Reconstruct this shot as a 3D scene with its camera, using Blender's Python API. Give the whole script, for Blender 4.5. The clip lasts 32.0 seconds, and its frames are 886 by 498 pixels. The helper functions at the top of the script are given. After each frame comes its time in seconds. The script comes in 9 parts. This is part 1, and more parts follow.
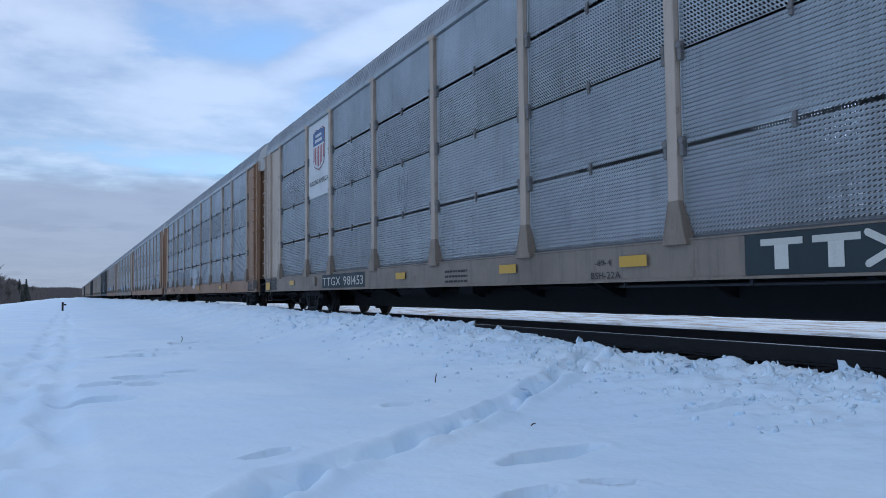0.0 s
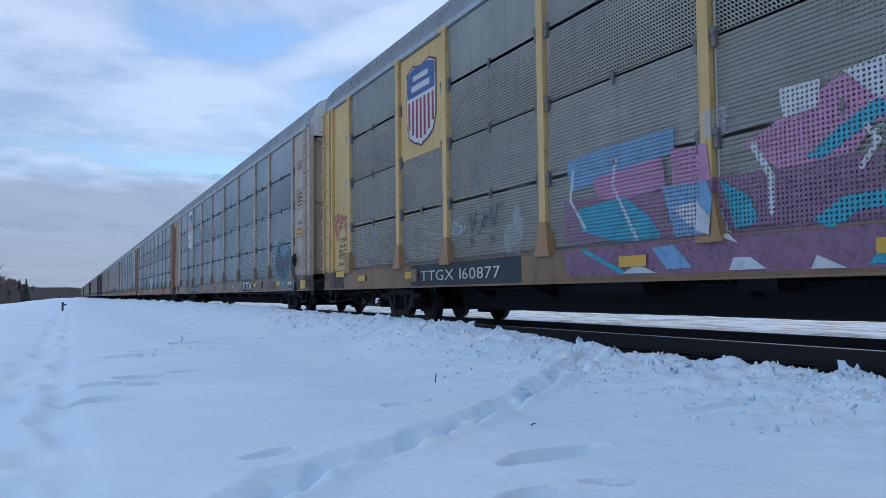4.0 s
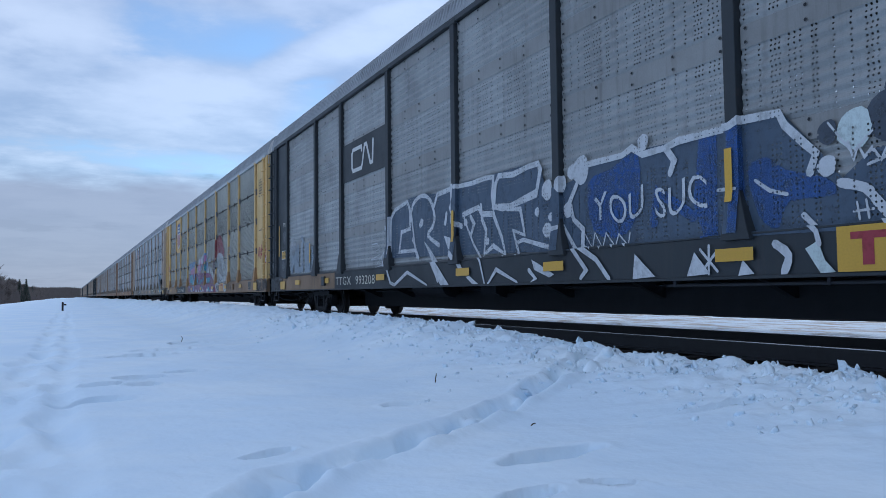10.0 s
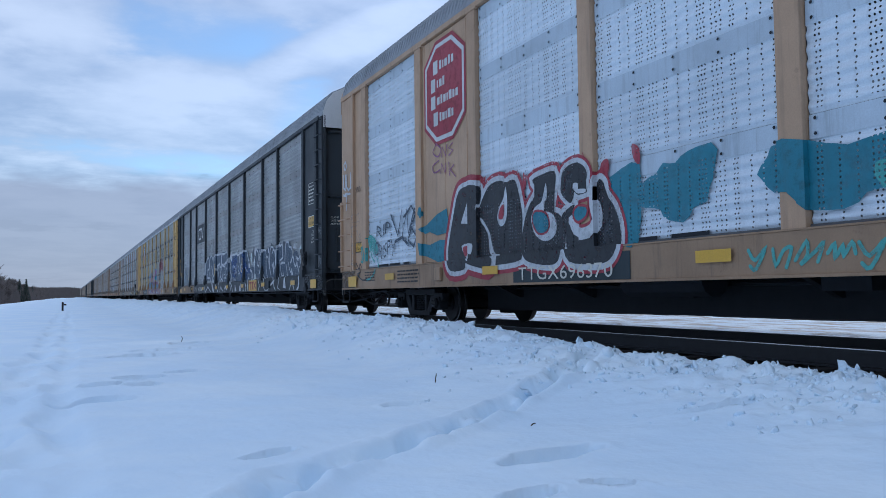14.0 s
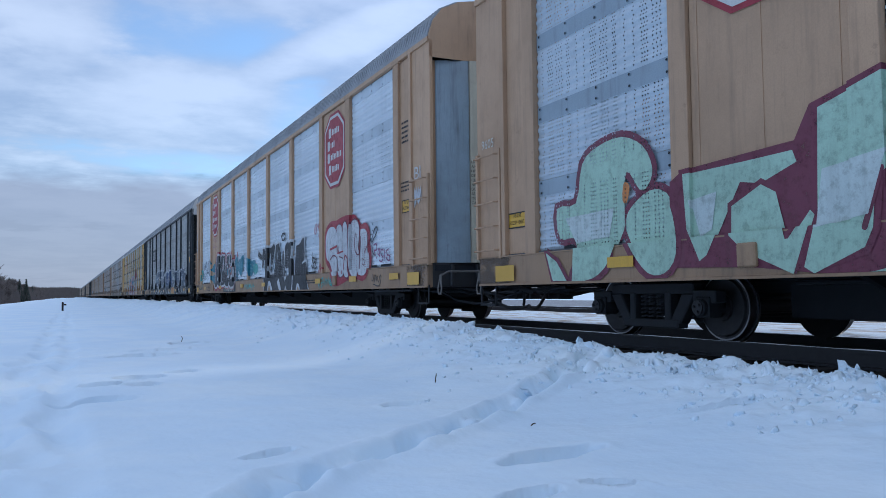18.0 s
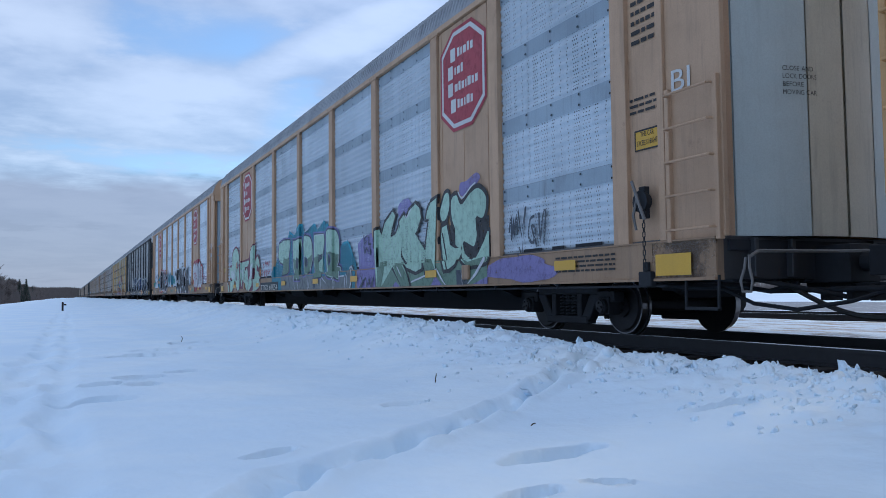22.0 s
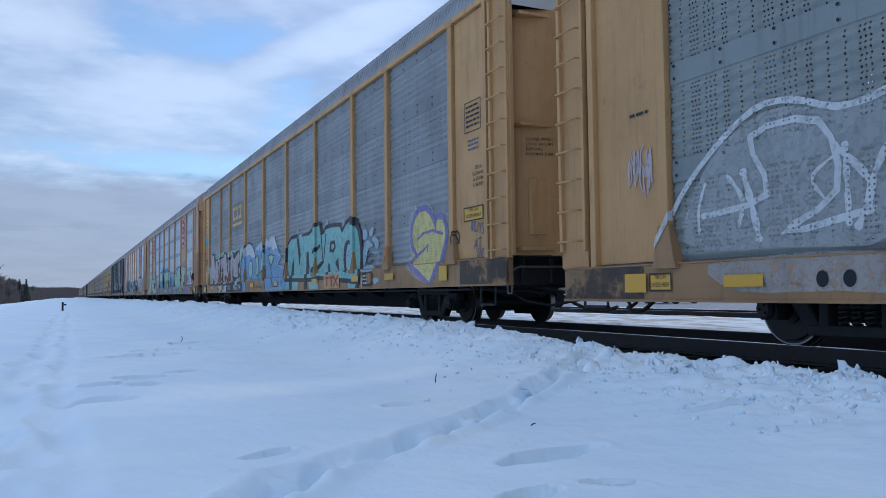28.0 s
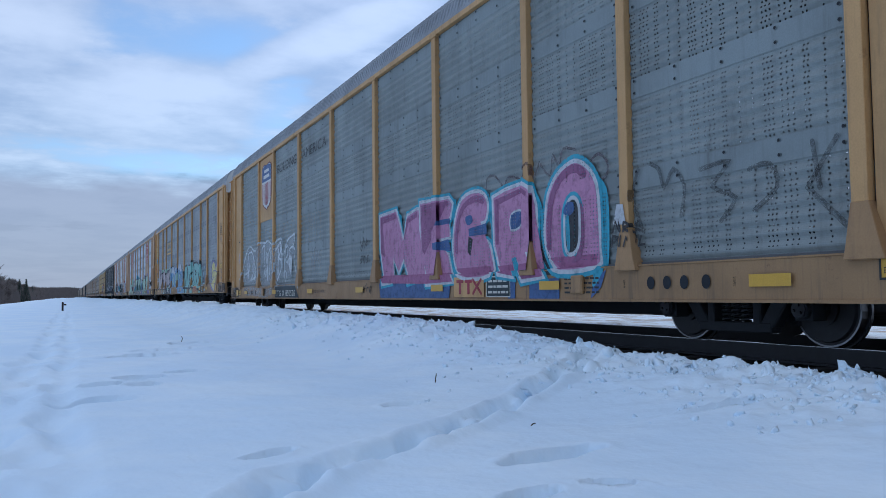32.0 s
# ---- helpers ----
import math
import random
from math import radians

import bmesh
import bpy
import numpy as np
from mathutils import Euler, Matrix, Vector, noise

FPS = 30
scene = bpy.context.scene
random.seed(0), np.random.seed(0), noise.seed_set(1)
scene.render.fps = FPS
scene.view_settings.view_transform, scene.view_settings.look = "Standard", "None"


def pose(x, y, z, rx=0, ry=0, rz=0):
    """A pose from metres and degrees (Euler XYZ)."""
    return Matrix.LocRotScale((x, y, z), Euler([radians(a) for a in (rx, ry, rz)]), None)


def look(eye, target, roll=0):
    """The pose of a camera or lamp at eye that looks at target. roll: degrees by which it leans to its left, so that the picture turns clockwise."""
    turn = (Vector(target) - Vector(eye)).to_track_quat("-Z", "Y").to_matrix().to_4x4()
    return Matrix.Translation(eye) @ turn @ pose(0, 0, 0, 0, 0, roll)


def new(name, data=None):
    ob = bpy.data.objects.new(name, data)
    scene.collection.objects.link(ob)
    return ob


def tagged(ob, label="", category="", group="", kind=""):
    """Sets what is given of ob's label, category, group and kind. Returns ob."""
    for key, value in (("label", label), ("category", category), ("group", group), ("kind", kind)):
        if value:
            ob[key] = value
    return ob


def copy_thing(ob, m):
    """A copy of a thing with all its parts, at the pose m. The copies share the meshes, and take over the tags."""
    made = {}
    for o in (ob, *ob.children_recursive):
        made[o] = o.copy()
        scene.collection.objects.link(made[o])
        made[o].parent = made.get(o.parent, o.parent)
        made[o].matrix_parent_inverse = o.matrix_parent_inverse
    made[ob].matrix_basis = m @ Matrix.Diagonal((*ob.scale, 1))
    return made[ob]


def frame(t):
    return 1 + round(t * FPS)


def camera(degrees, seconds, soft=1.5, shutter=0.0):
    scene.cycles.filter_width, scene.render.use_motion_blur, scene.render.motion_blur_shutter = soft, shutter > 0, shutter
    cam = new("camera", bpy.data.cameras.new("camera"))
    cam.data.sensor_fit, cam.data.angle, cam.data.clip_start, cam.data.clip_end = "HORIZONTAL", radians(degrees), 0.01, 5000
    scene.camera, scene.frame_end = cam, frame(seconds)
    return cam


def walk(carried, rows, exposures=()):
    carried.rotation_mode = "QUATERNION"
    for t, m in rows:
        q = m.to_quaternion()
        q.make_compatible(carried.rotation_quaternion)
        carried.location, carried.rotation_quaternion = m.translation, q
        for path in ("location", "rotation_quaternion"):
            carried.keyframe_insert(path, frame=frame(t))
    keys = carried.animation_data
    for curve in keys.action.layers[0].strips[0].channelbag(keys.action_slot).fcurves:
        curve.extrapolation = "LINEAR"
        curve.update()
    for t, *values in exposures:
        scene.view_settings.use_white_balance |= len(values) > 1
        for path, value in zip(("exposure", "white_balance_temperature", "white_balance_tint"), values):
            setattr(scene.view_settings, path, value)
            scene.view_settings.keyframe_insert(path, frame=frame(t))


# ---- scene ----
# World: x to the side (across the tracks), y along the track in the train's direction, z up from the top of the rail.
cam = camera(58.54, 32.0, 0.8)
EYE = Vector((0.0, 0.0, 0.54))
YAW, PITCH, LEAN = radians(25.27), radians(3.17), -0.63
AIM = EYE + Vector((math.sin(YAW) * math.cos(PITCH), math.cos(YAW) * math.cos(PITCH), math.sin(PITCH)))
walk(cam, [(0.0, look(EYE, AIM, LEAN)), (32.0, look(EYE, AIM, LEAN))],
     exposures=[(0.0, 0.68, 5380, 9), (32.0, 0.68, 5380, 9)])

# metres that the train has gone at every full second
GONE = (0.0, 5.80, 11.58, 17.38, 23.17, 28.96, 34.72, 40.46, 46.16, 51.86, 57.57, 63.29, 69.01, 74.73, 80.47, 86.19, 91.90,
        97.58, 103.24, 108.90, 114.58, 120.25, 125.92, 131.61, 137.29, 142.97, 148.63, 154.28, 159.91, 165.53, 171.12, 176.70, 182.26)

# ---- world and sun ----
SUN_AZ, SUN_EL = radians(73), radians(24)      # azimuth from +y towards +x: behind the train
world = bpy.data.worlds.new("sky")
scene.world = world
world.use_nodes = True
wn = world.node_tree
sky = wn.nodes.new("ShaderNodeTexSky")
sky.sky_type, sky.sun_disc, sky.sun_elevation, sky.sun_rotation = "NISHITA", False, SUN_EL, SUN_AZ
sky.air_density, sky.dust_density, sky.ozone_density = 1.0, 0.3, 3.0
wn.nodes["Background"].inputs["Strength"].default_value = 0.15
wn.links.new(sky.outputs[0], wn.nodes["Background"].inputs["Color"])
sun = new("sun", bpy.data.lights.new("sun", "SUN"))
sun.data.energy, sun.data.angle, sun.data.color = 2.9, radians(14), (1.0, 0.80, 0.58)
sun.matrix_world = look((60, 10, 40), Vector((60, 10, 40)) - Vector((math.sin(SUN_AZ) * math.cos(SUN_EL), math.cos(SUN_AZ) * math.cos(SUN_EL), math.sin(SUN_EL))))

# ---- materials ----


class Nodes:
    """Short writing of node trees."""

    def __init__(self, name):
        self.mat = bpy.data.materials.new(name)
        self.mat.use_nodes = True
        self.tree = self.mat.node_tree
        self.bsdf = self.tree.nodes["Principled BSDF"]
        self.out = self.tree.nodes["Material Output"]
        self.coord = self.add("ShaderNodeTexCoord").outputs["Object"]

    def add(self, kind, **values):
        n = self.tree.nodes.new(kind)
        for k, v in values.items():
            setattr(n, k, v)
        return n

    def link(self, a, b):
        if isinstance(a, (int, float)):
            b.default_value = a
        elif isinstance(a, tuple):
            b.default_value = a if len(a) == len(b.default_value) else (*a, 1.0)
        else:
            self.tree.links.new(a, b)

    def math(self, op, a, b=0.0, clamp=False):
        n = self.add("ShaderNodeMath", operation=op, use_clamp=clamp)
        self.link(a, n.inputs[0])
        self.link(b, n.inputs[1])
        return n.outputs[0]

    def noise(self, scale, detail=4.0, rough=0.6, stretch=None, vec=None):
        v = vec or self.coord
        if stretch:
            m = self.add("ShaderNodeMapping")
            m.inputs["Scale"].default_value = stretch
            self.link(v, m.inputs["Vector"])
            v = m.outputs[0]
        n = self.add("ShaderNodeTexNoise")
        self.link(v, n.inputs["Vector"])
        n.inputs["Scale"].default_value, n.inputs["Detail"].default_value, n.inputs["Roughness"].default_value = scale, detail, rough
        return n.outputs[0]

    def ramp(self, value, lo, hi):
        n = self.add("ShaderNodeMapRange", interpolation_type="SMOOTHSTEP")
        self.link(value, n.inputs[0])
        n.inputs[1].default_value, n.inputs[2].default_value = lo, hi
        return n.outputs[0]

    def mix(self, f, a, b):
        n = self.add("ShaderNodeMix", data_type="RGBA")
        self.link(f, n.inputs[0])
        self.link(a, n.inputs[6])
        self.link(b, n.inputs[7])
        return n.outputs[2]

    def bump(self, height, strength, distance):
        n = self.add("ShaderNodeBump")
        n.inputs["Strength"].default_value, n.inputs["Distance"].default_value = strength, distance
        self.link(height, n.inputs["Height"])
        self.link(n.outputs[0], self.bsdf.inputs["Normal"])

    def set(self, **values):
        for k, v in values.items():
            self.link(v, self.bsdf.inputs[k.replace("_", " ")])
        return self

    def random(self):
        return self.add("ShaderNodeObjectInfo").outputs["Random"]

    def holes(self, mask):
        """Lets the surface be open where mask is 1."""
        clear = self.add("ShaderNodeBsdfTransparent")
        mixer = self.add("ShaderNodeMixShader")
        self.link(mask, mixer.inputs[0])
        self.link(self.bsdf.outputs[0], mixer.inputs[1])
        self.link(clear.outputs[0], mixer.inputs[2])
        self.link(mixer.outputs[0], self.out.inputs["Surface"])

    def yz(self):
        s = self.add("ShaderNodeSeparateXYZ")
        self.link(self.coord, s.inputs[0])
        return s.outputs[1], s.outputs[2]

    def grid(self, pitch_y, pitch_z, radius):
        """1 inside round holes on a grid over a car's side."""
        y, z = self.yz()
        a = self.math("SUBTRACT", self.math("FRACT", self.math("DIVIDE", self.math("ADD", y, 50.0), pitch_y)), 0.5)
        b = self.math("SUBTRACT", self.math("FRACT", self.math("DIVIDE", z, pitch_z)), 0.5)
        a, b = self.math("MULTIPLY", a, pitch_y), self.math("MULTIPLY", b, pitch_z)
        d = self.math("ADD", self.math("MULTIPLY", a, a), self.math("MULTIPLY", b, b))
        return self.math("LESS_THAN", d, radius * radius)

    def columns(self, base=1.05, pitch=0.965):
        """1 inside small holes that stand in upright columns, in groups, with a plain band at each row's top."""
        y, z = self.yz()
        f = self.math("MULTIPLY", self.math("FRACT", self.math("DIVIDE", self.math("ADD", y, 50.0), 0.93)), 0.93)
        best = None
        for c in (0.05, 0.09, 0.21, 0.27, 0.33, 0.43, 0.475, 0.52, 0.655, 0.815):
            e = self.math("ABSOLUTE", self.math("SUBTRACT", f, c))
            best = e if best is None else self.math("MINIMUM", best, e)
        b = self.math("MULTIPLY", self.math("SUBTRACT", self.math("FRACT", self.math("DIVIDE", z, 0.047)), 0.5), 0.047)
        d = self.math("ADD", self.math("MULTIPLY", best, best), self.math("MULTIPLY", b, b))
        dot = self.math("LESS_THAN", d, 0.0097 ** 2)
        row = self.math("FRACT", self.math("DIVIDE", self.math("SUBTRACT", z, base), pitch))
        return self.math("MULTIPLY", dot, self.math("MULTIPLY", self.math("LESS_THAN", row, 0.80), self.math("GREATER_THAN", row, 0.03)))


def painted(name, color, rust=0.25, dirt=0.35, rough=0.55, open_mask=None, metal=0.0, vary=0.08, cover=None, patch=9.0):
    """Weathered paint on steel: dirt films, run-down streaks, chips and rust spots. cover (share, patchiness) thins a sprayed coat."""
    n = Nodes(name)
    c = Vector(color)
    tint = n.mix(n.random(), tuple(c * (1 - vary)), tuple(c * (1 + vary)))
    film = n.ramp(n.noise(0.9, 6.0, 0.65), 0.35, 0.75)
    streak = n.ramp(n.noise(7.0, 4.0, 0.65, (1, 1, 0.10)), 0.50, 0.74)
    thin = n.ramp(n.noise(26.0, 3.0, 0.6, (1, 1, 0.06)), 0.55, 0.72)
    grime = n.math("MULTIPLY", n.math("ADD", n.math("ADD", film, streak), n.math("MULTIPLY", thin, 0.5)), dirt, True)
    col = n.mix(grime, tint, tuple(c * 0.42 + Vector((0.036, 0.031, 0.027))))
    fine = n.ramp(n.noise(60.0, 4.0, 0.7), 0.35, 0.68)
    col = n.mix(n.math("MULTIPLY", fine, 0.22), col, tuple(c * 0.55))
    spots = n.ramp(n.noise(3.2, 8.0, 0.72), 0.60, 0.70)
    runs = n.math("MULTIPLY", n.ramp(n.noise(5.0, 5.0, 0.7, (1, 1, 0.22)), 0.62, 0.74), 0.7)
    col = n.mix(n.math("MULTIPLY", n.math("MAXIMUM", spots, runs), rust, True), col, (0.115, 0.05, 0.028))
    n.set(Base_Color=col, Metallic=metal, Roughness=n.math("ADD", rough, n.math("MULTIPLY", film, 0.2)))
    n.bump(n.math("ADD", n.noise(45.0, 3.0), n.math("MULTIPLY", n.noise(2.3, 3.0), 3.0)), 0.16, 0.005)
    mask = n.grid(0.048, 0.0435, 0.0130) if open_mask == "grid" else n.columns() if open_mask == "columns" else n.columns(0.885, 0.98) if open_mask == "low_columns" else None
    # noise picks which holes stay open, so light comes through in specks
    if open_mask == "patchy_grid":
        mask = n.math("MULTIPLY", n.grid(0.048, 0.0435, 0.0115), n.ramp(n.noise(1.3, 5.0, 0.65, (1, 0.8, 2.6)), 0.49, 0.56))
    if cover:
        share, patchy = cover
        bare = n.math("ADD", n.math("MULTIPLY", n.ramp(n.noise(patch, 7.0, 0.75), 0.46, 0.66), patchy), 1.0 - share, True)
        mask = bare if mask is None else n.math("MAXIMUM", mask, bare)
    if mask is not None:
        n.holes(mask)
    return n.mat


def plain(name, color, rough=0.6, metal=0.0, grain=30.0, vary=0.25):
    n = Nodes(name)
    c = Vector(color)
    n.set(Base_Color=n.mix(n.noise(grain, 5.0), tuple(c * (1 - vary)), tuple(c * (1 + vary))), Roughness=rough, Metallic=metal)
    n.bump(n.noise(grain * 2, 4.0), 0.25, 0.004)
    return n.mat


def make_snow(name, lumpy, dirt=None):
    n = Nodes(name)
    # white snow, with the blue of its shade put into the base colour
    col = n.mix(n.ramp(n.noise(0.7, 6.0), 0.35, 0.7), (0.735, 0.865, 0.975), (0.825, 0.925, 0.99))
    if dirt:
        share, soil = dirt
        col = n.mix(n.math("MULTIPLY", n.ramp(n.noise(2.6, 8.0, 0.7, (1, 0.35, 1)), 0.62 - 0.4 * share, 0.75 - 0.3 * share), 0.9), col, soil)
    n.set(Base_Color=col, Roughness=0.75)
    n.bsdf.inputs["Specular IOR Level"].default_value = 0.25
    h = n.math("ADD", n.math("MULTIPLY", n.noise(2.2, 4.0, 0.5), 1.0), n.math("MULTIPLY", n.noise(22.0, 5.0, 0.6), lumpy))
    n.bump(h, 0.7, 0.06)
    return n.mat


SNOW = make_snow("snow", 0.06)
SNOW_CRUST = make_snow("broken_snow", 0.15)
# the brown is grit and also paints in the warm sunlight between the tracks
SNOW_DIRTY_SUNNED = make_snow("gritty_sun_warmed_snow", 0.7, (0.45, (0.42, 0.36, 0.30)))
SLUSH = make_snow("grey_slush", 0.5, (0.95, (0.20, 0.205, 0.22)))
# ballast, rail, iron and underframe: the sky's blue reflection is mixed into the base colours
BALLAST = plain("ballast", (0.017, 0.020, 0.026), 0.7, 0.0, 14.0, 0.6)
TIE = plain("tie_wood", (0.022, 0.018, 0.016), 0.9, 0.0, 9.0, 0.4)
RAIL = plain("rail_rust_sky_tinted", (0.026, 0.027, 0.031), 0.45, 0.4, 12.0, 0.3)
RAIL_TOP = plain("rail_polished", (0.55, 0.56, 0.58), 0.25, 1.0, 25.0, 0.15)
IRON = plain("cast_iron", (0.016, 0.018, 0.022), 0.75, 0.2, 10.0, 0.4)
WHEEL = plain("wheel_steel", (0.034, 0.034, 0.037), 0.6, 0.5, 14.0, 0.3)
TREAD = plain("wheel_tread", (0.26, 0.26, 0.27), 0.35, 1.0, 20.0, 0.15)
UNDER = plain("underframe_black", (0.013, 0.016, 0.022), 0.85, 0.0, 6.0, 0.4)
HOSE = plain("rubber_hose", (0.02, 0.02, 0.02), 0.6, 0.0, 20.0, 0.2)
GREY_BAR = plain("worn_steel_bar", (0.17, 0.16, 0.15), 0.6, 0.3, 18.0, 0.3)
GALV = painted("galvanised", (0.40, 0.43, 0.45), 0.06, 0.3, 0.45, None, 0.5)
ROOF = painted("roof_steel", (0.30, 0.32, 0.34), 0.10, 0.45, 0.5, None, 0.3)
INSIDE = plain("inside_steel", (0.10, 0.10, 0.10), 0.8, 0.1, 4.0, 0.3)
PANEL_A = painted("ribbed_panel", (0.62, 0.64, 0.655), 0.05, 0.35, 0.42, "grid", 0.3)
PANEL_A_DARK = painted("ribbed_panel_dark", (0.58, 0.56, 0.49), 0.06, 0.35, 0.42, "grid", 0.3)
FAR_PANEL = painted("far_panel_grey", (0.22, 0.23, 0.24), 0.2, 0.4, 0.6, "patchy_grid")
PANEL_CN = painted("grey_panel", (0.335, 0.348, 0.345), 0.10, 0.5, 0.36, "columns", 0.2)
PANEL_KCS = painted("silver_panel", (0.72, 0.79, 0.85), 0.04, 0.22, 0.42, "columns", 0.30)
PANEL_KCS2 = painted("dull_silver_panel", (0.55, 0.62, 0.68), 0.04, 0.25, 0.42, "columns", 0.35)
PANEL_CSX = painted("lead_panel", (0.33, 0.35, 0.36), 0.05, 0.4, 0.5, "columns", 0.3)
PANEL_UP = painted("pewter_panel", (0.27, 0.30, 0.29), 0.05, 0.4, 0.5, "low_columns", 0.3)
BAND_CN = painted("grey_band", (0.265, 0.265, 0.255), 0.15, 0.5, 0.40)
BAND_KCS = painted("silver_band", (0.55, 0.63, 0.70), 0.06, 0.4, 0.4, None, 0.2)
BAND_KCS2 = painted("dull_silver_band", (0.31, 0.38, 0.44), 0.06, 0.4, 0.4, None, 0.2)
BAND_CSX = painted("lead_band", (0.25, 0.27, 0.285), 0.08, 0.4, 0.5, None, 0.2)
FOOT_RAIL = painted("foot_rail_grey", (0.10, 0.105, 0.11), 0.3, 0.4)
BAND_UP = painted("pewter_band", (0.245, 0.28, 0.28), 0.08, 0.4, 0.5, None, 0.2)
BEIGE = painted("beige_paint", (0.48, 0.39, 0.305), 0.35, 0.42)
OCHRE = painted("ochre_paint", (0.66, 0.445, 0.175), 0.35, 0.40)
TAN = painted("tan_paint", (0.50, 0.325, 0.195), 0.25, 0.38)
GOLD = painted("gold_paint", (0.55, 0.32, 0.125), 0.3, 0.4)
RUSTY = painted("rusty_beige_paint", (0.30, 0.17, 0.09), 0.7, 0.45)
SLATE = painted("slate_paint", (0.017, 0.024, 0.030), 0.12, 0.3)
BROWN_SILL = painted("sill_brown_paint", (0.25, 0.155, 0.08), 0.6, 0.6)
CREAM_DOOR = painted("cream_door", (0.58, 0.54, 0.42), 0.12, 0.35)
BEIGE_SILL = painted("beige_sill_paint", (0.235, 0.19, 0.145), 0.6, 0.55)
GOLD_SILL = painted("gold_sill_paint", (0.34, 0.20, 0.085), 0.6, 0.6)
TAN_SILL = painted("tan_sill_paint", (0.36, 0.23, 0.13), 0.5, 0.6)
SOOT = painted("sooty_end_paint", (0.034, 0.037, 0.042), 0.5, 0.3, cover=None)
SOOT_FILM = painted("soot_film", (0.034, 0.037, 0.042), 0.6, 0.3, cover=(0.66, 0.95), patch=2.4)
BROWN_SOOT = painted("sooty_brown_film", (0.07, 0.052, 0.04), 0.6, 0.5, cover=(0.62, 0.95), patch=1.8)
BEIGE_BOOT = painted("soiled_beige_paint", (0.24, 0.19, 0.14), 0.5, 0.5)
GOLD_BOOT = painted("soiled_gold_paint", (0.36, 0.21, 0.09), 0.4, 0.4)
PALE_DOOR = painted("pale_green_door", (0.52, 0.58, 0.56), 0.05, 0.2)
BLUE_DOOR = painted("worn_blue_door", (0.34, 0.42, 0.48), 0.2, 0.5, 0.35, None, 0.4)
WHITE = painted("white_paint", (0.60, 0.60, 0.58), 0.06, 0.2)
REFLECT = painted("reflector_yellow", (0.62, 0.36, 0.03), 0.05, 0.15, 0.35)
PINE_GREEN = painted("dark_green_plate", (0.013, 0.026, 0.032), 0.05, 0.2)
INK = painted("black_lettering", (0.02, 0.02, 0.02), 0.0, 0.1)
CREAM = painted("cream_lettering", (0.62, 0.60, 0.52), 0.0, 0.15)


THIN_COATS = dict(worn_red=(0.86, 0.45), worn_white=(0.66, 0.45), plum_wash=(0.82, 0.4), haze_white=(0.80, 0.40), steel_blue=(0.9, 0.35), maroon_mist=(0.6, 0.3), plum_grey=(0.9, 0.3), slate_blue=(0.93, 0.25), violet=(0.85, 0.35), soot_mist=(0.5, 0.3), chalk=(0.42, 0.32), pale_cyan=(0.42, 0.35), white_mist=(0.85, 0.3), blue_mist=(0.65, 0.5), silver=(0.75, 0.4), rose=(0.95, 0.30), turq=(0.85, 0.4))


def spray(name, color, mask):
    coat = THIN_COATS.get(name[6:], (1.0, 0.30))
    return (painted(name, color, 0.0, 0.22, 0.5, mask, 0.0, 0.03, coat), painted(name + "_solid", color, 0.0, 0.28, 0.5, None, 0.0, 0.03, coat))


SPRAY = {}
TINTS = dict(white=(0.58, 0.60, 0.62), black=(0.025, 0.027, 0.03), pink=(0.50, 0.23, 0.38), cyan=(0.08, 0.44, 0.56), blue=(0.05, 0.11, 0.27),
             sky=(0.20, 0.36, 0.55), mint=(0.42, 0.60, 0.47), teal=(0.025, 0.20, 0.27), navy=(0.045, 0.06, 0.085), plum=(0.26, 0.09, 0.20),
             red=(0.34, 0.03, 0.05), violet=(0.25, 0.22, 0.48), yellow=(0.66, 0.58, 0.22), rose=(0.52, 0.45, 0.45), grey=(0.36, 0.37, 0.36),
             moss=(0.15, 0.24, 0.17), maroon=(0.16, 0.03, 0.06), orange=(0.58, 0.22, 0.06), silver=(0.38, 0.40, 0.42), turq=(0.10, 0.42, 0.38), pale_cyan=(0.16, 0.38, 0.52),
             soot_mist=(0.02, 0.022, 0.025), chalk=(0.60, 0.63, 0.65), white_mist=(0.72, 0.74, 0.76), blue_mist=(0.03, 0.10, 0.33), pale_mint=(0.58, 0.66, 0.64), ink_black=(0.014, 0.017, 0.022), drab=(0.17, 0.185, 0.185), aqua=(0.27, 0.52, 0.48), pink_deep=(0.33, 0.11, 0.23), rose_red=(0.50, 0.12, 0.12), ink_spray=(0.03, 0.055, 0.09), slate_blue=(0.066, 0.10, 0.15), cyan_spray=(0.06, 0.36, 0.48),
             tan_bare=(0.36, 0.25, 0.15), pale_sky=(0.36, 0.50, 0.58), plum_grey=(0.105, 0.09, 0.115), maroon_mist=(0.10, 0.05, 0.07), haze_white=(0.70, 0.74, 0.76), steel_blue=(0.27, 0.32, 0.37), worn_red=(0.25, 0.04, 0.065), worn_white=(0.72, 0.76, 0.78), plum_wash=(0.29, 0.15, 0.25))


def tint(name, mask):
    key = (name, mask)
    if key not in SPRAY:
        SPRAY[key] = spray("spray_" + name, TINTS[name], mask)
    return SPRAY[key]


# ---- mesh helpers ----


def box(bm, x0, x1, y0, y1, z0, z1):
    v = [bm.verts.new((x, y, z)) for x in (x0, x1) for y in (y0, y1) for z in (z0, z1)]
    for f in ((0, 1, 3, 2), (4, 6, 7, 5), (0, 4, 5, 1), (2, 3, 7, 6), (0, 2, 6, 4), (1, 5, 7, 3)):
        bm.faces.new([v[i] for i in f])
    return v


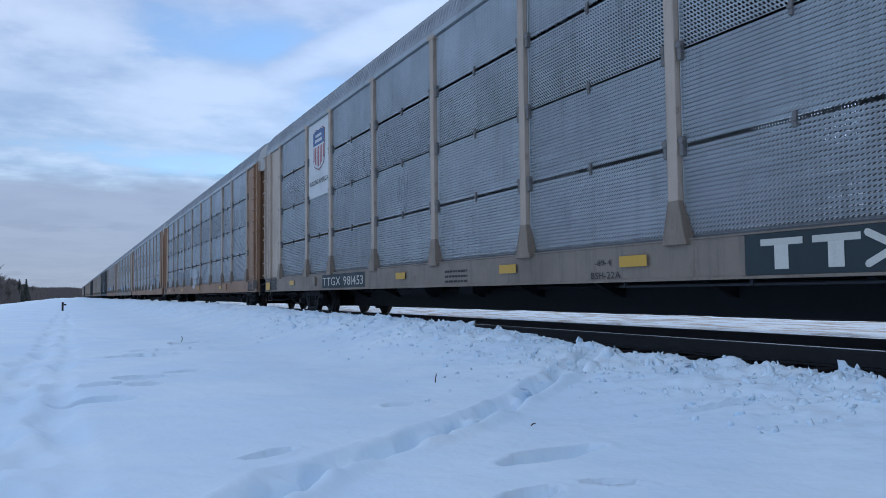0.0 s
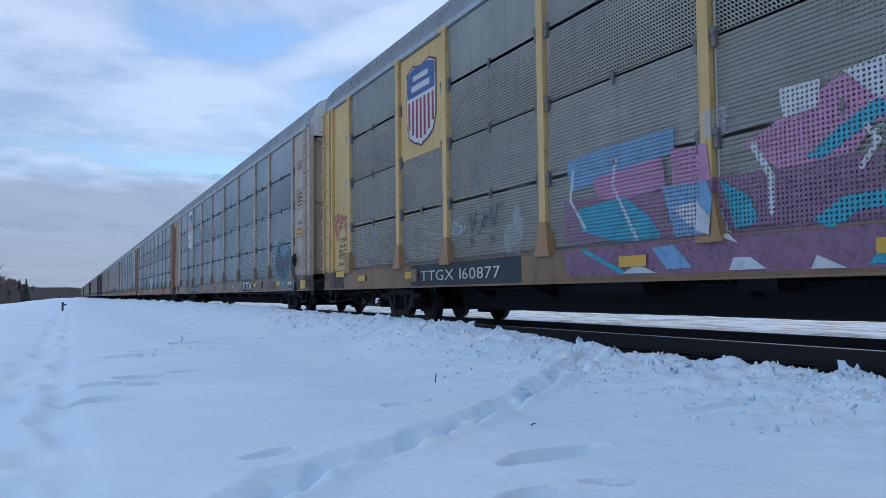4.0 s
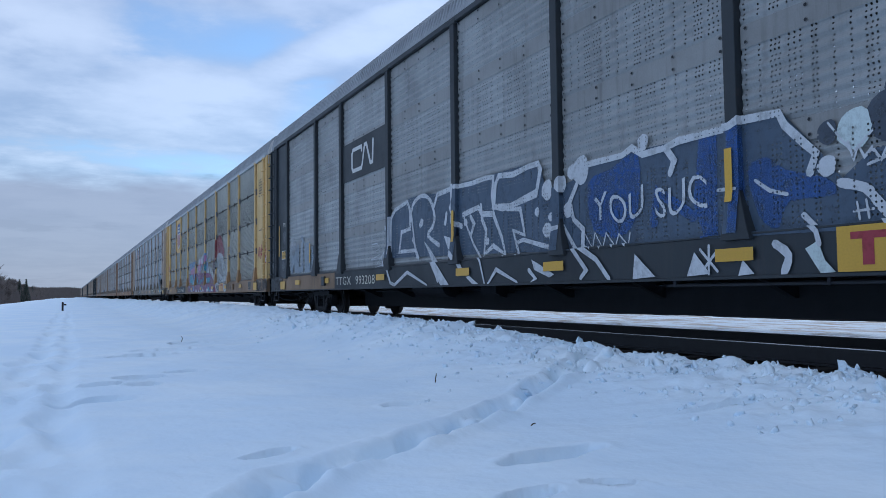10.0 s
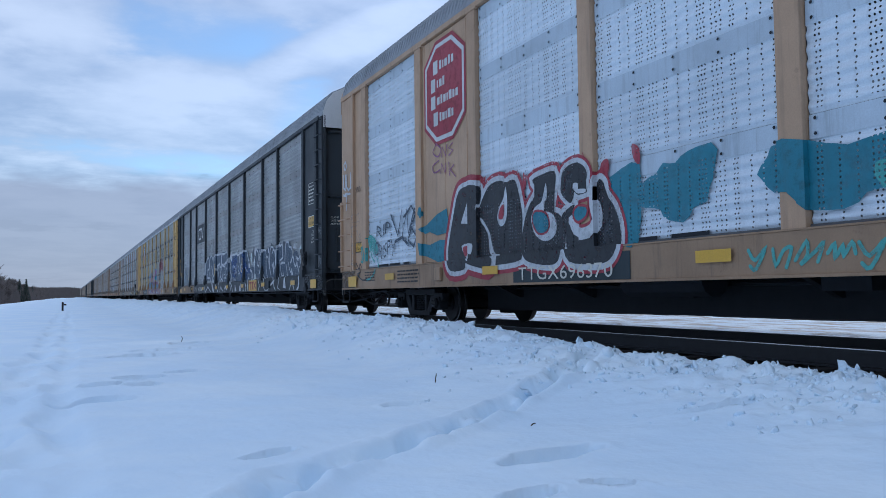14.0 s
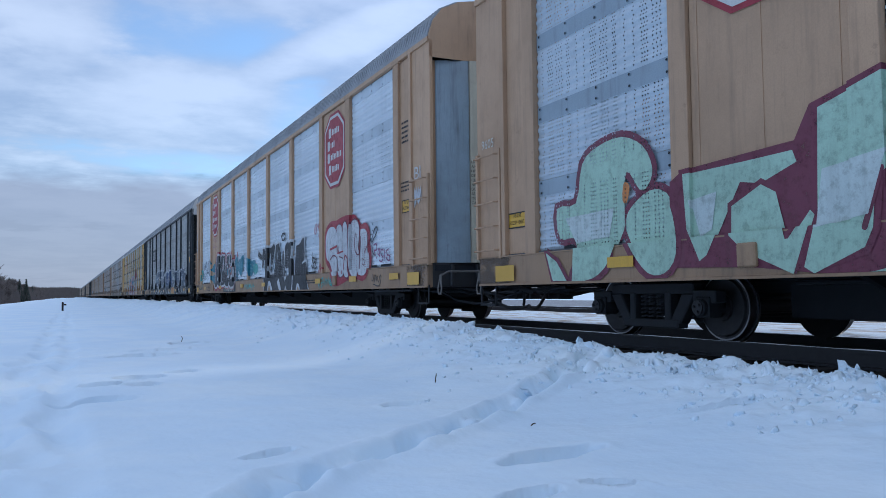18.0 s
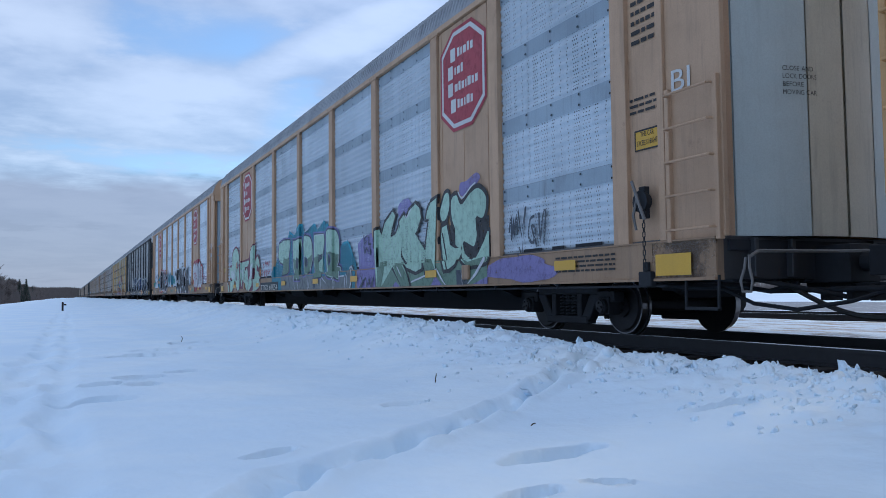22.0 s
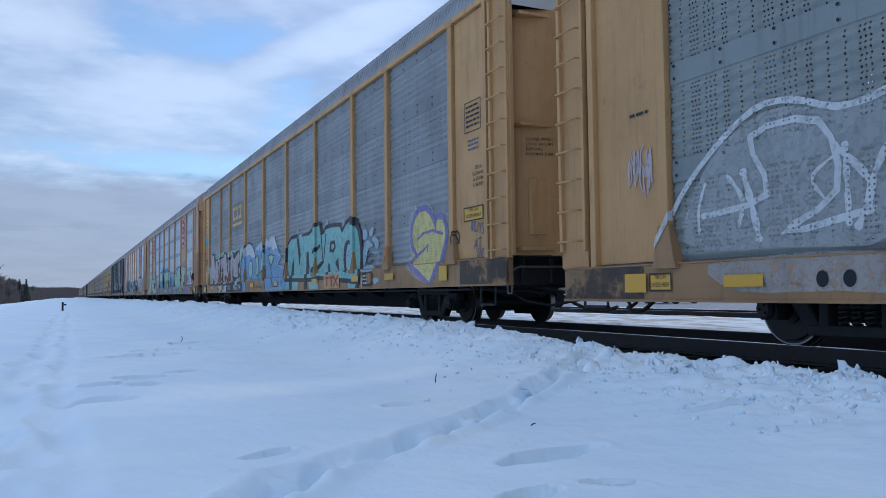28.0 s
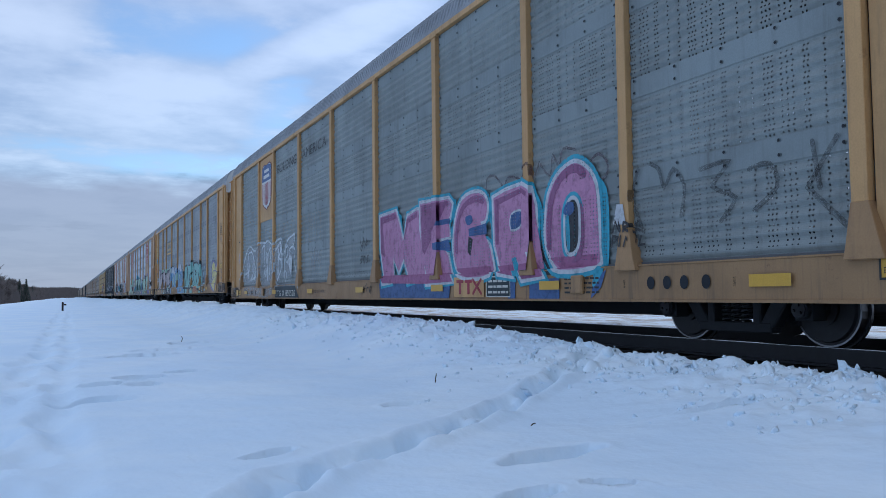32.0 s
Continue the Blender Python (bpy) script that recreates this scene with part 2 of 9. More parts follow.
def wedge(bm, low, high):
    """A block between two rectangles (x0, x1, y0, y1, z)."""
    v = []
    for x0, x1, y0, y1, z in (low, high):
        v += [bm.verts.new(p) for p in ((x0, y0, z), (x1, y0, z), (x1, y1, z), (x0, y1, z))]
    for f in ((3, 2, 1, 0), (4, 5, 6, 7), (0, 1, 5, 4), (1, 2, 6, 5), (2, 3, 7, 6), (3, 0, 4, 7)):
        bm.faces.new([v[i] for i in f])


def rod(bm, a, b, r, sides=8):
    a, b = Vector(a), Vector(b)
    d = (b - a).normalized()
    u = d.orthogonal().normalized()
    w = d.cross(u)
    rings = [[bm.verts.new(p + (u * math.cos(k * 2 * math.pi / sides) + w * math.sin(k * 2 * math.pi / sides)) * r) for k in range(sides)] for p in (a, b)]
    for k in range(sides):
        bm.faces.new((rings[0][k], rings[0][(k + 1) % sides], rings[1][(k + 1) % sides], rings[1][k]))
    bm.faces.new(rings[0][::-1])
    bm.faces.new(rings[1])


def pipe(bm, points, r, sides=6):
    for a, b in zip(points, points[1:]):
        rod(bm, a, b, r, sides)


def disc_x(bm, x0, x1, y, z, r, sides=28, taper=1.0):
    """A wheel-like disc with its axis along x."""
    rings = []
    for x, q in ((x0, r), (x1, r * taper)):
        rings.append([bm.verts.new((x, y + q * math.cos(k * 2 * math.pi / sides), z + q * math.sin(k * 2 * math.pi / sides))) for k in range(sides)])
    for k in range(sides):
        bm.faces.new((rings[0][k], rings[0][(k + 1) % sides], rings[1][(k + 1) % sides], rings[1][k]))
    bm.faces.new(rings[0][::-1])
    bm.faces.new(rings[1])


def bevel(bm, width):
    bmesh.ops.bevel(bm, geom=bm.edges[:], offset=width, segments=1, affect="EDGES", clamp_overlap=True)


def mesh_of(name, bm, *materials, smooth=False):
    me = bpy.data.meshes.new(name)
    bmesh.ops.recalc_face_normals(bm, faces=bm.faces[:])
    bm.to_mesh(me)
    bm.free()
    for m in materials:
        me.materials.append(m)
    if smooth:
        for p in me.polygons:
            p.use_smooth = True
    return me


def part(name, data, material, parent, label="", smooth=False):
    """Links a bmesh, or a ready mesh, as one mesh object under a thing or a part."""
    if isinstance(data, bmesh.types.BMesh):
        data = mesh_of(name, data, *([material] if not isinstance(material, tuple) else material), smooth=smooth)
    ob = new(name, data)
    ob.parent = parent
    return tagged(ob, label)

# ---- letters, from the built-in font ----
GLYPHS = {}
THIN = "ABCDEFGHIJKLMNOPQRSTUVWXYZ0123456789&-.*$/"


def make_glyphs():
    obs = {}
    for ch, off in [(c, 0.0) for c in THIN]:
        c = bpy.data.curves.new("glyph", "FONT")
        c.body, c.size, c.offset, c.resolution_u = ch, 1.0, off, 3
        obs[ch, off] = new("glyph", c)
    graph = bpy.context.evaluated_depsgraph_get()
    for key, ob in obs.items():
        me = bpy.data.meshes.new_from_object(ob.evaluated_get(graph))
        GLYPHS[key] = [[tuple(me.vertices[i].co[:2]) for i in p.vertices] for p in me.polygons]
        data = ob.data
        bpy.data.objects.remove(ob)
        bpy.data.curves.remove(data)
        bpy.data.meshes.remove(me)


make_glyphs()


class Outline(list):
    """A flat outline with the number of the letter that it belongs to."""
    letter = 0


def Shape(points, letter):
    out = Outline(points)
    out.letter = letter
    return out


def extent(polys):
    us, ws = [p[0] for q in polys for p in q], [p[1] for q in polys for p in q]
    return min(us), max(us), min(ws), max(ws)


def line_letters(text, v0, v1, z0, z1):
    """A line of plain letters that runs from v0 to v1 along a car's side, one list of outlines for each."""
    out, at = [], 0.0
    for ch in text:
        if ch == " ":
            at += 0.35
            continue
        g = GLYPHS[ch, 0.0]
        a, b, _, _ = extent(g)
        out.append([[(at + u - a, w) for u, w in q] for q in g])
        at += b - a + 0.09
    a, b, _, _ = extent([q for letter in out for q in letter])
    return [[[(v0 + (v1 - v0) * (u - a) / (b - a), z0 + (z1 - z0) * w / 0.73) for u, w in q] for q in letter] for letter in out]


def line_of(text, v0, v1, z0, z1):
    return [q for letter in line_letters(text, v0, v1, z0, z1) for q in letter]


def rect(v0, v1, z0, z1):
    return [(v0, z0), (v1, z0), (v1, z1), (v0, z1)]


def frame_of(v0, v1, z0, z1, w):
    return [rect(v0, v1, z0, z0 + w), rect(v0, v1, z1 - w, z1), rect(v0, v0 - w, z0 + w, z1 - w), rect(v1 + w, v1, z0 + w, z1 - w)]


def blob(v, z, rv, rz, seed, wobble=0.18, n=30):
    rng = random.Random(seed)
    ph = [rng.uniform(0, 6.283) for _ in range(4)]
    pts = []
    for k in range(n):
        a = k * 2 * math.pi / n
        r = 1 + wobble * (math.sin(2 * a + ph[0]) * 0.5 + math.sin(3 * a + ph[1]) * 0.5 + math.sin(5 * a + ph[2]) * 0.35 + math.sin(9 * a + ph[3]) * 0.2)
        pts.append((v - rv * r * math.cos(a), z + rz * r * math.sin(a)))
    return pts


def stroke(points, w, swell=0.0):
    """A sprayed band of joined quads with round ends, closed when it returns to its start; swell makes its width uneven."""
    pts = [p for k, p in enumerate(points) if not k or math.hypot(p[0] - points[k - 1][0], p[1] - points[k - 1][1]) > 1e-4]
    closed = len(pts) > 3 and math.hypot(pts[0][0] - pts[-1][0], pts[0][1] - pts[-1][1]) < 1e-3
    if closed:
        pts = pts[:-1]
    n = len(pts)
    if n < 2:
        return []
    sides = []
    for k, (a, b) in enumerate(pts):
        prev, nxt = (pts[k - 1], pts[(k + 1) % n]) if closed else (pts[max(0, k - 1)], pts[min(n - 1, k + 1)])
        d0, d1 = (a - prev[0], b - prev[1]), (nxt[0] - a, nxt[1] - b)
        l0, l1 = math.hypot(*d0) or 1.0, math.hypot(*d1) or 1.0
        d0, d1 = (d0[0] / l0, d0[1] / l0), (d1[0] / l1, d1[1] / l1)
        tv, tz = d0[0] + d1[0], d0[1] + d1[1]
        ln = math.hypot(tv, tz)
        if ln < 0.3:
            tv, tz, ln = d0[0], d0[1], 1.0 if (d0[0] or d0[1]) else 1e-6
        nv, nz = -tz / ln, tv / ln
        full = d0 if (d0[0] or d0[1]) else d1
        mitre = min(1.5, 1.0 / max(0.3, abs(-full[1] * nv + full[0] * nz)))
        r = w * (1 + swell * math.sin(k * 2.3 + pts[0][0] * 7)) / 2 * mitre
        sides.append(((a + nv * r, b + nz * r), (a - nv * r, b - nz * r)))
    out = []
    for k in range(n if closed else n - 1):
        (a, b), (c, d) = sides[k], sides[(k + 1) % n]
        out.append([a, c, d, b])
    if not closed:
        for (a, b), (tip, other) in ((sides[0], (pts[0], pts[1])), (sides[-1], (pts[-1], pts[-2]))):
            ln = math.hypot(tip[0] - other[0], tip[1] - other[1]) or 1e-6
            ov, oz = (tip[0] - other[0]) / ln * w * 0.42, (tip[1] - other[1]) / ln * w * 0.42
            out.append([a, (a[0] * 0.75 + b[0] * 0.25 + ov, a[1] * 0.75 + b[1] * 0.25 + oz), (a[0] * 0.25 + b[0] * 0.75 + ov, a[1] * 0.25 + b[1] * 0.75 + oz), b])
    return out


def curved(points, steps=4):
    """A smooth line through points."""
    out = []
    for k in range(len(points) - 1):
        a, b, c, d = points[max(0, k - 1)], points[k], points[k + 1], points[min(len(points) - 1, k + 2)]
        for n in range(steps):
            t = n / steps
            out.append(tuple(0.5 * (2 * b[i] + (c[i] - a[i]) * t + (2 * a[i] - 5 * b[i] + 4 * c[i] - d[i]) * t * t + (3 * b[i] - a[i] - 3 * c[i] + d[i]) * t ** 3) for i in (0, 1)))
    return out + [points[-1]]


# quick strokes of handwriting, in tenths of a letter's box
HAND = ("0,4 2,9 3,1 5,8 6,2 8,9 10,3", "9,7 5,10 1,6 3,1 7,3 5,8 2,2", "0,2 3,10 4,4 2,0 7,6 9,9 8,1", "9,9 4,8 7,5 2,4 8,2 3,0", "0,7 4,10 3,0 6,6 10,5", "6,9 2,8 1,3 6,1 8,5 4,6 10,0", "1,1 6,9 7,3 3,5 10,7", "0,9 4,3 8,10 5,-2 2,0", "1,8 3,1 5,7 8,8 7,0")


def scrawl(v0, v1, z0, z1, seed, n=9, w=0.022, loops=True):
    """A quick unreadable tag: leaning strokes of handwriting."""
    rng = random.Random(seed)
    out, count = [], max(2, (n + 1) // 2)
    for k in range(count):
        a = v0 + (v1 - v0) * (k + rng.uniform(-0.12, 0.05)) / count
        b = v0 + (v1 - v0) * (k + 0.9) / count
        lo, hi = z0 + (z1 - z0) * rng.uniform(0.0, 0.2), z1 - (z1 - z0) * rng.uniform(0.0, 0.25)
        pts = [tuple(float(q) / 10 for q in p.split(",")) for p in rng.choice(HAND).split()]
        pts = [(a + (b - a) * (u + 0.15 * y), lo + (hi - lo) * y) for u, y in pts]
        out += stroke(curved(pts, 3) if loops and rng.random() < 0.7 else pts, w)
    return out


def bars(v0, v1, z0, z1, rows, seed=1, fill=0.42):
    """Lines of writing too small to read, as plain bars."""
    rng = random.Random(seed)
    out = []
    pitch = (z1 - z0) / rows
    for r in range(rows):
        z = z1 - pitch * (r + 1)
        at = v0
        while at > v1 + 0.02:
            ln = min(rng.uniform(0.05, 0.16), at - v1)
            out.append(rect(at, at - ln, z + pitch * (1 - fill) / 2, z + pitch * (1 + fill) / 2))
            at -= ln + 0.025
    return out

# ---- the ground: one sheet of snow that reaches the horizon ----
XC, HALF = 7.08, 1.55                 # the train's track: its middle, and half a car's width
XC2 = 15.2                            # the track beyond
TRAIL = [(0.40, 3.25), (0.73, 3.59), (1.03, 3.92), (1.34, 4.19), (1.78, 4.47), (2.12, 4.73), (2.64, 5.09), (3.13, 5.46), (3.73, 5.91), (4.30, 6.28), (4.92, 6.80)]
# separate hollows: place, half length, half width, turn, depth
PRINTS = [(2.40, 3.70, 0.33, 0.115, 0.22, 0.12), (2.28, 3.05, 0.13, 0.04, -0.7, 0.08), (1.83, 3.04, 0.20, 0.07, 0.3, 0.10), (2.05, 15.6, 0.34, 0.26, 0.0, 0.16),
          (0.72, 9.30, 0.24, 0.22, 0.1, 0.10), (0.25, 8.68, 0.20, 0.20, 0.2, 0.10), (1.19, 9.75, 0.18, 0.14, 0.0, 0.06), (0.70, 8.42, 0.13, 0.20, 0.3, 0.08), (0.21, 7.45, 0.30, 0.16, 0.3, 0.07),
          (0.99, 12.8, 0.55, 0.30, 0.2, 0.07), (1.45, 13.9, 0.5, 0.3, 0.3, 0.06), (2.44, 5.93, 0.16, 0.12, 0.3, 0.05), (3.94, 3.98, 0.30, 0.07, -0.3, 0.04), (1.05, 4.55, 0.16, 0.06, 0.5, 0.05)]
RUT_STEPS = [(-0.36, 21.8), (-0.12, 17.0), (-0.37, 14.2), (-0.10, 11.6), (-0.52, 10.9), (-0.08, 8.8), (-0.36, 8.3), (-0.15, 6.6), (-0.42, 6.1), (-0.2, 5.2), (-0.5, 4.6), (-0.22, 4.1), (-0.62, 12.4), (-0.30, 9.6)]


def spread(stops):
    """Coordinates from a list of (end, step), each stretch in even steps; a step above 1 with a minus grows by that factor."""
    out = [stops[0]]
    for end, step in stops[1:]:
        if step > 0:
            k = max(1, round((end - out[-1]) / step))
            out += list(np.linspace(out[-1], end, k + 1)[1:])
        else:
            d = out[-1] - out[-2]
            while out[-1] < end:
                d *= -step
                out.append(out[-1] + d)
    return np.array(out)


def smooth(a, b, x):
    t = np.clip((x - a) / (b - a), 0, 1)
    return t * t * (3 - 2 * t)


TABLES = {}


def waves(x, y, scale, seed, octaves=4):
    """Cheap value noise on arrays, about -1 to 1."""
    total, amp = np.zeros_like(x), 1.0
    for o in range(octaves):
        if seed + o not in TABLES:
            TABLES[seed + o] = np.random.RandomState(seed + o).uniform(-1, 1, (64, 64))
        table = TABLES[seed + o]
        u, v = x / scale, y / scale
        i, j = np.floor(u).astype(int), np.floor(v).astype(int)
        a, b = u - i, v - j
        a, b = a * a * (3 - 2 * a), b * b * (3 - 2 * b)
        g = lambda p, q: table[p % 64, q % 64]
        total += amp * ((g(i, j) * (1 - a) + g(i + 1, j) * a) * (1 - b) + (g(i, j + 1) * (1 - a) + g(i + 1, j + 1) * a) * b)
        scale, amp = scale * 0.5, amp * 0.5
    return total / 1.6


def berm_x(y):
    return 5.22 + 0.10 * np.sin(y * 1.7) + 0.05 * np.sin(y * 4.3 + 1)


def ground_z(x, y):
    z = np.full_like(x, -0.36)
    z += 0.035 * waves(x, y, 3.0, 11) + 0.010 * waves(x, y, 0.55, 23, 3)
    far = smooth(40, 400, y)
    z += far * 0.30 * waves(x, y, 60.0, 5)
    # the bank of broken snow beside the track
    crest = -0.13 + 0.21 * smooth(5.5, 11.0, y) + 0.10 * smooth(11, 30, y)
    lumps = np.abs(waves(x, y, 0.40, 31, 3)) * 0.075 + np.abs(waves(x, y, 0.13, 41, 3)) * 0.036 - 0.01
    rough = lumps + 0.03 * waves(x, y, 0.6, 37, 3)
    b = berm_x(y)
    rise = smooth(-2.6, 0.0, x - b)
    z += rise * (crest + 0.36) + smooth(-2.1, -0.5, x - b) * rough * 1.1
    # down to the ballast on the track's side
    cut = smooth(0.0, 0.34, x - b) * smooth(26, 10, y) + smooth(0.25, 0.6, x - b) * smooth(10, 26, y)
    z = z * (1 - cut) + (-0.30) * cut
    # beyond the train: snow between the tracks, then the bed of the second track, then open fields
    z = np.where(x > 8.6, -0.30 + 0.24 * smooth(8.75, 9.3, x) + 0.02 * waves(x, y, 0.8, 77) * smooth(8.8, 9.4, x), z)
    z -= 0.16 * smooth(13.0, 13.6, x) * smooth(17.6, 17.0, x)
    z -= 0.33 * smooth(18, 36, x)
    # the shoulder to the left of the train falls to a ditch
    z -= 2.3 * smooth(-6.6, -12.0, x) * smooth(10, 60, y) * (1 - 0.6 * smooth(300, 800, y))
    z += 0.2 * smooth(-4.0, -6.5, x) * smooth(12, 70, y) * smooth(-9, -6.5, x)
    # a rut made by a vehicle, trodden later
    for cx, w, dep in ((-0.46, 0.15, 0.05), (-0.02, 0.11, 0.05)):
        off = x - cx - 0.05 * np.sin(y * 0.5) - 0.02 * waves(x, y, 0.7, 63, 2)
        z -= dep * np.exp(-(off / w) ** 4) * (0.7 + 0.9 * waves(x, y, 0.5, 61)) * smooth(-5, 3, y) * (1 - smooth(35, 70, y))
    z += 0.03 * waves(x, y, 0.35, 67, 3) * np.exp(-((x + 0.24) / 0.42) ** 4) * smooth(2, 4, y) * (1 - smooth(25, 60, y))
    for k, (px, py) in enumerate(RUT_STEPS):
        r = ((x - px) / (0.10 + 0.004 * py)) ** 2 + ((y - py) / (0.22 + 0.025 * py)) ** 2 + 0.4 * waves(x, y, 0.16, 71 + k, 2)
        z -= 0.07 * np.exp(-np.maximum(r, 0) ** 3)
    # the trodden trail to the track: a trough of overlapping steps with pushed-up rims
    for k, ((ax, ay), (bx, by)) in enumerate(zip(TRAIL, TRAIL[1:])):
        dx, dy = bx - ax, by - ay
        ln = math.hypot(dx, dy)
        u = ((x - ax) * dx + (y - ay) * dy) / ln
        v = ((x - ax) * -dy + (y - ay) * dx) / ln
        along = np.exp(-(((u - ln * 0.5) / (ln * 0.62)) ** 8))
        wander = 0.05 * waves(x, y, 0.45, 99, 2)
        trough = along * np.exp(-(((v - wander) / (0.15 + 0.05 * waves(x, y, 0.3, 93, 2))) ** 6))
        rim = along * (1.3 * np.exp(-(((v - wander + 0.21) / 0.06) ** 2)) + 0.6 * np.exp(-(((v - wander - 0.20) / 0.05) ** 2)))
        z += -0.055 * trough * (1 + 1.1 * waves(x, y, 0.14, 95, 3)) + 0.024 * rim * (1 + 0.9 * waves(x, y, 0.22, 91, 2))
        # two steps on each length, set to either side
        for at, side, half, deep in ((0.26, -0.055 + 0.02 * (k % 3), 0.17 + 0.02 * (k % 2), 0.12), (0.76, 0.05 - 0.02 * (k % 2), 0.15 + 0.03 * (k % 3 == 1), 0.14)):
            r = ((u - ln * at) / half) ** 2 + ((v - side) / 0.075) ** 2 + 0.40 * waves(x, y, 0.20, 201 + k, 2)
            z -= deep * np.exp(-np.maximum(r, 0) ** 4)
    for px, py, a, b2, turn, deep in PRINTS:
        c, s = math.cos(turn), math.sin(turn)
        u, v = (x - px) * c + (y - py) * s, -(x - px) * s + (y - py) * c
        r = (u / a) ** 2 + (v / b2) ** 2 + 0.75 * waves(x, y, 0.13, 131, 3)
        z += -2.2 * deep * np.exp(-np.maximum(r, 0) ** 8.0) * (1 + 0.3 * u / a) + 0.012 * np.exp(-(r - 1.9) ** 2 * 2.0)
    return z


def build_ground():
    xs = spread([-2200.0, (-400, 300), (-60, 34), (-14, 4), (-4, 0.5), (-1.2, 0.1), (1.0, 0.05), (3.4, 0.028), (6.0, 0.034), (8.6, 0.26), (9.5, 0.07), (18, 0.5), (60, 4), (400, 34), (2200, 300)])
    ys = spread([-400.0, (-40, 60), (-4, 3), (2.6, 0.3), (5.2, 0.026), (8.0, 0.036), (14, 0.06), (30, 0.16), (60, 0.5), (160, 2), (600, 14), (3000, 200)])
    gx, gy = np.meshgrid(xs, ys, indexing="ij")
    gz = ground_z(gx, gy)
    nx, ny = gx.shape
    verts = np.stack([gx, gy, gz], -1).reshape(-1, 3)
    k = np.arange(nx * ny).reshape(nx, ny)
    faces = np.stack([k[:-1, :-1], k[1:, :-1], k[1:, 1:], k[:-1, 1:]], -1).reshape(-1, 4)
    me = bpy.data.meshes.new("ground")
    me.from_pydata(verts.tolist(), [], faces.tolist())
    for m in (SNOW, SNOW_DIRTY_SUNNED, SLUSH):
        me.materials.append(m)
    mid = (xs[:-1] + xs[1:]) / 2
    kind = np.where((mid > 8.4) & (mid < 13.4), 1, np.where((mid > 19) & (mid < 46), 2, 0))
    me.polygons.foreach_set("material_index", np.repeat(kind, ny - 1).astype(np.int32))
    me.polygons.foreach_set("use_smooth", np.ones(len(faces), bool))
    return tagged(new("ground", me), "trodden snow field with footprints and a vehicle rut", "snow", "", "structure")


ground = build_ground()


def clods():
    """Lumps of broken snow along the bank."""
    bm = bmesh.new()
    rng = random.Random(5)
    spots = []
    for k in range(1700):
        y = 3.2 + 15 * rng.random() ** 1.4
        b = float(berm_x(np.array(y)))
        spots.append((b - 0.02 - abs(rng.gauss(0, 0.7)) if k % 9 else b + rng.uniform(0.05, 0.4), y))
    heights = ground_z(np.array([p[0] for p in spots]), np.array([p[1] for p in spots]))
    for (x, y), z in zip(spots, heights):
        r = rng.uniform(0.008, 0.028) * (1.0 if rng.random() < 0.92 else 2.2)
        m = pose(x, y, z + r * 0.12, rng.uniform(0, 360), rng.uniform(0, 360), rng.uniform(0, 360)) @ Matrix.Diagonal((rng.uniform(0.8, 1.6), rng.uniform(0.7, 1.2), rng.uniform(0.35, 0.75), 1))
        made = bmesh.ops.create_icosphere(bm, subdivisions=1, radius=r, matrix=m)
        for v in made["verts"]:
            v.co += Vector((rng.uniform(-1, 1), rng.uniform(-1, 1), rng.uniform(-1, 1))) * r * 0.42
    return tagged(new("snow_clods", mesh_of("snow_clods", bm, SNOW_CRUST, smooth=True)), "broken lumps of ploughed snow beside the rail", "snow", "", "stuff")


clods()


def twig(x, y, points, r, material):
    bm = bmesh.new()
    pipe(bm, points, r, 5)
    z = float(ground_z(np.array([x]), np.array([y]))[0])
    ob = new("dry_stalk", mesh_of("dry_stalk", bm, material))
    ob.matrix_basis = pose(x, y, z)
    return tagged(ob, "thin brown dry stalk sticking out of the snow", "stalk", "stalks in the snow")


STALK = plain("dry_stalk", (0.05, 0.04, 0.03), 0.9)
twig(3.14, 6.86, [(0, 0, -0.03), (0.006, 0, 0.04), (0.014, 0, 0.085)], 0.005, STALK)
twig(2.80, 4.60, [(-0.01, 0, -0.02), (0.02, 0, 0.012), (0.05, 0.01, 0.014)], 0.004, STALK)
twig(1.95, 16.0, [(0, 0, -0.02), (0.03, 0, 0.05), (0.01, 0.02, 0.09)], 0.006, STALK)

# ---- tracks ----


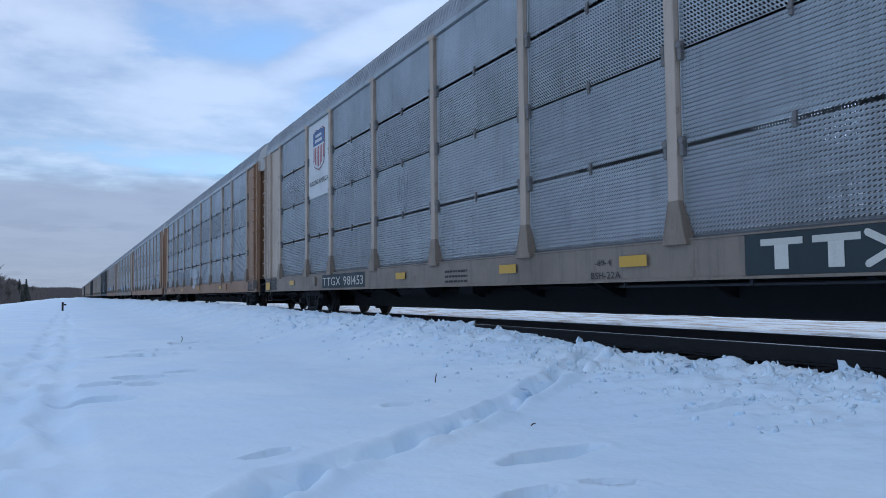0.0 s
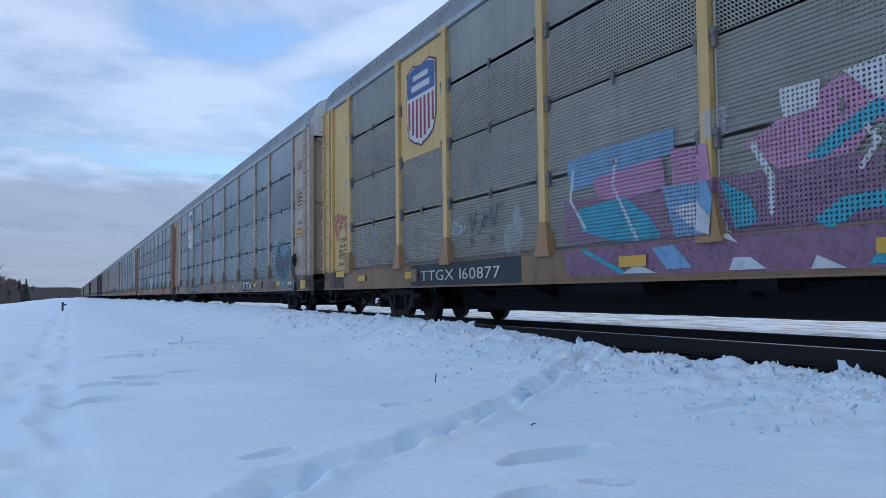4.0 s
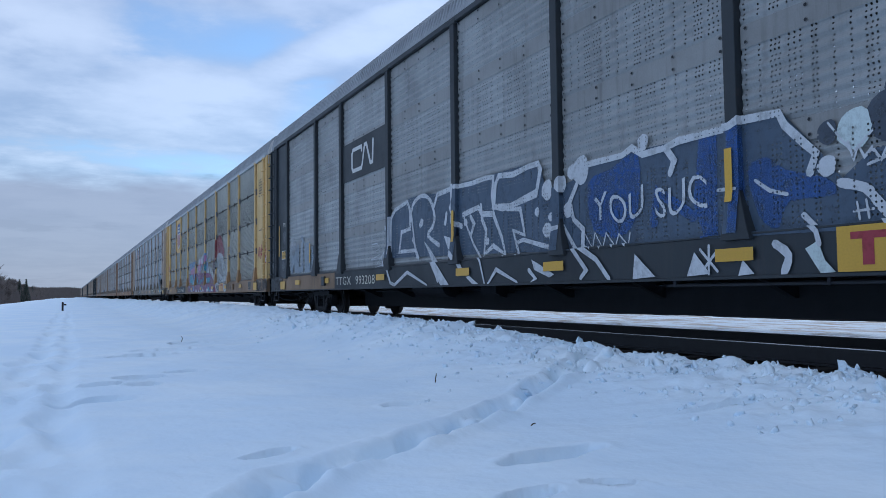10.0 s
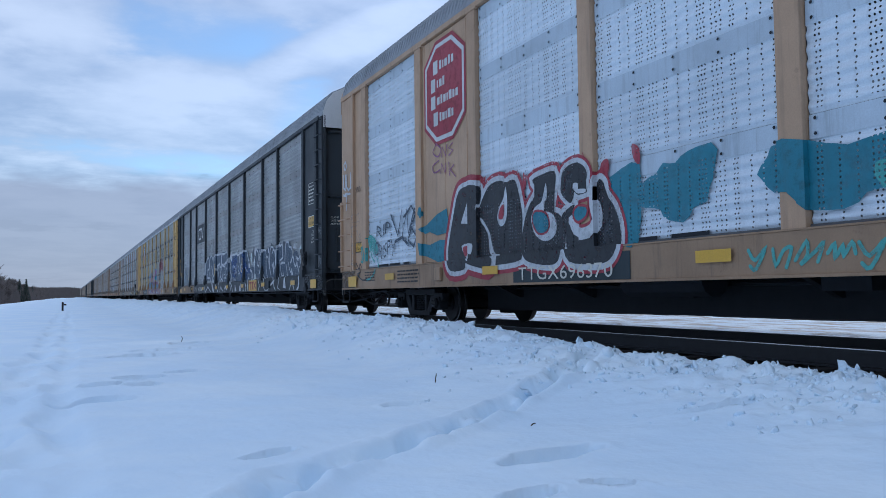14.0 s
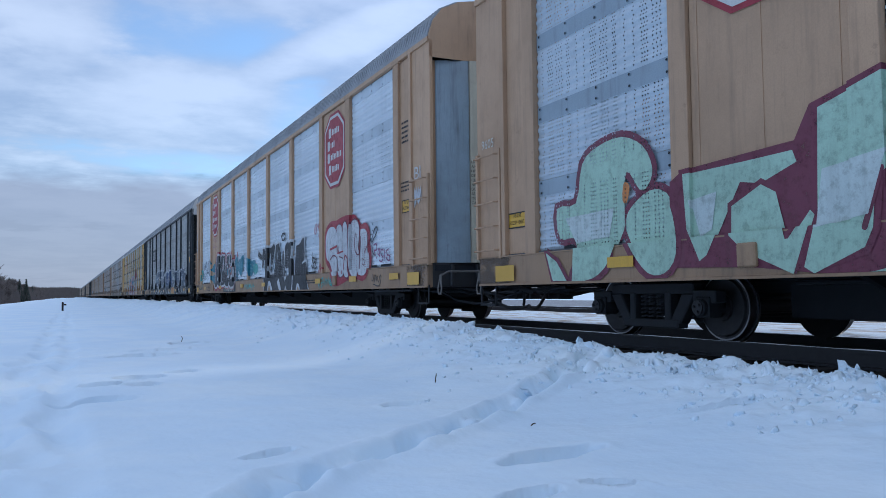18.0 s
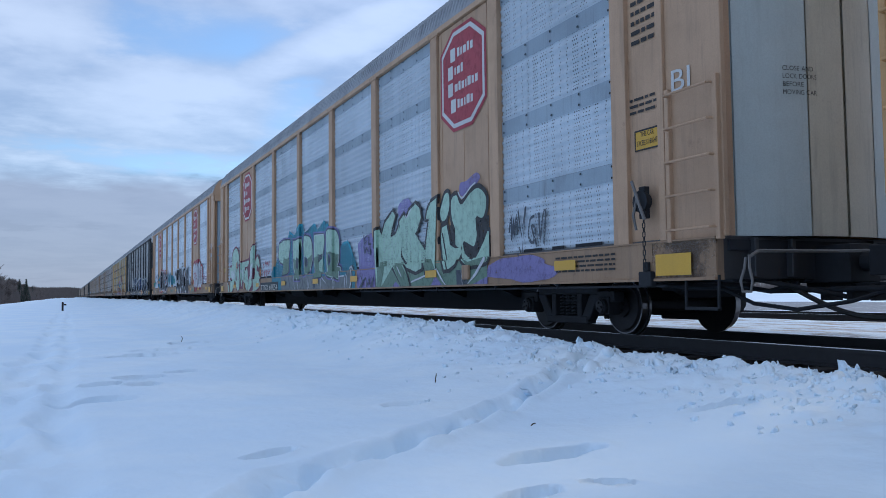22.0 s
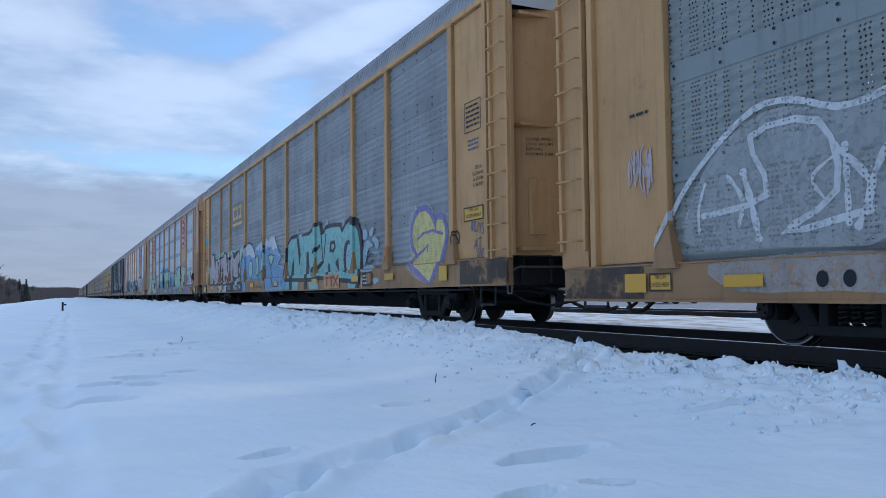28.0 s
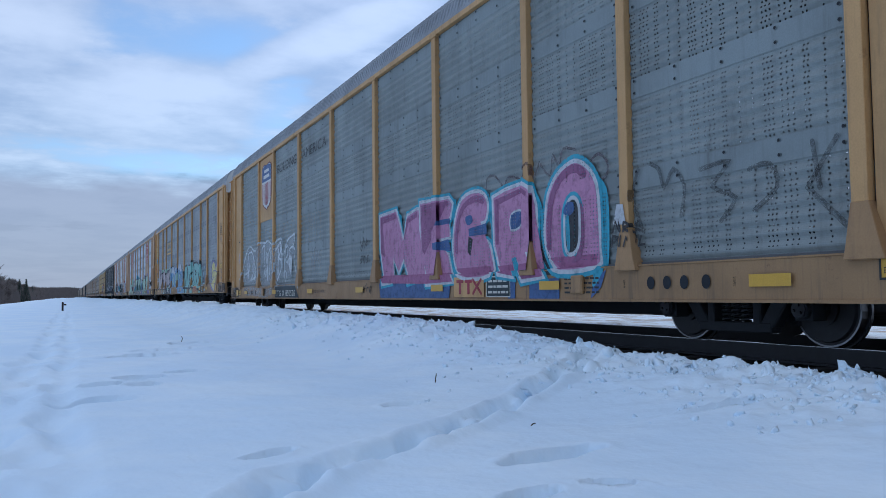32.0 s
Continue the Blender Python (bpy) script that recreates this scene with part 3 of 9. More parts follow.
def track(xc, y0, y1, label, tie_y0, tie_y1):
    thing = tagged(new("railway_track"), label, "railway track", "", "structure")
    bm = bmesh.new()
    rng = random.Random(int(xc * 10))
    ny = int((y1 - y0) / 1.2)
    cols = (-1.62, -1.3, -0.9, -0.45, 0.0, 0.45, 0.9, 1.3, 1.62)
    rows = []
    for j in range(ny + 1):
        y = y0 + (y1 - y0) * j / ny
        rows.append([bm.verts.new((xc + c, y, -0.215 - 0.12 * (abs(c) > 1.4) + rng.uniform(-0.012, 0.012))) for c in cols])
    for a, b in zip(rows, rows[1:]):
        for i in range(len(cols) - 1):
            bm.faces.new((a[i], a[i + 1], b[i + 1], b[i]))
    part("ballast_bed", bm, BALLAST, thing, "dark wet ballast with grit, sky reflection tinted in", True)
    for side in (-1, 1):
        bm = bmesh.new()
        x = xc + side * 0.755
        box(bm, x - 0.07, x + 0.07, y0, y1, -0.172, -0.150)
        box(bm, x - 0.009, x + 0.009, y0, y1, -0.152, -0.03)
        box(bm, x - 0.034, x + 0.034, y0, y1, -0.037, -0.004)
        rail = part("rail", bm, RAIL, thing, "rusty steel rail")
        bm = bmesh.new()
        box(bm, x - 0.024, x + 0.024, y0, y1, -0.006, 0.0)
        part("running_surface", bm, RAIL_TOP, rail, "polished strip worn by wheels")
    bm = bmesh.new()
    box(bm, -1.28, 1.28, -0.11, 0.11, -0.33, -0.173)
    bevel(bm, 0.01)
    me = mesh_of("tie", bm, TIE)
    k = 0
    y = tie_y0
    while y < tie_y1:
        t = part("tie", me, None, thing)
        t.location = (xc + rng.uniform(-0.02, 0.02), y, 0.0)
        y += 0.53
        k += 1
    return thing


track(XC, -60, 700, "rusty track on dark ballast under the train", -4, 60)
track(XC2, -60, 700, "empty snow-dusted track beyond the train", -4, 50)


def stones():
    bm = bmesh.new()
    rng = random.Random(9)
    for _ in range(900):
        y = 3.4 + 12 * rng.random() ** 1.3
        x = XC + rng.uniform(-1.75, -0.1)
        r = rng.uniform(0.014, 0.032)
        m = pose(x, y, -0.215 + r * 0.3, rng.uniform(0, 360), rng.uniform(0, 360), 0) @ Matrix.Diagonal((1.2, 0.9, 0.7, 1))
        bmesh.ops.create_icosphere(bm, subdivisions=1, radius=r, matrix=m)
    return tagged(new("ballast_stones", mesh_of("ballast_stones", bm, BALLAST)), "loose dark crushed stones between the ties", "gravel", "", "stuff")


stones()

# ---- a vehicle on the road beyond the tracks ----
CAR_PAINT = plain("dark_car_paint", (0.018, 0.020, 0.024), 0.25, 0.3, 4.0, 0.1)
CAR_GLASS = plain("car_glass", (0.012, 0.014, 0.016), 0.08, 0.0, 3.0, 0.1)
TYRE = plain("tyre_rubber", (0.015, 0.015, 0.016), 0.85)
LAMP_RED = plain("tail_lamp", (0.30, 0.015, 0.015), 0.3)
LAMP_CLEAR = plain("head_lamp", (0.55, 0.57, 0.6), 0.15)


def road_car():
    thing = tagged(new("road_car"), "dark grey sport utility vehicle driving on the slushy road", "car")
    side = [(-2.3, 0.42), (-2.32, 0.95), (-2.22, 1.05), (-1.98, 1.62), (-1.75, 1.72), (0.25, 1.72), (0.55, 1.66), (1.15, 1.10), (2.12, 0.98), (2.28, 0.82), (2.30, 0.42), (1.86, 0.36), (1.1, 0.36), (-0.9, 0.36), (-1.9, 0.36)]
    bm = bmesh.new()
    rings = [[bm.verts.new((x * (0.88 if z > 1.2 else 1.0), y, z)) for y, z in side] for x in (-0.92, 0.92)]
    for k in range(len(side)):
        bm.faces.new((rings[0][k], rings[0][(k + 1) % len(side)], rings[1][(k + 1) % len(side)], rings[1][k]))
    bm.faces.new(rings[0])
    bm.faces.new(rings[1][::-1])
    bevel(bm, 0.03)
    body = part("body", bm, CAR_PAINT, thing)
    for s in (-1, 1):
        for a, b, c, d in ((-1.85, -0.75, -0.78, -1.62), (-0.65, 0.30, 0.12, -0.68), (0.38, 0.98, 0.52, 0.20)):
            bm = bmesh.new()
            v = [bm.verts.new((s * x, y, z)) for x, y, z in ((0.925, a, 1.10), (0.925, b, 1.10), (0.825, c, 1.60), (0.825, d, 1.60))]
            bm.faces.new(v)
            part("side_window", bm, CAR_GLASS, body)
        for y in (-1.40, 1.45):
            bm = bmesh.new()
            disc_x(bm, s * 0.72, s * 0.95, 0, 0, 0.36, 24, 0.97)
            w = part("wheel", bm, TYRE, thing)
            w.location = (0, y, 0.36)
            bm = bmesh.new()
            for k in range(5):
                a = k * 1.2566
                box(bm, s * 0.952 - 0.008, s * 0.952 + 0.008, 0.13 * math.cos(a) - 0.035, 0.13 * math.cos(a) + 0.035, 0.13 * math.sin(a) - 0.035, 0.13 * math.sin(a) + 0.035)
            disc_x(bm, s * 0.945, s * 0.955, 0, 0, 0.07, 12)
            part("rim", bm, GREY_BAR, w)
        bm = bmesh.new()
        box(bm, s * 0.72 - 0.16, s * 0.72 + 0.16, 2.20, 2.31, 0.72, 0.84)
        bevel(bm, 0.02)
        part("headlight", bm, LAMP_CLEAR, thing)
        bm = bmesh.new()
        box(bm, s * 0.78 - 0.10, s * 0.78 + 0.10, -2.345, -2.26, 0.80, 1.00)
        bevel(bm, 0.02)
        part("tail_light", bm, LAMP_RED, thing)
    return thing


ROAD_CAR = road_car()
ROAD_Z = float(ground_z(np.array([38.0]), np.array([29.0]))[0])

# ---- marker stake, far woods ----


def stake():
    thing = tagged(new("marker_stake"), "short dark marker stake with a small arm in the snow", "stake")
    thing.location = (-0.42, 58.0, float(ground_z(np.array([-0.42]), np.array([58.0]))[0]))
    bm = bmesh.new()
    box(bm, -0.06, 0.06, -0.04, 0.04, -0.1, 0.58)
    bevel(bm, 0.01)
    part("stake", bm, TIE, thing)
    bm = bmesh.new()
    box(bm, 0.06, 0.22, -0.03, 0.03, 0.36, 0.46)
    part("arm", bm, TIE, thing)


stake()
BARK = plain("bark", (0.060, 0.045, 0.035), 0.9, 0.0, 3.0, 0.4)
TWIGS = plain("bare_twigs", (0.15, 0.125, 0.112), 0.95, 0.0, 0.6, 0.4)
NEEDLES = plain("needles", (0.055, 0.075, 0.062), 0.9, 0.0, 1.5, 0.5)


def bare_tree(seed):
    rng = random.Random(seed)
    thing = tagged(new("bare_tree"), "leafless grey-brown tree at the edge of the woods", "tree", "bare trees along the field")
    h = rng.uniform(6.0, 9.0)
    bm = bmesh.new()
    at, tips = Vector((0, 0, -0.6)), []
    for k in range(5):
        nxt = at + Vector((rng.uniform(-0.15, 0.15), rng.uniform(-0.15, 0.15), (h * 0.7 + 0.6) / 5))
        rod(bm, at, nxt, 0.13 * (1 - k * 0.15), 6)
        at = nxt
        if k >= 1:
            for _ in range(3):
                a = rng.uniform(0, 6.283)
                out = Vector((math.cos(a), math.sin(a), rng.uniform(0.6, 1.3))) * rng.uniform(0.8, 1.6)
                rod(bm, at, at + out, 0.045, 5)
                tips.append((at, at + out))
    part("trunk", bm, BARK, thing)
    bm = bmesh.new()
    for a, b in tips:
        for _ in range(16):
            s = a.lerp(b, rng.uniform(0.3, 1.0))
            e = s + Vector((rng.gauss(0, 0.45), rng.gauss(0, 0.45), rng.uniform(0.3, 1.2)))
            rod(bm, s, e, 0.03, 3)
            for _ in range(2):
                q = s.lerp(e, rng.uniform(0.3, 0.9))
                rod(bm, q, q + Vector((rng.gauss(0, 0.3), rng.gauss(0, 0.3), rng.uniform(0.1, 0.6))), 0.024, 3)
    part("crown", bm, TWIGS, thing)
    return thing


def conifer(seed):
    rng = random.Random(seed)
    thing = tagged(new("conifer"), "dark evergreen standing above the bare woods", "tree", "conifers along the field")
    h = rng.uniform(8.0, 9.5)
    bm = bmesh.new()
    rod(bm, (0, 0, -0.5), (0, 0, h * 0.95), 0.14, 6)
    part("trunk", bm, BARK, thing)
    bm = bmesh.new()
    z = 1.0
    while z < h:
        r = (1 - z / h) * 2.1 + 0.15
        for _ in range(14):
            a = rng.uniform(0, 6.283)
            q = r * rng.uniform(0.6, 1.1)
            c = Vector((math.cos(a) * q, math.sin(a) * q, z - 0.35 * q))
            side = Vector((-math.sin(a), math.cos(a), 0)) * 0.28
            root = Vector((0, 0, z + 0.1))
            v = [bm.verts.new(p) for p in (root, c - side, c + Vector((0, 0, -0.18)), c + side)]
            bm.faces.new((v[0], v[1], v[2]))
            bm.faces.new((v[0], v[2], v[3]))
        z += 0.32
    part("crown", bm, NEEDLES, thing)
    return thing


def woods():
    rng = random.Random(3)
    kinds = [bare_tree(k) for k in range(4)]
    pines = [conifer(k + 40) for k in range(2)]
    spots = []
    for _ in range(130):
        y = 130 + 620 * rng.random() ** 1.3
        spots.append((-9.5 - 0.012 * y - abs(rng.gauss(0, 6)), y))
    for k, (x, y) in enumerate(spots):
        z = float(ground_z(np.array([x]), np.array([y]))[0])
        m = pose(x, y, z, 0, 0, rng.uniform(0, 360))
        if k < 4:
            kinds[k].matrix_basis = m
        else:
            copy_thing(kinds[k % 4], m)
    for k, (x, y) in enumerate([(-15.3, 250), (-13.4, 262), (-12.2, 275), (-16, 420)]):
        z = float(ground_z(np.array([x * 1.0]), np.array([y * 1.0]))[0])
        m = pose(x, y, z, 0, 0, 40 * k)
        if k < 2:
            pines[k].matrix_basis = m
        else:
            copy_thing(pines[k % 2], m)
    # undergrowth, beyond counting
    bm = bmesh.new()
    for _ in range(16000):
        y = 120 + 640 * rng.random() ** 1.4
        x = -9.5 - 0.012 * y - abs(rng.gauss(0, 8))
        z = -2.0
        h = rng.uniform(1.5, 6.0)
        a = Vector((x, y, z))
        b = a + Vector((rng.gauss(0, 0.5), rng.gauss(0, 0.5), h))
        w = rng.uniform(0.03, 0.09)
        v = [bm.verts.new(p) for p in (a - Vector((w, 0, 0)), a + Vector((w, 0, 0)), b + Vector((w * 0.3, 0, 0)), b - Vector((w * 0.3, 0, 0)))]
        bm.faces.new(v)
    tagged(new("undergrowth", mesh_of("undergrowth", bm, TWIGS)), "leafless brown brush along the edge of the field", "brush", "", "stuff")
    bm = bmesh.new()
    for _ in range(14000):
        x, y = rng.uniform(-110, 60), rng.uniform(780, 900)
        a = Vector((x, y, -3))
        b = a + Vector((rng.gauss(0, 1), 0, rng.uniform(6, 13) * (1 - 0.5 * max(0, x) / 60)))
        w = rng.uniform(0.15, 0.6)
        v = [bm.verts.new(p) for p in (a - Vector((w, 0, 0)), a + Vector((w, 0, 0)), b + Vector((w * 0.3, 0, 0)), b - Vector((w * 0.3, 0, 0)))]
        bm.faces.new(v)
    for _ in range(9000):
        x, y = rng.uniform(300, 380), rng.uniform(-40, 520)
        a = Vector((x, y, -3))
        b = a + Vector((rng.gauss(0, 0.6), rng.gauss(0, 0.6), rng.uniform(5, 10)))
        w = rng.uniform(0.1, 0.3)
        v = [bm.verts.new(p) for p in (a - Vector((w, -w, 0)), a + Vector((w, -w, 0)), b + Vector((w * 0.3, 0, 0)), b - Vector((w * 0.3, 0, 0)))]
        bm.faces.new(v)
    tagged(new("far_woods", mesh_of("far_woods", bm, TWIGS)), "far grey-brown leafless woods on the horizon", "woods", "", "stuff")


woods()

# ---- the clouds: a far dome that adds their light to the sky ----


def cloud_dome():
    n = Nodes("clouds")
    s = n.add("ShaderNodeSeparateXYZ")
    n.link(n.coord, s.inputs[0])
    up = n.math("ADD", n.math("DIVIDE", s.outputs[2], 3600.0), 0.10)
    c = n.add("ShaderNodeCombineXYZ")
    n.link(n.math("DIVIDE", n.math("DIVIDE", s.outputs[0], 3600.0), up), c.inputs[0])
    n.link(n.math("DIVIDE", n.math("DIVIDE", s.outputs[1], 3600.0), up), c.inputs[1])
    flat = c.outputs[0]
    big = n.noise(1.0, 5.0, 0.50, None, flat)
    fine = n.noise(3.2, 7.0, 0.58, None, flat)
    az = n.math("ARCTAN2", s.outputs[0], s.outputs[1])
    el = n.math("DIVIDE", s.outputs[2], 3600.0)

    def patch(a0, e0, ra, re, slope, ragged):
        """1 inside a ragged oval of sky: azimuth and height in radians, half sizes and slope."""
        da = n.math("SUBTRACT", az, a0)
        de = n.math("SUBTRACT", n.math("SUBTRACT", el, e0), n.math("MULTIPLY", da, slope))
        da, de = n.math("DIVIDE", da, ra), n.math("DIVIDE", de, re)
        r2 = n.math("ADD", n.math("MULTIPLY", da, da), n.math("MULTIPLY", de, de))
        r2 = n.math("ADD", r2, n.math("MULTIPLY", n.math("SUBTRACT", fine, 0.5), ragged))
        return n.ramp(r2, 1.5, -0.1)

    def all_of(spots, ragged):
        out = None
        for spot in spots:
            g = patch(*spot, ragged)
            out = g if out is None else n.math("MAXIMUM", out, g)
        return out
    # clear gaps, then the bright banks between them
    gap = all_of(((0.15, 0.300, 0.20, 0.050, 0.02), (0.13, 0.160, 0.20, 0.022, -0.06), (0.27, 0.225, 0.05, 0.05, 0.3), (0.75, 0.46, 0.25, 0.10, 0.2), (-0.6, 0.35, 0.25, 0.08, 0.1)), 2.6)
    bank = all_of(((0.15, 0.225, 0.13, 0.050, 0.05), (0.36, 0.315, 0.17, 0.026, 0.38), (-0.06, 0.285, 0.12, 0.060, 0.2), (0.44, 0.41, 0.3, 0.05, 0.2)), 2.0)
    dens = n.math("ADD", n.math("MULTIPLY", big, 0.65), n.math("MULTIPLY", fine, 0.40))
    dens = n.math("ADD", n.math("SUBTRACT", dens, n.math("MULTIPLY", gap, 0.27)), n.math("MULTIPLY", bank, 0.30))
    cover = n.math("MAXIMUM", n.ramp(dens, -0.02, 0.48), 0.22)
    low = n.ramp(n.math("ADD", el, n.math("MULTIPLY", n.math("SUBTRACT", fine, 0.5), 0.05)), 0.150, 0.118)
    cover = n.math("MAXIMUM", cover, n.math("MULTIPLY", low, 0.95))
    glow = n.add("ShaderNodeEmission")
    lit = n.math("ADD", n.math("ADD", n.math("MULTIPLY", big, 0.45), n.math("MULTIPLY", fine, 0.55)), n.math("MULTIPLY", bank, 0.13))
    body = n.mix(n.ramp(lit, 0.40, 0.68), (0.295, 0.310, 0.348), (0.545, 0.533, 0.532))
    body = n.mix(low, body, n.mix(n.ramp(n.noise(1.6, 6.0, 0.6, (1, 1, 3.5), flat), 0.38, 0.62), (0.395, 0.420, 0.492), (0.430, 0.452, 0.520)))
    n.link(body, glow.inputs["Color"])
    n.link(n.math("MULTIPLY", cover, n.math("ADD", 0.52, n.math("MULTIPLY", el, 0.40))), glow.inputs["Strength"])
    clear = n.add("ShaderNodeBsdfTransparent")
    n.link(n.mix(low, n.mix(cover, (0.86, 0.80, 0.74), (0.25, 0.25, 0.25)), (0.05, 0.05, 0.05)), clear.inputs["Color"])
    both = n.add("ShaderNodeAddShader")
    n.link(clear.outputs[0], both.inputs[0])
    n.link(glow.outputs[0], both.inputs[1])
    n.link(both.outputs[0], n.out.inputs["Surface"])
    n.mat.cycles.emission_sampling = "NONE"
    bm = bmesh.new()
    bmesh.ops.create_uvsphere(bm, u_segments=64, v_segments=32, radius=3600)
    bmesh.ops.delete(bm, geom=[v for v in bm.verts if v.co.z < -400], context="VERTS")
    return tagged(new("backdrop", mesh_of("backdrop", bm, n.mat, smooth=True)), "bright broken clouds over a pale blue winter sky", "sky", "", "structure")


DOME = cloud_dome()

# ---- the cars of the train ----
POSTS = (12.3, 9.42, 7.35, 4.41, 1.47, -1.47, -4.41, -7.35, -9.42, -12.3)
ROWS = ((1.06, 1.986), (2.014, 2.966), (2.994, 3.936), (3.964, 4.885))
SKIN, FACE = -HALF + 0.075, -HALF        # the panels' surface, and that of the posts and the sill
CACHE = {}
BANDS = dict(grey_panel=BAND_CN, silver_panel=BAND_KCS, dull_silver_panel=BAND_KCS2, lead_panel=BAND_CSX, pewter_panel=BAND_UP)


def shared(key, make):
    if key not in CACHE:
        CACHE[key] = make()
    return CACHE[key]


def ribbed_panel(y0, y1, z0, z1, material):
    """A pressed sheet with level ribs."""
    bm = bmesh.new()
    k = int(round((z1 - z0) / 0.02175))
    prev = None
    for i in range(k + 1):
        z = z0 + (z1 - z0) * i / k
        x = SKIN + (0.015 if i % 2 else -0.015)
        line = [bm.verts.new((x, y0, z)), bm.verts.new((x, y1, z))]
        if prev:
            bm.faces.new((prev[0], prev[1], line[1], line[0]))
        prev = line
    for a, b in ((y0, y0 + 0.03), (y1 - 0.03, y1)):
        box(bm, SKIN - 0.012, SKIN + 0.02, a, b, z0, z1)
    return mesh_of("panel", bm, material)


def waved_panel(y0, y1, z0, z1, material):
    """A flat-banded sheet with shallow level waves and a row of bolts."""
    bm = bmesh.new()
    prev = None
    steps = 64
    for i in range(steps + 1):
        f = i / steps
        z = z0 + (z1 - z0) * f
        x = SKIN + (0.010 * math.cos(f * 2 * math.pi * 8) if f < 0.78 else -0.006)
        line = [bm.verts.new((x, y0, z)), bm.verts.new((x, y1, z))]
        if prev:
            bm.faces.new((prev[0], prev[1], line[1], line[0]))
        prev = line
    n = max(3, int((y1 - y0) / 0.62) + 1)
    for i in range(n):
        y = y0 + 0.07 + (y1 - y0 - 0.14) * i / (n - 1)
        for z in (z1 - 0.035, z1 - 0.165):
            disc_x(bm, SKIN - 0.020, SKIN, y, z, 0.017, 6)
    me = mesh_of("panel", bm, material, BANDS[material.name], IRON)
    for p in me.polygons:
        if p.center.z > z0 + (z1 - z0) * 0.785:
            p.material_index = 1
        if len(p.vertices) == 6 or p.center.x < SKIN - 0.0108:
            p.material_index = 2
    return me


def solid_panel(y0, y1, z0, z1, material):
    bm = bmesh.new()
    box(bm, SKIN - 0.03, SKIN + 0.01, y0, y1, z0, z1)
    bevel(bm, 0.006)
    for y in (y0 + 0.1, (y0 + y1) / 2, y1 - 0.1):
        box(bm, SKIN - 0.036, SKIN - 0.028, y - 0.012, y + 0.012, z0 + 0.02, z1 - 0.02)
    return mesh_of("sheet", bm, material)


def post_mesh(wide, boot, material, top=1.05):
    bm = bmesh.new()
    d = top - 1.05
    low = 1.44 + d if boot else 1.04
    box(bm, FACE, FACE + 0.09, -wide / 2, wide / 2, low, 4.90)
    box(bm, FACE - 0.012, FACE + 0.05, -wide / 2 - 0.06, wide / 2 + 0.06, 4.87, 4.95)
    bevel(bm, 0.006)
    return mesh_of("post", bm, material)


def boot_mesh(wide, material, top):
    """The flared foot of a post, which spreads over the sill."""
    bm = bmesh.new()
    d = top - 1.05
    rings = []
    for x, y0, y1, z in ((-0.06, -0.24, 0.12, 0.99), (-0.055, -0.20, 0.10, 1.10), (-0.004, -wide / 2 - 0.004, wide / 2 + 0.004, 1.445)):
        rings.append([bm.verts.new(p) for p in ((FACE + x, y0, z + d), (FACE + 0.09, y0, z + d), (FACE + 0.09, y1, z + d), (FACE + x, y1, z + d))])
    for a, b in zip(rings, rings[1:]):
        for k in range(4):
            bm.faces.new((a[k], a[(k + 1) % 4], b[(k + 1) % 4], b[k]))
    bm.faces.new(rings[0][::-1])
    bm.faces.new(rings[-1])
    bevel(bm, 0.006)
    return mesh_of("post_boot", bm, material)


def clip_mesh():
    """The pressed clip that joins two panels in the middle of their seam."""
    bm = bmesh.new()
    box(bm, SKIN - 0.03, SKIN - 0.005, -0.022, 0.022, -0.075, 0.075)
    box(bm, SKIN - 0.042, SKIN - 0.028, -0.03, 0.03, -0.02, 0.02)
    bevel(bm, 0.005)
    return mesh_of("seam_clip", bm, GREY_BAR)


def gusset_mesh(material):
    """A small hinge lug, set beside a post at each seam."""
    bm = bmesh.new()
    box(bm, FACE + 0.015, FACE + 0.075, -0.028, 0.028, -0.10, 0.06)
    disc_x(bm, FACE + 0.005, FACE + 0.06, 0.0, 0.06, 0.042, 10, 1.1)
    bevel(bm, 0.008)
    return mesh_of("hinge_lug", bm, material)


ROOF_LINE = [(-1.53, 4.93), (-1.53, 5.02), (-1.44, 5.28), (-1.27, 5.50), (-0.95, 5.66), (-0.5, 5.75), (0.0, 5.78)]
ROOF_LINE += [(-x, z) for x, z in ROOF_LINE[-2::-1]]


def roof_mesh(half):
    """An arched roof of sheets with ribs across."""
    bm = bmesh.new()
    prev = None
    ys = []
    y = -half
    while y < half - 0.1:
        ys += [(y, 0.0), (y + 0.05, 0.0), (y + 0.065, 0.028), (y + 0.115, 0.028)]
        y += 0.13
    for y, up in ys:
        ring = []
        for i, (x, z) in enumerate(ROOF_LINE):
            lift = up if 1 < i < len(ROOF_LINE) - 2 else 0.0
            r = math.hypot(x, 1.5)
            ring.append(bm.verts.new((x + lift * x / r, y, z + lift * 1.0)))
        if prev:
            for i in range(len(ring) - 1):
                bm.faces.new((prev[i], prev[i + 1], ring[i + 1], ring[i]))
        prev = ring
    return mesh_of("roof", bm, ROOF)


def end_cap(sign, material, half):
    """The end of the rack: an arched hood plate and two curved doors."""
    bm = bmesh.new()
    y = sign * half
    ring = [bm.verts.new((x, y, z)) for x, z in ROOF_LINE]
    back = [bm.verts.new((x, y - sign * 0.06, z)) for x, z in ROOF_LINE]
    low = [bm.verts.new((x, y, 4.62)) for x, z in ROOF_LINE]
    for i in range(len(ring) - 1):
        bm.faces.new((ring[i], ring[i + 1], low[i + 1], low[i]))
        bm.faces.new((ring[i], ring[i + 1], back[i + 1], back[i]))
    return mesh_of("hood", bm, material)


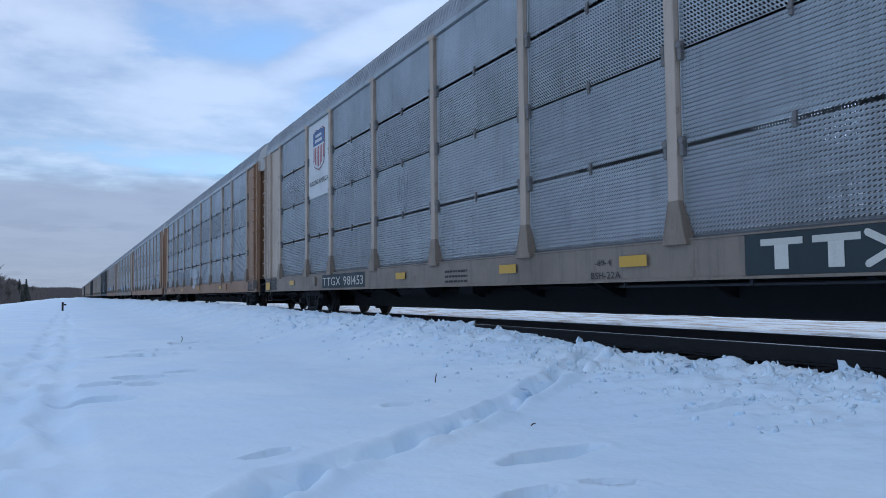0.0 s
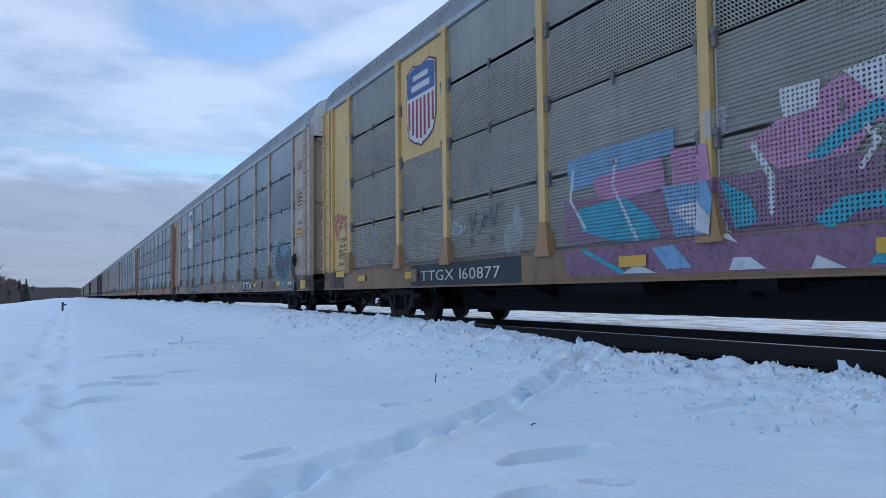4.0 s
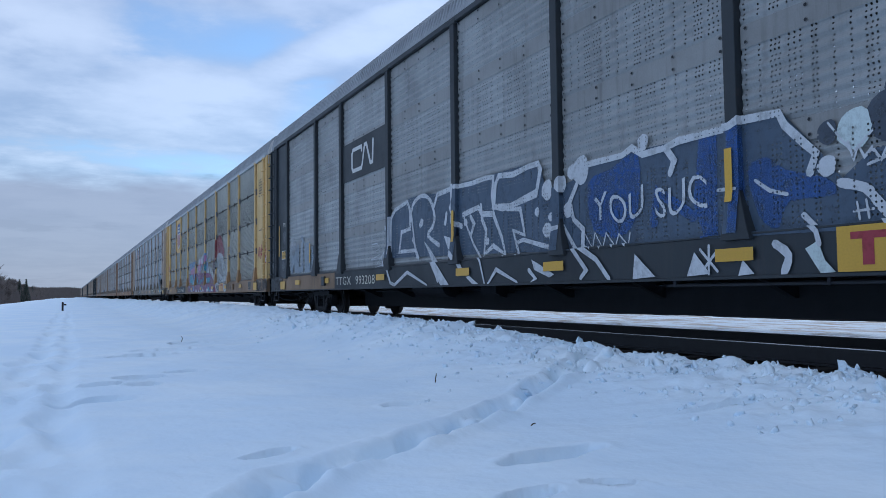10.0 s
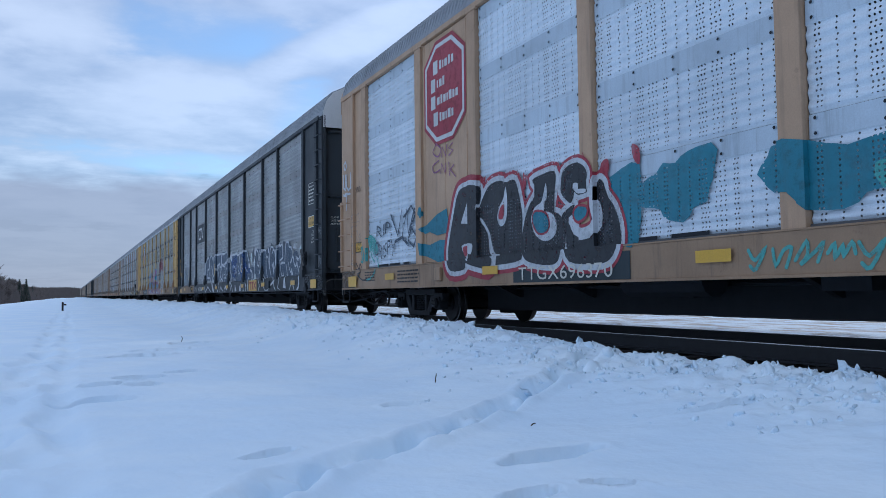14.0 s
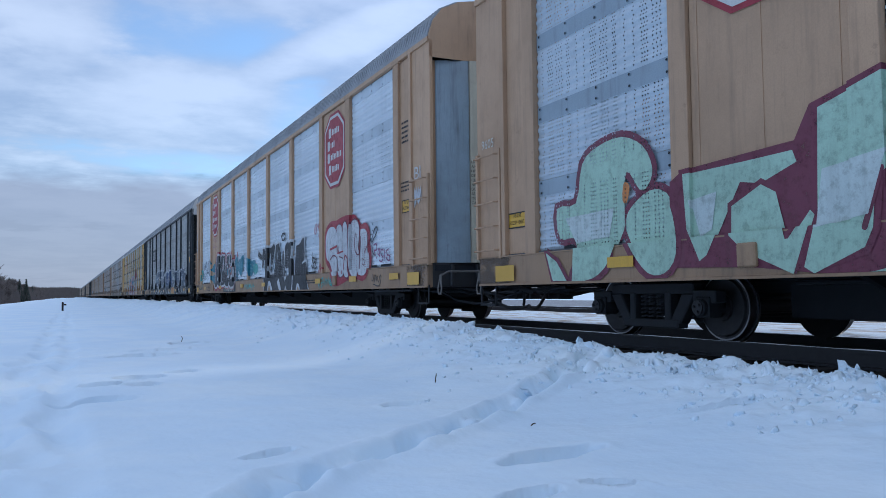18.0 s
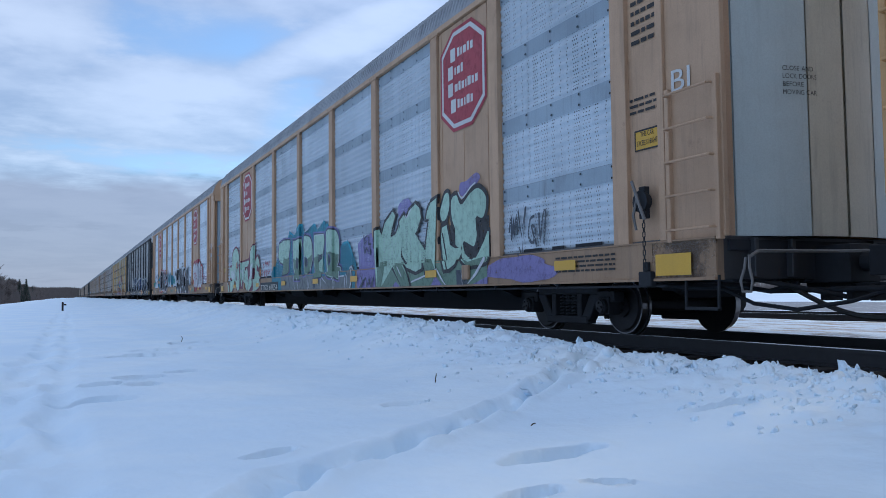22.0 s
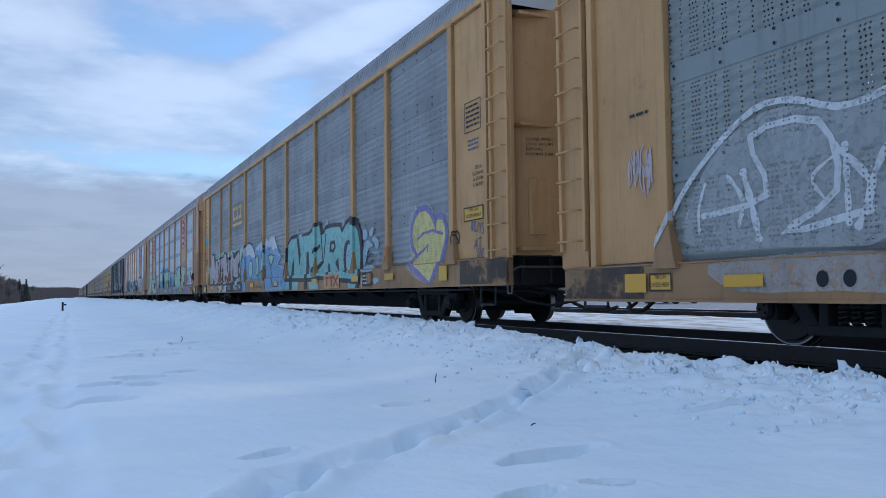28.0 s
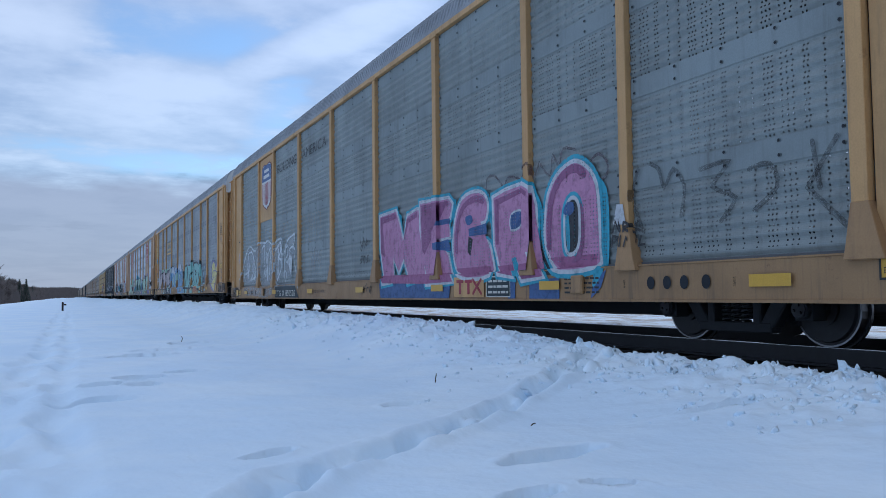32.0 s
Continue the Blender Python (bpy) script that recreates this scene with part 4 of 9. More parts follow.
def end_door(sign, side, material, half, f0=0.0, f1=1.0):
    bm = bmesh.new()
    prev = None
    for k in range(9):
        f = f0 + (f1 - f0) * k / 8
        x = side * (1.42 - 1.40 * f)
        y = sign * (half - 0.20 + 0.34 * math.sin(f * math.pi / 2))
        line = [bm.verts.new((x, y, 1.06)), bm.verts.new((x, y, 4.62)), bm.verts.new((x, y - sign * 0.04, 4.62)), bm.verts.new((x, y - sign * 0.04, 1.06))]
        if prev:
            for a in range(4):
                bm.faces.new((prev[a], prev[(a + 1) % 4], line[(a + 1) % 4], line[a]))
        prev = line
    return mesh_of("end_door", bm, material)


def door_trim(sign, side, which, material):
    bm = bmesh.new()
    x, y = side * 1.0, sign * 14.15
    if which == "inset":
        box(bm, x - 0.2, x + 0.2, y - 0.03, y + 0.03, 1.35, 2.15)
    else:
        lo, hi = sorted((0.15 * side, 1.36 * side))
        box(bm, lo, hi, sign * 14.15 - 0.06, sign * 14.15 + 0.12, 0.0, 0.05)
    bevel(bm, 0.006)
    return mesh_of("door_" + which, bm, material)


def ladder(parent, y0, y1, z0, z1, rungs, material, x=None):
    x = FACE - 0.02 if x is None else x
    bm = bmesh.new()
    for y in (y0, y1):
        box(bm, x, x + 0.07, y - 0.03, y + 0.03, z0, z1)
    bevel(bm, 0.006)
    lad = part("ladder", bm, material, parent)

    def make():
        b = bmesh.new()
        lo, hi = min(y0, y1), max(y0, y1)
        pipe(b, [(x + 0.02, lo + 0.02, 0), (x - 0.06, lo + 0.03, 0), (x - 0.06, hi - 0.03, 0), (x + 0.02, hi - 0.02, 0)], 0.013, 6)
        return mesh_of("rung", b, material)
    me = make()
    for k in range(rungs):
        r = part("rung", me, None, lad)
        r.location = (0, 0, z0 + 0.12 + (z1 - z0 - 0.2) * k / max(1, rungs - 1))
    return lad


def truck_frame():
    """A cast side frame with its two pedestals, window and spring pocket."""
    bm = bmesh.new()
    x0, x1 = -1.07, -0.93
    w = 0.875
    for s in (-1, 1):
        wedge(bm, (x0, x1, s * 0.40 - 0.09, s * 0.40 + 0.09, 0.17), (x0, x1, s * 0.62 - 0.10, s * 0.62 + 0.10, 0.50))
        box(bm, x0 - 0.02, x1, s * w - 0.17, s * w + 0.17, 0.40, 0.54)
        box(bm, x0 - 0.05, x1, s * w - 0.10, s * w + 0.10, 0.25, 0.47)
        disc_x(bm, x0 - 0.10, x0, s * w, 0.355, 0.095, 14)
    box(bm, x0, x1, -0.70, 0.70, 0.50, 0.62)
    box(bm, x0 - 0.01, x1, -0.47, 0.47, 0.12, 0.22)
    for s in (-1, 1):
        box(bm, x0 - 0.01, x1, s * 0.30 - 0.05, s * 0.30 + 0.05, 0.2, 0.52)
    bevel(bm, 0.012)
    return mesh_of("side_frame", bm, IRON)


def tube(bm, points, r, sides=6):
    """One connected tube through points."""
    pts = [Vector(p) for p in points]
    rings = []
    for k, p in enumerate(pts):
        d = (pts[min(k + 1, len(pts) - 1)] - pts[max(k - 1, 0)]).normalized()
        u = d.cross(Vector((0.3, 0.2, 0.93))).normalized()
        w = d.cross(u)
        rings.append([bm.verts.new(p + (u * math.cos(a * 2 * math.pi / sides) + w * math.sin(a * 2 * math.pi / sides)) * r) for a in range(sides)])
    for a, b in zip(rings, rings[1:]):
        for k in range(sides):
            bm.faces.new((a[k], a[(k + 1) % sides], b[(k + 1) % sides], b[k]))
    bm.faces.new(rings[0][::-1])
    bm.faces.new(rings[-1])


def spring_mesh():
    """One coil spring of the truck's nest."""
    bm = bmesh.new()
    tube(bm, [(-1.01 + 0.05 * math.cos(k * 0.7854), 0.05 * math.sin(k * 0.7854), 0.225 + k * 0.0056) for k in range(49)], 0.014, 5)
    return mesh_of("spring", bm, IRON)


def wheelset_mesh():
    """Two flanged wheels on an axle, with bolted end caps."""
    bm = bmesh.new()
    r = 0.355
    for s in (-1, 1):
        disc_x(bm, s * 0.715, s * 0.80, 0, 0, r, 32, 0.985)
        disc_x(bm, s * 0.685, s * 0.715, 0, 0, r + 0.026, 32)
        disc_x(bm, s * 0.80, s * 0.83, 0, 0, r * 0.88, 32, 0.96)
        disc_x(bm, s * 0.80, s * 0.86, 0, 0, 0.15, 20)
        disc_x(bm, s * 1.03, s * 1.185, 0, 0, 0.075, 14)
        for k in range(3):
            a = k * 2.0944
            disc_x(bm, s * 1.185, s * 1.205, 0.042 * math.cos(a), 0.042 * math.sin(a), 0.015, 6)
    rod(bm, (-1.03, 0, 0), (1.03, 0, 0), 0.08, 12)
    me = mesh_of("wheelset", bm, WHEEL, TREAD)
    for p in me.polygons:
        c = p.center
        if abs(p.normal.x) < 0.5 and 0.69 < abs(c.x) < 0.80 and math.hypot(c.y, c.z) > 0.3:
            p.material_index = 1
        if abs(p.normal.x) > 0.5 and math.hypot(c.y, c.z) > 0.3:
            p.material_index = 0
    return me


def rim_mesh():
    """The worn bright ring on a wheel's outer face."""
    bm = bmesh.new()
    for x in (-0.803,):
        a = [bm.verts.new((x, 0.352 * math.cos(k * 0.19635), 0.352 * math.sin(k * 0.19635))) for k in range(32)]
        b = [bm.verts.new((x, 0.336 * math.cos(k * 0.19635), 0.336 * math.sin(k * 0.19635))) for k in range(32)]
        for k in range(32):
            bm.faces.new((a[k], a[(k + 1) % 32], b[(k + 1) % 32], b[k]))
    return mesh_of("rim", bm, TREAD)


def bolster_mesh():
    bm = bmesh.new()
    box(bm, -1.02, 1.02, -0.18, 0.18, 0.36, 0.60)
    for s in (-1, 1):
        box(bm, -0.95, 0.95, s * 0.50 - 0.06, s * 0.50 + 0.06, 0.22, 0.34)
        for t in (-1, 1):
            box(bm, t * 0.76 - 0.06, t * 0.76 + 0.06, s * 0.50 - 0.03 * s, s * 0.58, 0.18, 0.5)
    bevel(bm, 0.012)
    return mesh_of("bolster", bm, IRON)


def underframe_mesh():
    bm = bmesh.new()
    box(bm, -0.33, 0.33, -13.7, 13.7, 0.62, 0.95)
    box(bm, -0.30, 0.30, -9.2, 9.2, 0.24, 0.63)
    box(bm, -1.40, 1.40, -13.75, 13.75, 0.92, 1.02)
    k = -12.0
    while k < 12.1:
        wedge(bm, (-0.35, 0.35, k - 0.04, k + 0.04, 0.45), (-1.44, 1.44, k - 0.04, k + 0.04, 0.92))
        k += 2.0
    for s in (-1, 1):
        wedge(bm, (-0.25, 0.25, s * 9.9 - 0.8, s * 9.9 + 0.8, 0.50), (-0.32, 0.32, s * 9.4 - 0.3, s * 9.4 + 0.3, 0.63))
        box(bm, -1.30, 1.30, s * 13.55 - 0.12, s * 13.55 + 0.12, 0.62, 1.0)
    # brake gear under the floor
    rod(bm, (-0.75, 3.2, 0.66), (-0.75, 4.6, 0.66), 0.20, 12)
    box(bm, -0.95, -0.6, 1.2, 1.7, 0.52, 0.85)
    rod(bm, (-0.45, -9.0, 0.60), (-0.45, 9.0, 0.60), 0.025, 6)
    return mesh_of("underframe", bm, UNDER)


def sill_mesh(low, top, half, material):
    """The deep side sill: a channel with an outward lip at its foot and its head."""
    bm = bmesh.new()
    line = [(0.10, 0.0), (-0.02, 0.0), (-0.02, 0.026), (0.0, 0.03), (0.0, top - low - 0.02), (-0.012, top - low - 0.016), (-0.012, top - low), (0.10, top - low)]
    ends = [[bm.verts.new((FACE + x, y, low + z)) for x, z in line] for y in (-half, half)]
    n = len(line)
    for k in range(n):
        bm.faces.new((ends[0][k], ends[0][(k + 1) % n], ends[1][(k + 1) % n], ends[1][k]))
    bm.faces.new(ends[0])
    bm.faces.new(ends[1][::-1])
    return mesh_of("side_sill", bm, material)


def pad_mesh(material):
    bm = bmesh.new()
    box(bm, FACE - 0.06, FACE, -0.11, 0.11, 0.74, 0.96)
    bevel(bm, 0.015)
    return mesh_of("jacking_pad", bm, material)


def far_side_mesh(material):
    bm = bmesh.new()
    box(bm, HALF - 0.05, HALF, -13.75, 13.75, 0.64, 1.052)
    box(bm, HALF - 0.07, HALF - 0.02, -13.75, 13.75, 4.88, 4.95)
    for p in POSTS:
        box(bm, HALF - 0.06, HALF, p - 0.09, p + 0.09, 1.04, 4.9)
    return mesh_of("far_side", bm, material)


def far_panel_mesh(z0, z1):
    """One row of holed sheets on the side away from the road; holes open only in noise patches, added for specks of
    light.
    """
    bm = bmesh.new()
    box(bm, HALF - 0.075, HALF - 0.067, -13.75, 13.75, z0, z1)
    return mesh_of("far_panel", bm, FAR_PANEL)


def deck_mesh():
    bm = bmesh.new()
    for z in (3.72,):
        box(bm, -1.38, 1.38, -13.6, 13.6, z, z + 0.06)
    return mesh_of("deck", bm, INSIDE)


def coupler_mesh(sign):
    bm = bmesh.new()
    y0 = sign * 13.5
    rod(bm, (0, y0 - sign * 0.3, 0.80), (0, sign * 14.35, 0.80), 0.10, 10)
    box(bm, -0.17, 0.14, sign * 14.45 - 0.17, sign * 14.45 + 0.17, 0.66, 0.95)
    box(bm, -0.05, 0.2, sign * 14.62 - 0.08, sign * 14.62 + 0.08, 0.68, 0.93)
    bevel(bm, 0.01)
    return mesh_of("coupler", bm, IRON)


def draft_gear_mesh(sign):
    """The cushioned draft gear with its carrier and hanging lugs."""
    bm = bmesh.new()
    box(bm, -0.22, 0.22, *sorted((sign * 13.3, sign * 14.12)), 0.60, 0.98)
    box(bm, -0.10, 0.10, *sorted((sign * 13.5, sign * 14.75)), 0.50, 0.60)
    for y in (13.75, 14.05, 14.3, 14.6):
        box(bm, -0.16, 0.10, sign * y - 0.035, sign * y + 0.035, 0.42, 0.58)
    rod(bm, (-0.3, sign * 13.2, 0.52), (-0.3, sign * 14.55, 0.54), 0.03, 8)
    rod(bm, (-0.95, sign * 13.5, 0.66), (-0.25, sign * 14.1, 0.46), 0.028, 6)
    rod(bm, (0.9, sign * 13.5, 0.66), (0.25, sign * 14.1, 0.46), 0.028, 6)
    bevel(bm, 0.008)
    return mesh_of("draft_gear", bm, IRON)


def end_beam_mesh(sign):
    """The deep end beam under the doors."""
    bm = bmesh.new()
    box(bm, -1.46, 1.46, *sorted((sign * 13.45, sign * 13.72)), 0.64, 1.06)
    for x in (-1.1, -0.6, 0.6, 1.1):
        box(bm, x - 0.03, x + 0.03, *sorted((sign * 13.72, sign * 13.80)), 0.66, 1.04)
    bevel(bm, 0.008)
    return mesh_of("end_beam", bm, SOOT)


def cut_lever_mesh(sign):
    """The uncoupling lever with its looped handle at the corner."""
    bm = bmesh.new()
    y = sign * 13.98
    pipe(bm, [(-0.05, sign * 14.4, 0.9), (-0.35, sign * 14.1, 0.90), (-1.28, y, 0.90), (-1.40, y, 0.84)], 0.017, 6)
    tube(bm, [(-1.42, y - 0.02, 0.86), (-1.43, y - 0.03, 0.74), (-1.44, y - 0.07, 0.62), (-1.44, y - 0.05, 0.52), (-1.44, y + 0.05, 0.52), (-1.44, y + 0.07, 0.62), (-1.43, y + 0.03, 0.74), (-1.42, y + 0.02, 0.84)], 0.014, 6)
    return mesh_of("cut_lever", bm, GREY_BAR)


def hose_mesh(sign):
    bm = bmesh.new()
    pts = []
    for k in range(15):
        f = k / 14
        pts.append((-0.46 + 0.34 * f, sign * (13.55 + 1.15 * f), 0.60 - 0.36 * math.sin(f * math.pi * 0.66) + 0.03 * f))
    tube(bm, pts, 0.026, 8)
    rod(bm, pts[0], (pts[0][0], pts[0][1] - sign * 0.25, 0.66), 0.035, 8)
    return mesh_of("air_hose", bm, HOSE)


def brake_pipe_mesh(sign):
    bm = bmesh.new()
    tube(bm, [(-0.62, sign * 11.9, 0.56), (-0.62, sign * 13.2, 0.56), (-0.56, sign * 13.45, 0.52), (-0.50, sign * 13.75, 0.60)], 0.026, 7)
    tube(bm, [(-1.05, sign * 12.2, 0.60), (-1.05, sign * 13.3, 0.55), (-0.9, sign * 13.55, 0.40), (-0.7, sign * 13.9, 0.34), (-0.45, sign * 14.3, 0.42), (-0.2, sign * 14.6, 0.55)], 0.021, 7)
    return mesh_of("brake_pipe", bm, UNDER)


def step_mesh(sign):
    bm = bmesh.new()
    y = sign * 13.5
    pipe(bm, [(FACE + 0.03, y - 0.22, 0.68), (FACE + 0.02, y - 0.22, 0.36), (FACE + 0.02, y + 0.22, 0.36), (FACE + 0.03, y + 0.22, 0.68)], 0.017, 6)
    box(bm, FACE - 0.0, FACE + 0.05, y - 0.22, y + 0.22, 0.345, 0.375)
    return mesh_of("stirrup_step", bm, IRON)


def pulling_rod_mesh():
    bm = bmesh.new()
    rod(bm, (FACE + 0.02, -13.0, 0.585), (FACE + 0.02, -3.5, 0.585), 0.014, 6)
    for y in (-12.6, -11.0, -9.4, -7.4, -5.4, -3.6):
        box(bm, FACE, FACE + 0.04, y - 0.015, y + 0.015, 0.57, 0.66)
    return mesh_of("lever_rod", bm, UNDER)


def brake_housing():
    """The hand brake's round gear case on its bracket."""
    bm = bmesh.new()
    y = -12.75
    disc_x(bm, FACE - 0.10, FACE, y, 1.48, 0.12, 18, 0.75)
    box(bm, FACE - 0.07, FACE, y - 0.05, y + 0.05, 1.30, 1.64)
    bevel(bm, 0.006)
    return mesh_of("gear_case", bm, IRON)


def brake_levers():
    bm = bmesh.new()
    y = -12.75
    tube(bm, [(FACE - 0.12, y - 0.10, 1.28), (FACE - 0.14, y - 0.04, 1.45), (FACE - 0.15, y + 0.02, 1.62), (FACE - 0.14, y + 0.07, 1.70)], 0.018, 6)
    tube(bm, [(FACE - 0.11, y + 0.02, 1.52), (FACE - 0.12, y + 0.08, 1.34), (FACE - 0.10, y + 0.06, 1.18)], 0.016, 6)
    return mesh_of("brake_lever", bm, GREY_BAR)


def brake_chain():
    bm = bmesh.new()
    y = -12.75
    for k in range(15):
        z = 1.30 - k * 0.048
        w = 0.018 if k % 2 else 0.007
        tube(bm, [(FACE - 0.05, y - w, z), (FACE - 0.05, y - w, z - 0.05), (FACE - 0.05, y + w, z - 0.05), (FACE - 0.05, y + w, z), (FACE - 0.05, y - w, z)], 0.006, 4)
    return mesh_of("brake_chain", bm, IRON)


def brake_bracket():
    bm = bmesh.new()
    y = -12.75
    box(bm, FACE - 0.06, FACE + 0.02, y - 0.10, y + 0.10, 0.58, 0.74)
    box(bm, FACE - 0.05, FACE, y - 0.04, y + 0.04, 0.74, 0.84)
    bevel(bm, 0.01)
    return mesh_of("chain_sheave", bm, IRON)


WHEELSETS = []
CARS = []


def rack_car(spec, centre, detail=True):
    """One enclosed rack car. spec: kind ('ribbed' or 'waved'), panel, post, sill, end, door, roof hood materials, label and options."""
    car = tagged(new("rack_car"), spec["label"], "rail car", "cars of the train")
    car.location = (XC, centre, 0)
    CARS.append((car, centre))
    g = spec
    E, K = g.get("end_at", 14.2), g.get("corner", 13.45)
    part("underframe", shared("under", underframe_mesh), None, car, "blackened steel underframe")
    low, top = g.get("low", 0.635), g.get("top", 1.05)
    rows = ((top + 0.01, top + 0.935),) + ROWS[1:] if top > 1.0 else ((top + 0.02, 1.865), (1.89, 2.865), (2.89, 3.83), (3.86, 4.885))
    part("side_sill", shared(("sill", g["sill"].name, low, E), lambda: sill_mesh(low, top, E - 0.1, g["sill"])), None, car)
    if detail:
        for s in (-1, 1):
            part("jacking_pad", shared(("pad", g["sill"].name), lambda: pad_mesh(g["sill"])), None, car).location = (0, s * 8.55, top - 1.05)
    part("roof", shared(("roof", E), lambda: roof_mesh(E - 0.02)), None, car, "ribbed grey steel roof")
    part("far_side", shared(("far", g["post"].name), lambda: far_side_mesh(g["post"])), None, car)
    for z0, z1 in ROWS:
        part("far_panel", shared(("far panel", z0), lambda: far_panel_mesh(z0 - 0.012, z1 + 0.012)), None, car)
    part("deck", shared("deck", deck_mesh), None, car)

    def rail():
        bm = bmesh.new()
        box(bm, FACE - 0.005, FACE + 0.08, -13.8, 13.8, 4.895, 4.985)
        bevel(bm, 0.006)
        return mesh_of("top_rail", bm, g["rail"])
    part("top_rail", shared(("rail", g["rail"].name), rail), None, car)
    def foot():
        bm = bmesh.new()
        box(bm, FACE + 0.055, FACE + 0.10, -13.4, 13.4, top - 0.01, top + 0.028)
        bevel(bm, 0.006)
        return mesh_of("foot_rail", bm, FOOT_RAIL)
    part("foot_rail", shared(("foot", top), foot), None, car, "grey angle at the foot of the panels")
    wide = g.get("wide", 0.15)
    pm = shared(("post", g["post"].name, wide, g["boot"], top), lambda: post_mesh(wide, g["boot"], g["post"], top))
    for p in POSTS:
        o = part("post", pm, None, car)
        o.location = (0, p, 0)
        if g["boot"]:
            part("post_boot", shared(("boot", g["foot"].name, wide, top), lambda: boot_mesh(wide, g["foot"], top)), None, o)
        if g["kind"] == "ribbed" and detail:
            for z in (1.99, 2.97, 3.95):
                for s in (-1, 1):
                    part("hinge_lug", shared("lugs", lambda: gusset_mesh(GREY_BAR)), None, car).location = (0, p + s * 0.12, z)
    for i, (a, b) in enumerate(zip(POSTS[1:], POSTS)):
        if i in g.get("solid", ()):
            me = shared(("solid", g["post"].name, i), lambda: solid_panel(a + wide / 2 + 0.01, b - wide / 2 - 0.01, 1.06, 4.885, g["post"]))
            part("sheet", me, None, car)
            continue
        for r, (z0, z1) in enumerate(rows):
            if i in g.get("plate", ()) and r >= 2:
                continue
            make = ribbed_panel if g["kind"] == "ribbed" else waved_panel
            me = shared((g["kind"], g["panel"].name, i, r, wide, top), lambda: make(a + wide / 2 + 0.012, b - wide / 2 - 0.012, z0 - (0.011 if g["kind"] == "waved" and r else 0.0), z1 + (0.011 if g["kind"] == "waved" and r < 3 else 0.0), g["panel"]))
            part("panel", me, None, car)
            if g["kind"] == "ribbed" and detail and r:
                part("seam_clip", shared("clip", clip_mesh), None, car).location = (0, (a + b) / 2, z0 - 0.022)
        if i in g.get("plate", ()):
            def plate():
                bm = bmesh.new()
                box(bm, SKIN - 0.02, SKIN + 0.02, a + wide / 2 + 0.012, b - wide / 2 - 0.012, rows[1][1] + 0.012, 4.885)
                bevel(bm, 0.006)
                return mesh_of("plate", bm, g["plate_paint"])
            part("plate", shared(("plate", g["plate_paint"].name, i), plate), None, car)
    for s in (1, -1):
        for name, y0, y1, x0, x1, z0, z1 in (("corner_sheet", 12.40, K, SKIN - 0.02, SKIN + 0.03, top + 0.01, 4.885), ("ladder_sheet", K + 0.2 if g["boot"] else K + 0.1, E, FACE + 0.03, FACE + 0.09, top, 4.93),
                                             ("corner_post", K, K + 0.1, FACE - 0.01, FACE + 0.09, top, 4.95)):
            def corner():
                bm = bmesh.new()
                lo, hi = sorted((s * y0, s * y1))
                box(bm, x0, x1, lo, hi, z0, z1)
                bevel(bm, 0.006)
                return mesh_of(name, bm, g["end"])
            part(name, shared((name, g["end"].name, s, E, top), corner), None, car)
        def far_corner():
            bm = bmesh.new()
            lo, hi = sorted((s * 12.3, s * (E - 0.03)))
            box(bm, HALF - 0.08, HALF - 0.02, lo, hi, 1.05, 4.93)
            return mesh_of("far_corner_sheet", bm, g["end"])
        part("far_corner_sheet", shared(("farcorner", g["end"].name, s, E), far_corner), None, car)
        part("hood", shared(("hood", g["hood"].name, s, E), lambda: end_cap(s, g["hood"], E)), None, car)
        for side in (-1, 1):
            f0, f1 = g.get("strip", (0.0, 1.0))
            leaf = part("end_door", shared(("door", g["door"].name, s, side, f0, E), lambda: end_door(s, side, g["door"], E, f0, f1)), None, car)
            if g["inner"]:
                part("door_leaf", shared(("leaf", g["inner"].name, s, side, f1), lambda: end_door(s, side, g["inner"], E, f1 + 0.012, 1.0)), None, leaf)
                part("door_margin", shared(("margin", g["end"].name, s, side, f0), lambda: end_door(s, side, g["end"], E, 0.0, f0 - 0.012)), None, leaf)
            if detail and not g["inner"]:
                part("door_inset", shared(("inset", g["door"].name, s, side), lambda: door_trim(s, side, "inset", g["door"])), None, leaf)
                for z in (1.12, 2.9, 4.5):
                    part("door_stiffener", shared(("stiff", g["door"].name, s, side), lambda: door_trim(s, side, "stiffener", g["door"])), None, leaf).location = (0, 0, z)
        part("coupler", shared(("coupler", s), lambda: coupler_mesh(s)), None, car)
        part("air_hose", shared(("hose", s), lambda: hose_mesh(s)), None, car)
        part("end_beam", shared(("beam", s), lambda: end_beam_mesh(s)), None, car, "soot-blackened end beam")
        if detail:
            part("draft_gear", shared(("draft", s), lambda: draft_gear_mesh(s)), None, car)
            part("cut_lever", shared(("lever", s), lambda: cut_lever_mesh(s)), None, car, "bent grey steel lever")
            part("brake_pipe", shared(("pipe", s), lambda: brake_pipe_mesh(s)), None, car)

            def sooty():
                bm = bmesh.new()
                lo, hi = sorted((s * (12.62 + 0.2 * (E < 14)), s * (E - 0.098)))
                box(bm, FACE - 0.006, FACE + 0.02, lo, hi, low + 0.032, top - 0.022)
                return mesh_of("end_sill", bm, SOOT_FILM if g["boot"] else BROWN_SOOT)
            part("end_sill", shared(("endsill", g["boot"], s, low, E), sooty), None, car, "soot-blackened end of the sill")
        if detail:
            ladder(car, s * (K + 0.22 if g["boot"] else K + 0.15), s * (E - 0.05), 1.02, 4.9 if g["boot"] else 2.6, 11 if g["boot"] else 5, g["ladder"])
            part("stirrup_step", shared(("step", s), lambda: step_mesh(s)), None, car)
        c = s * 10.5
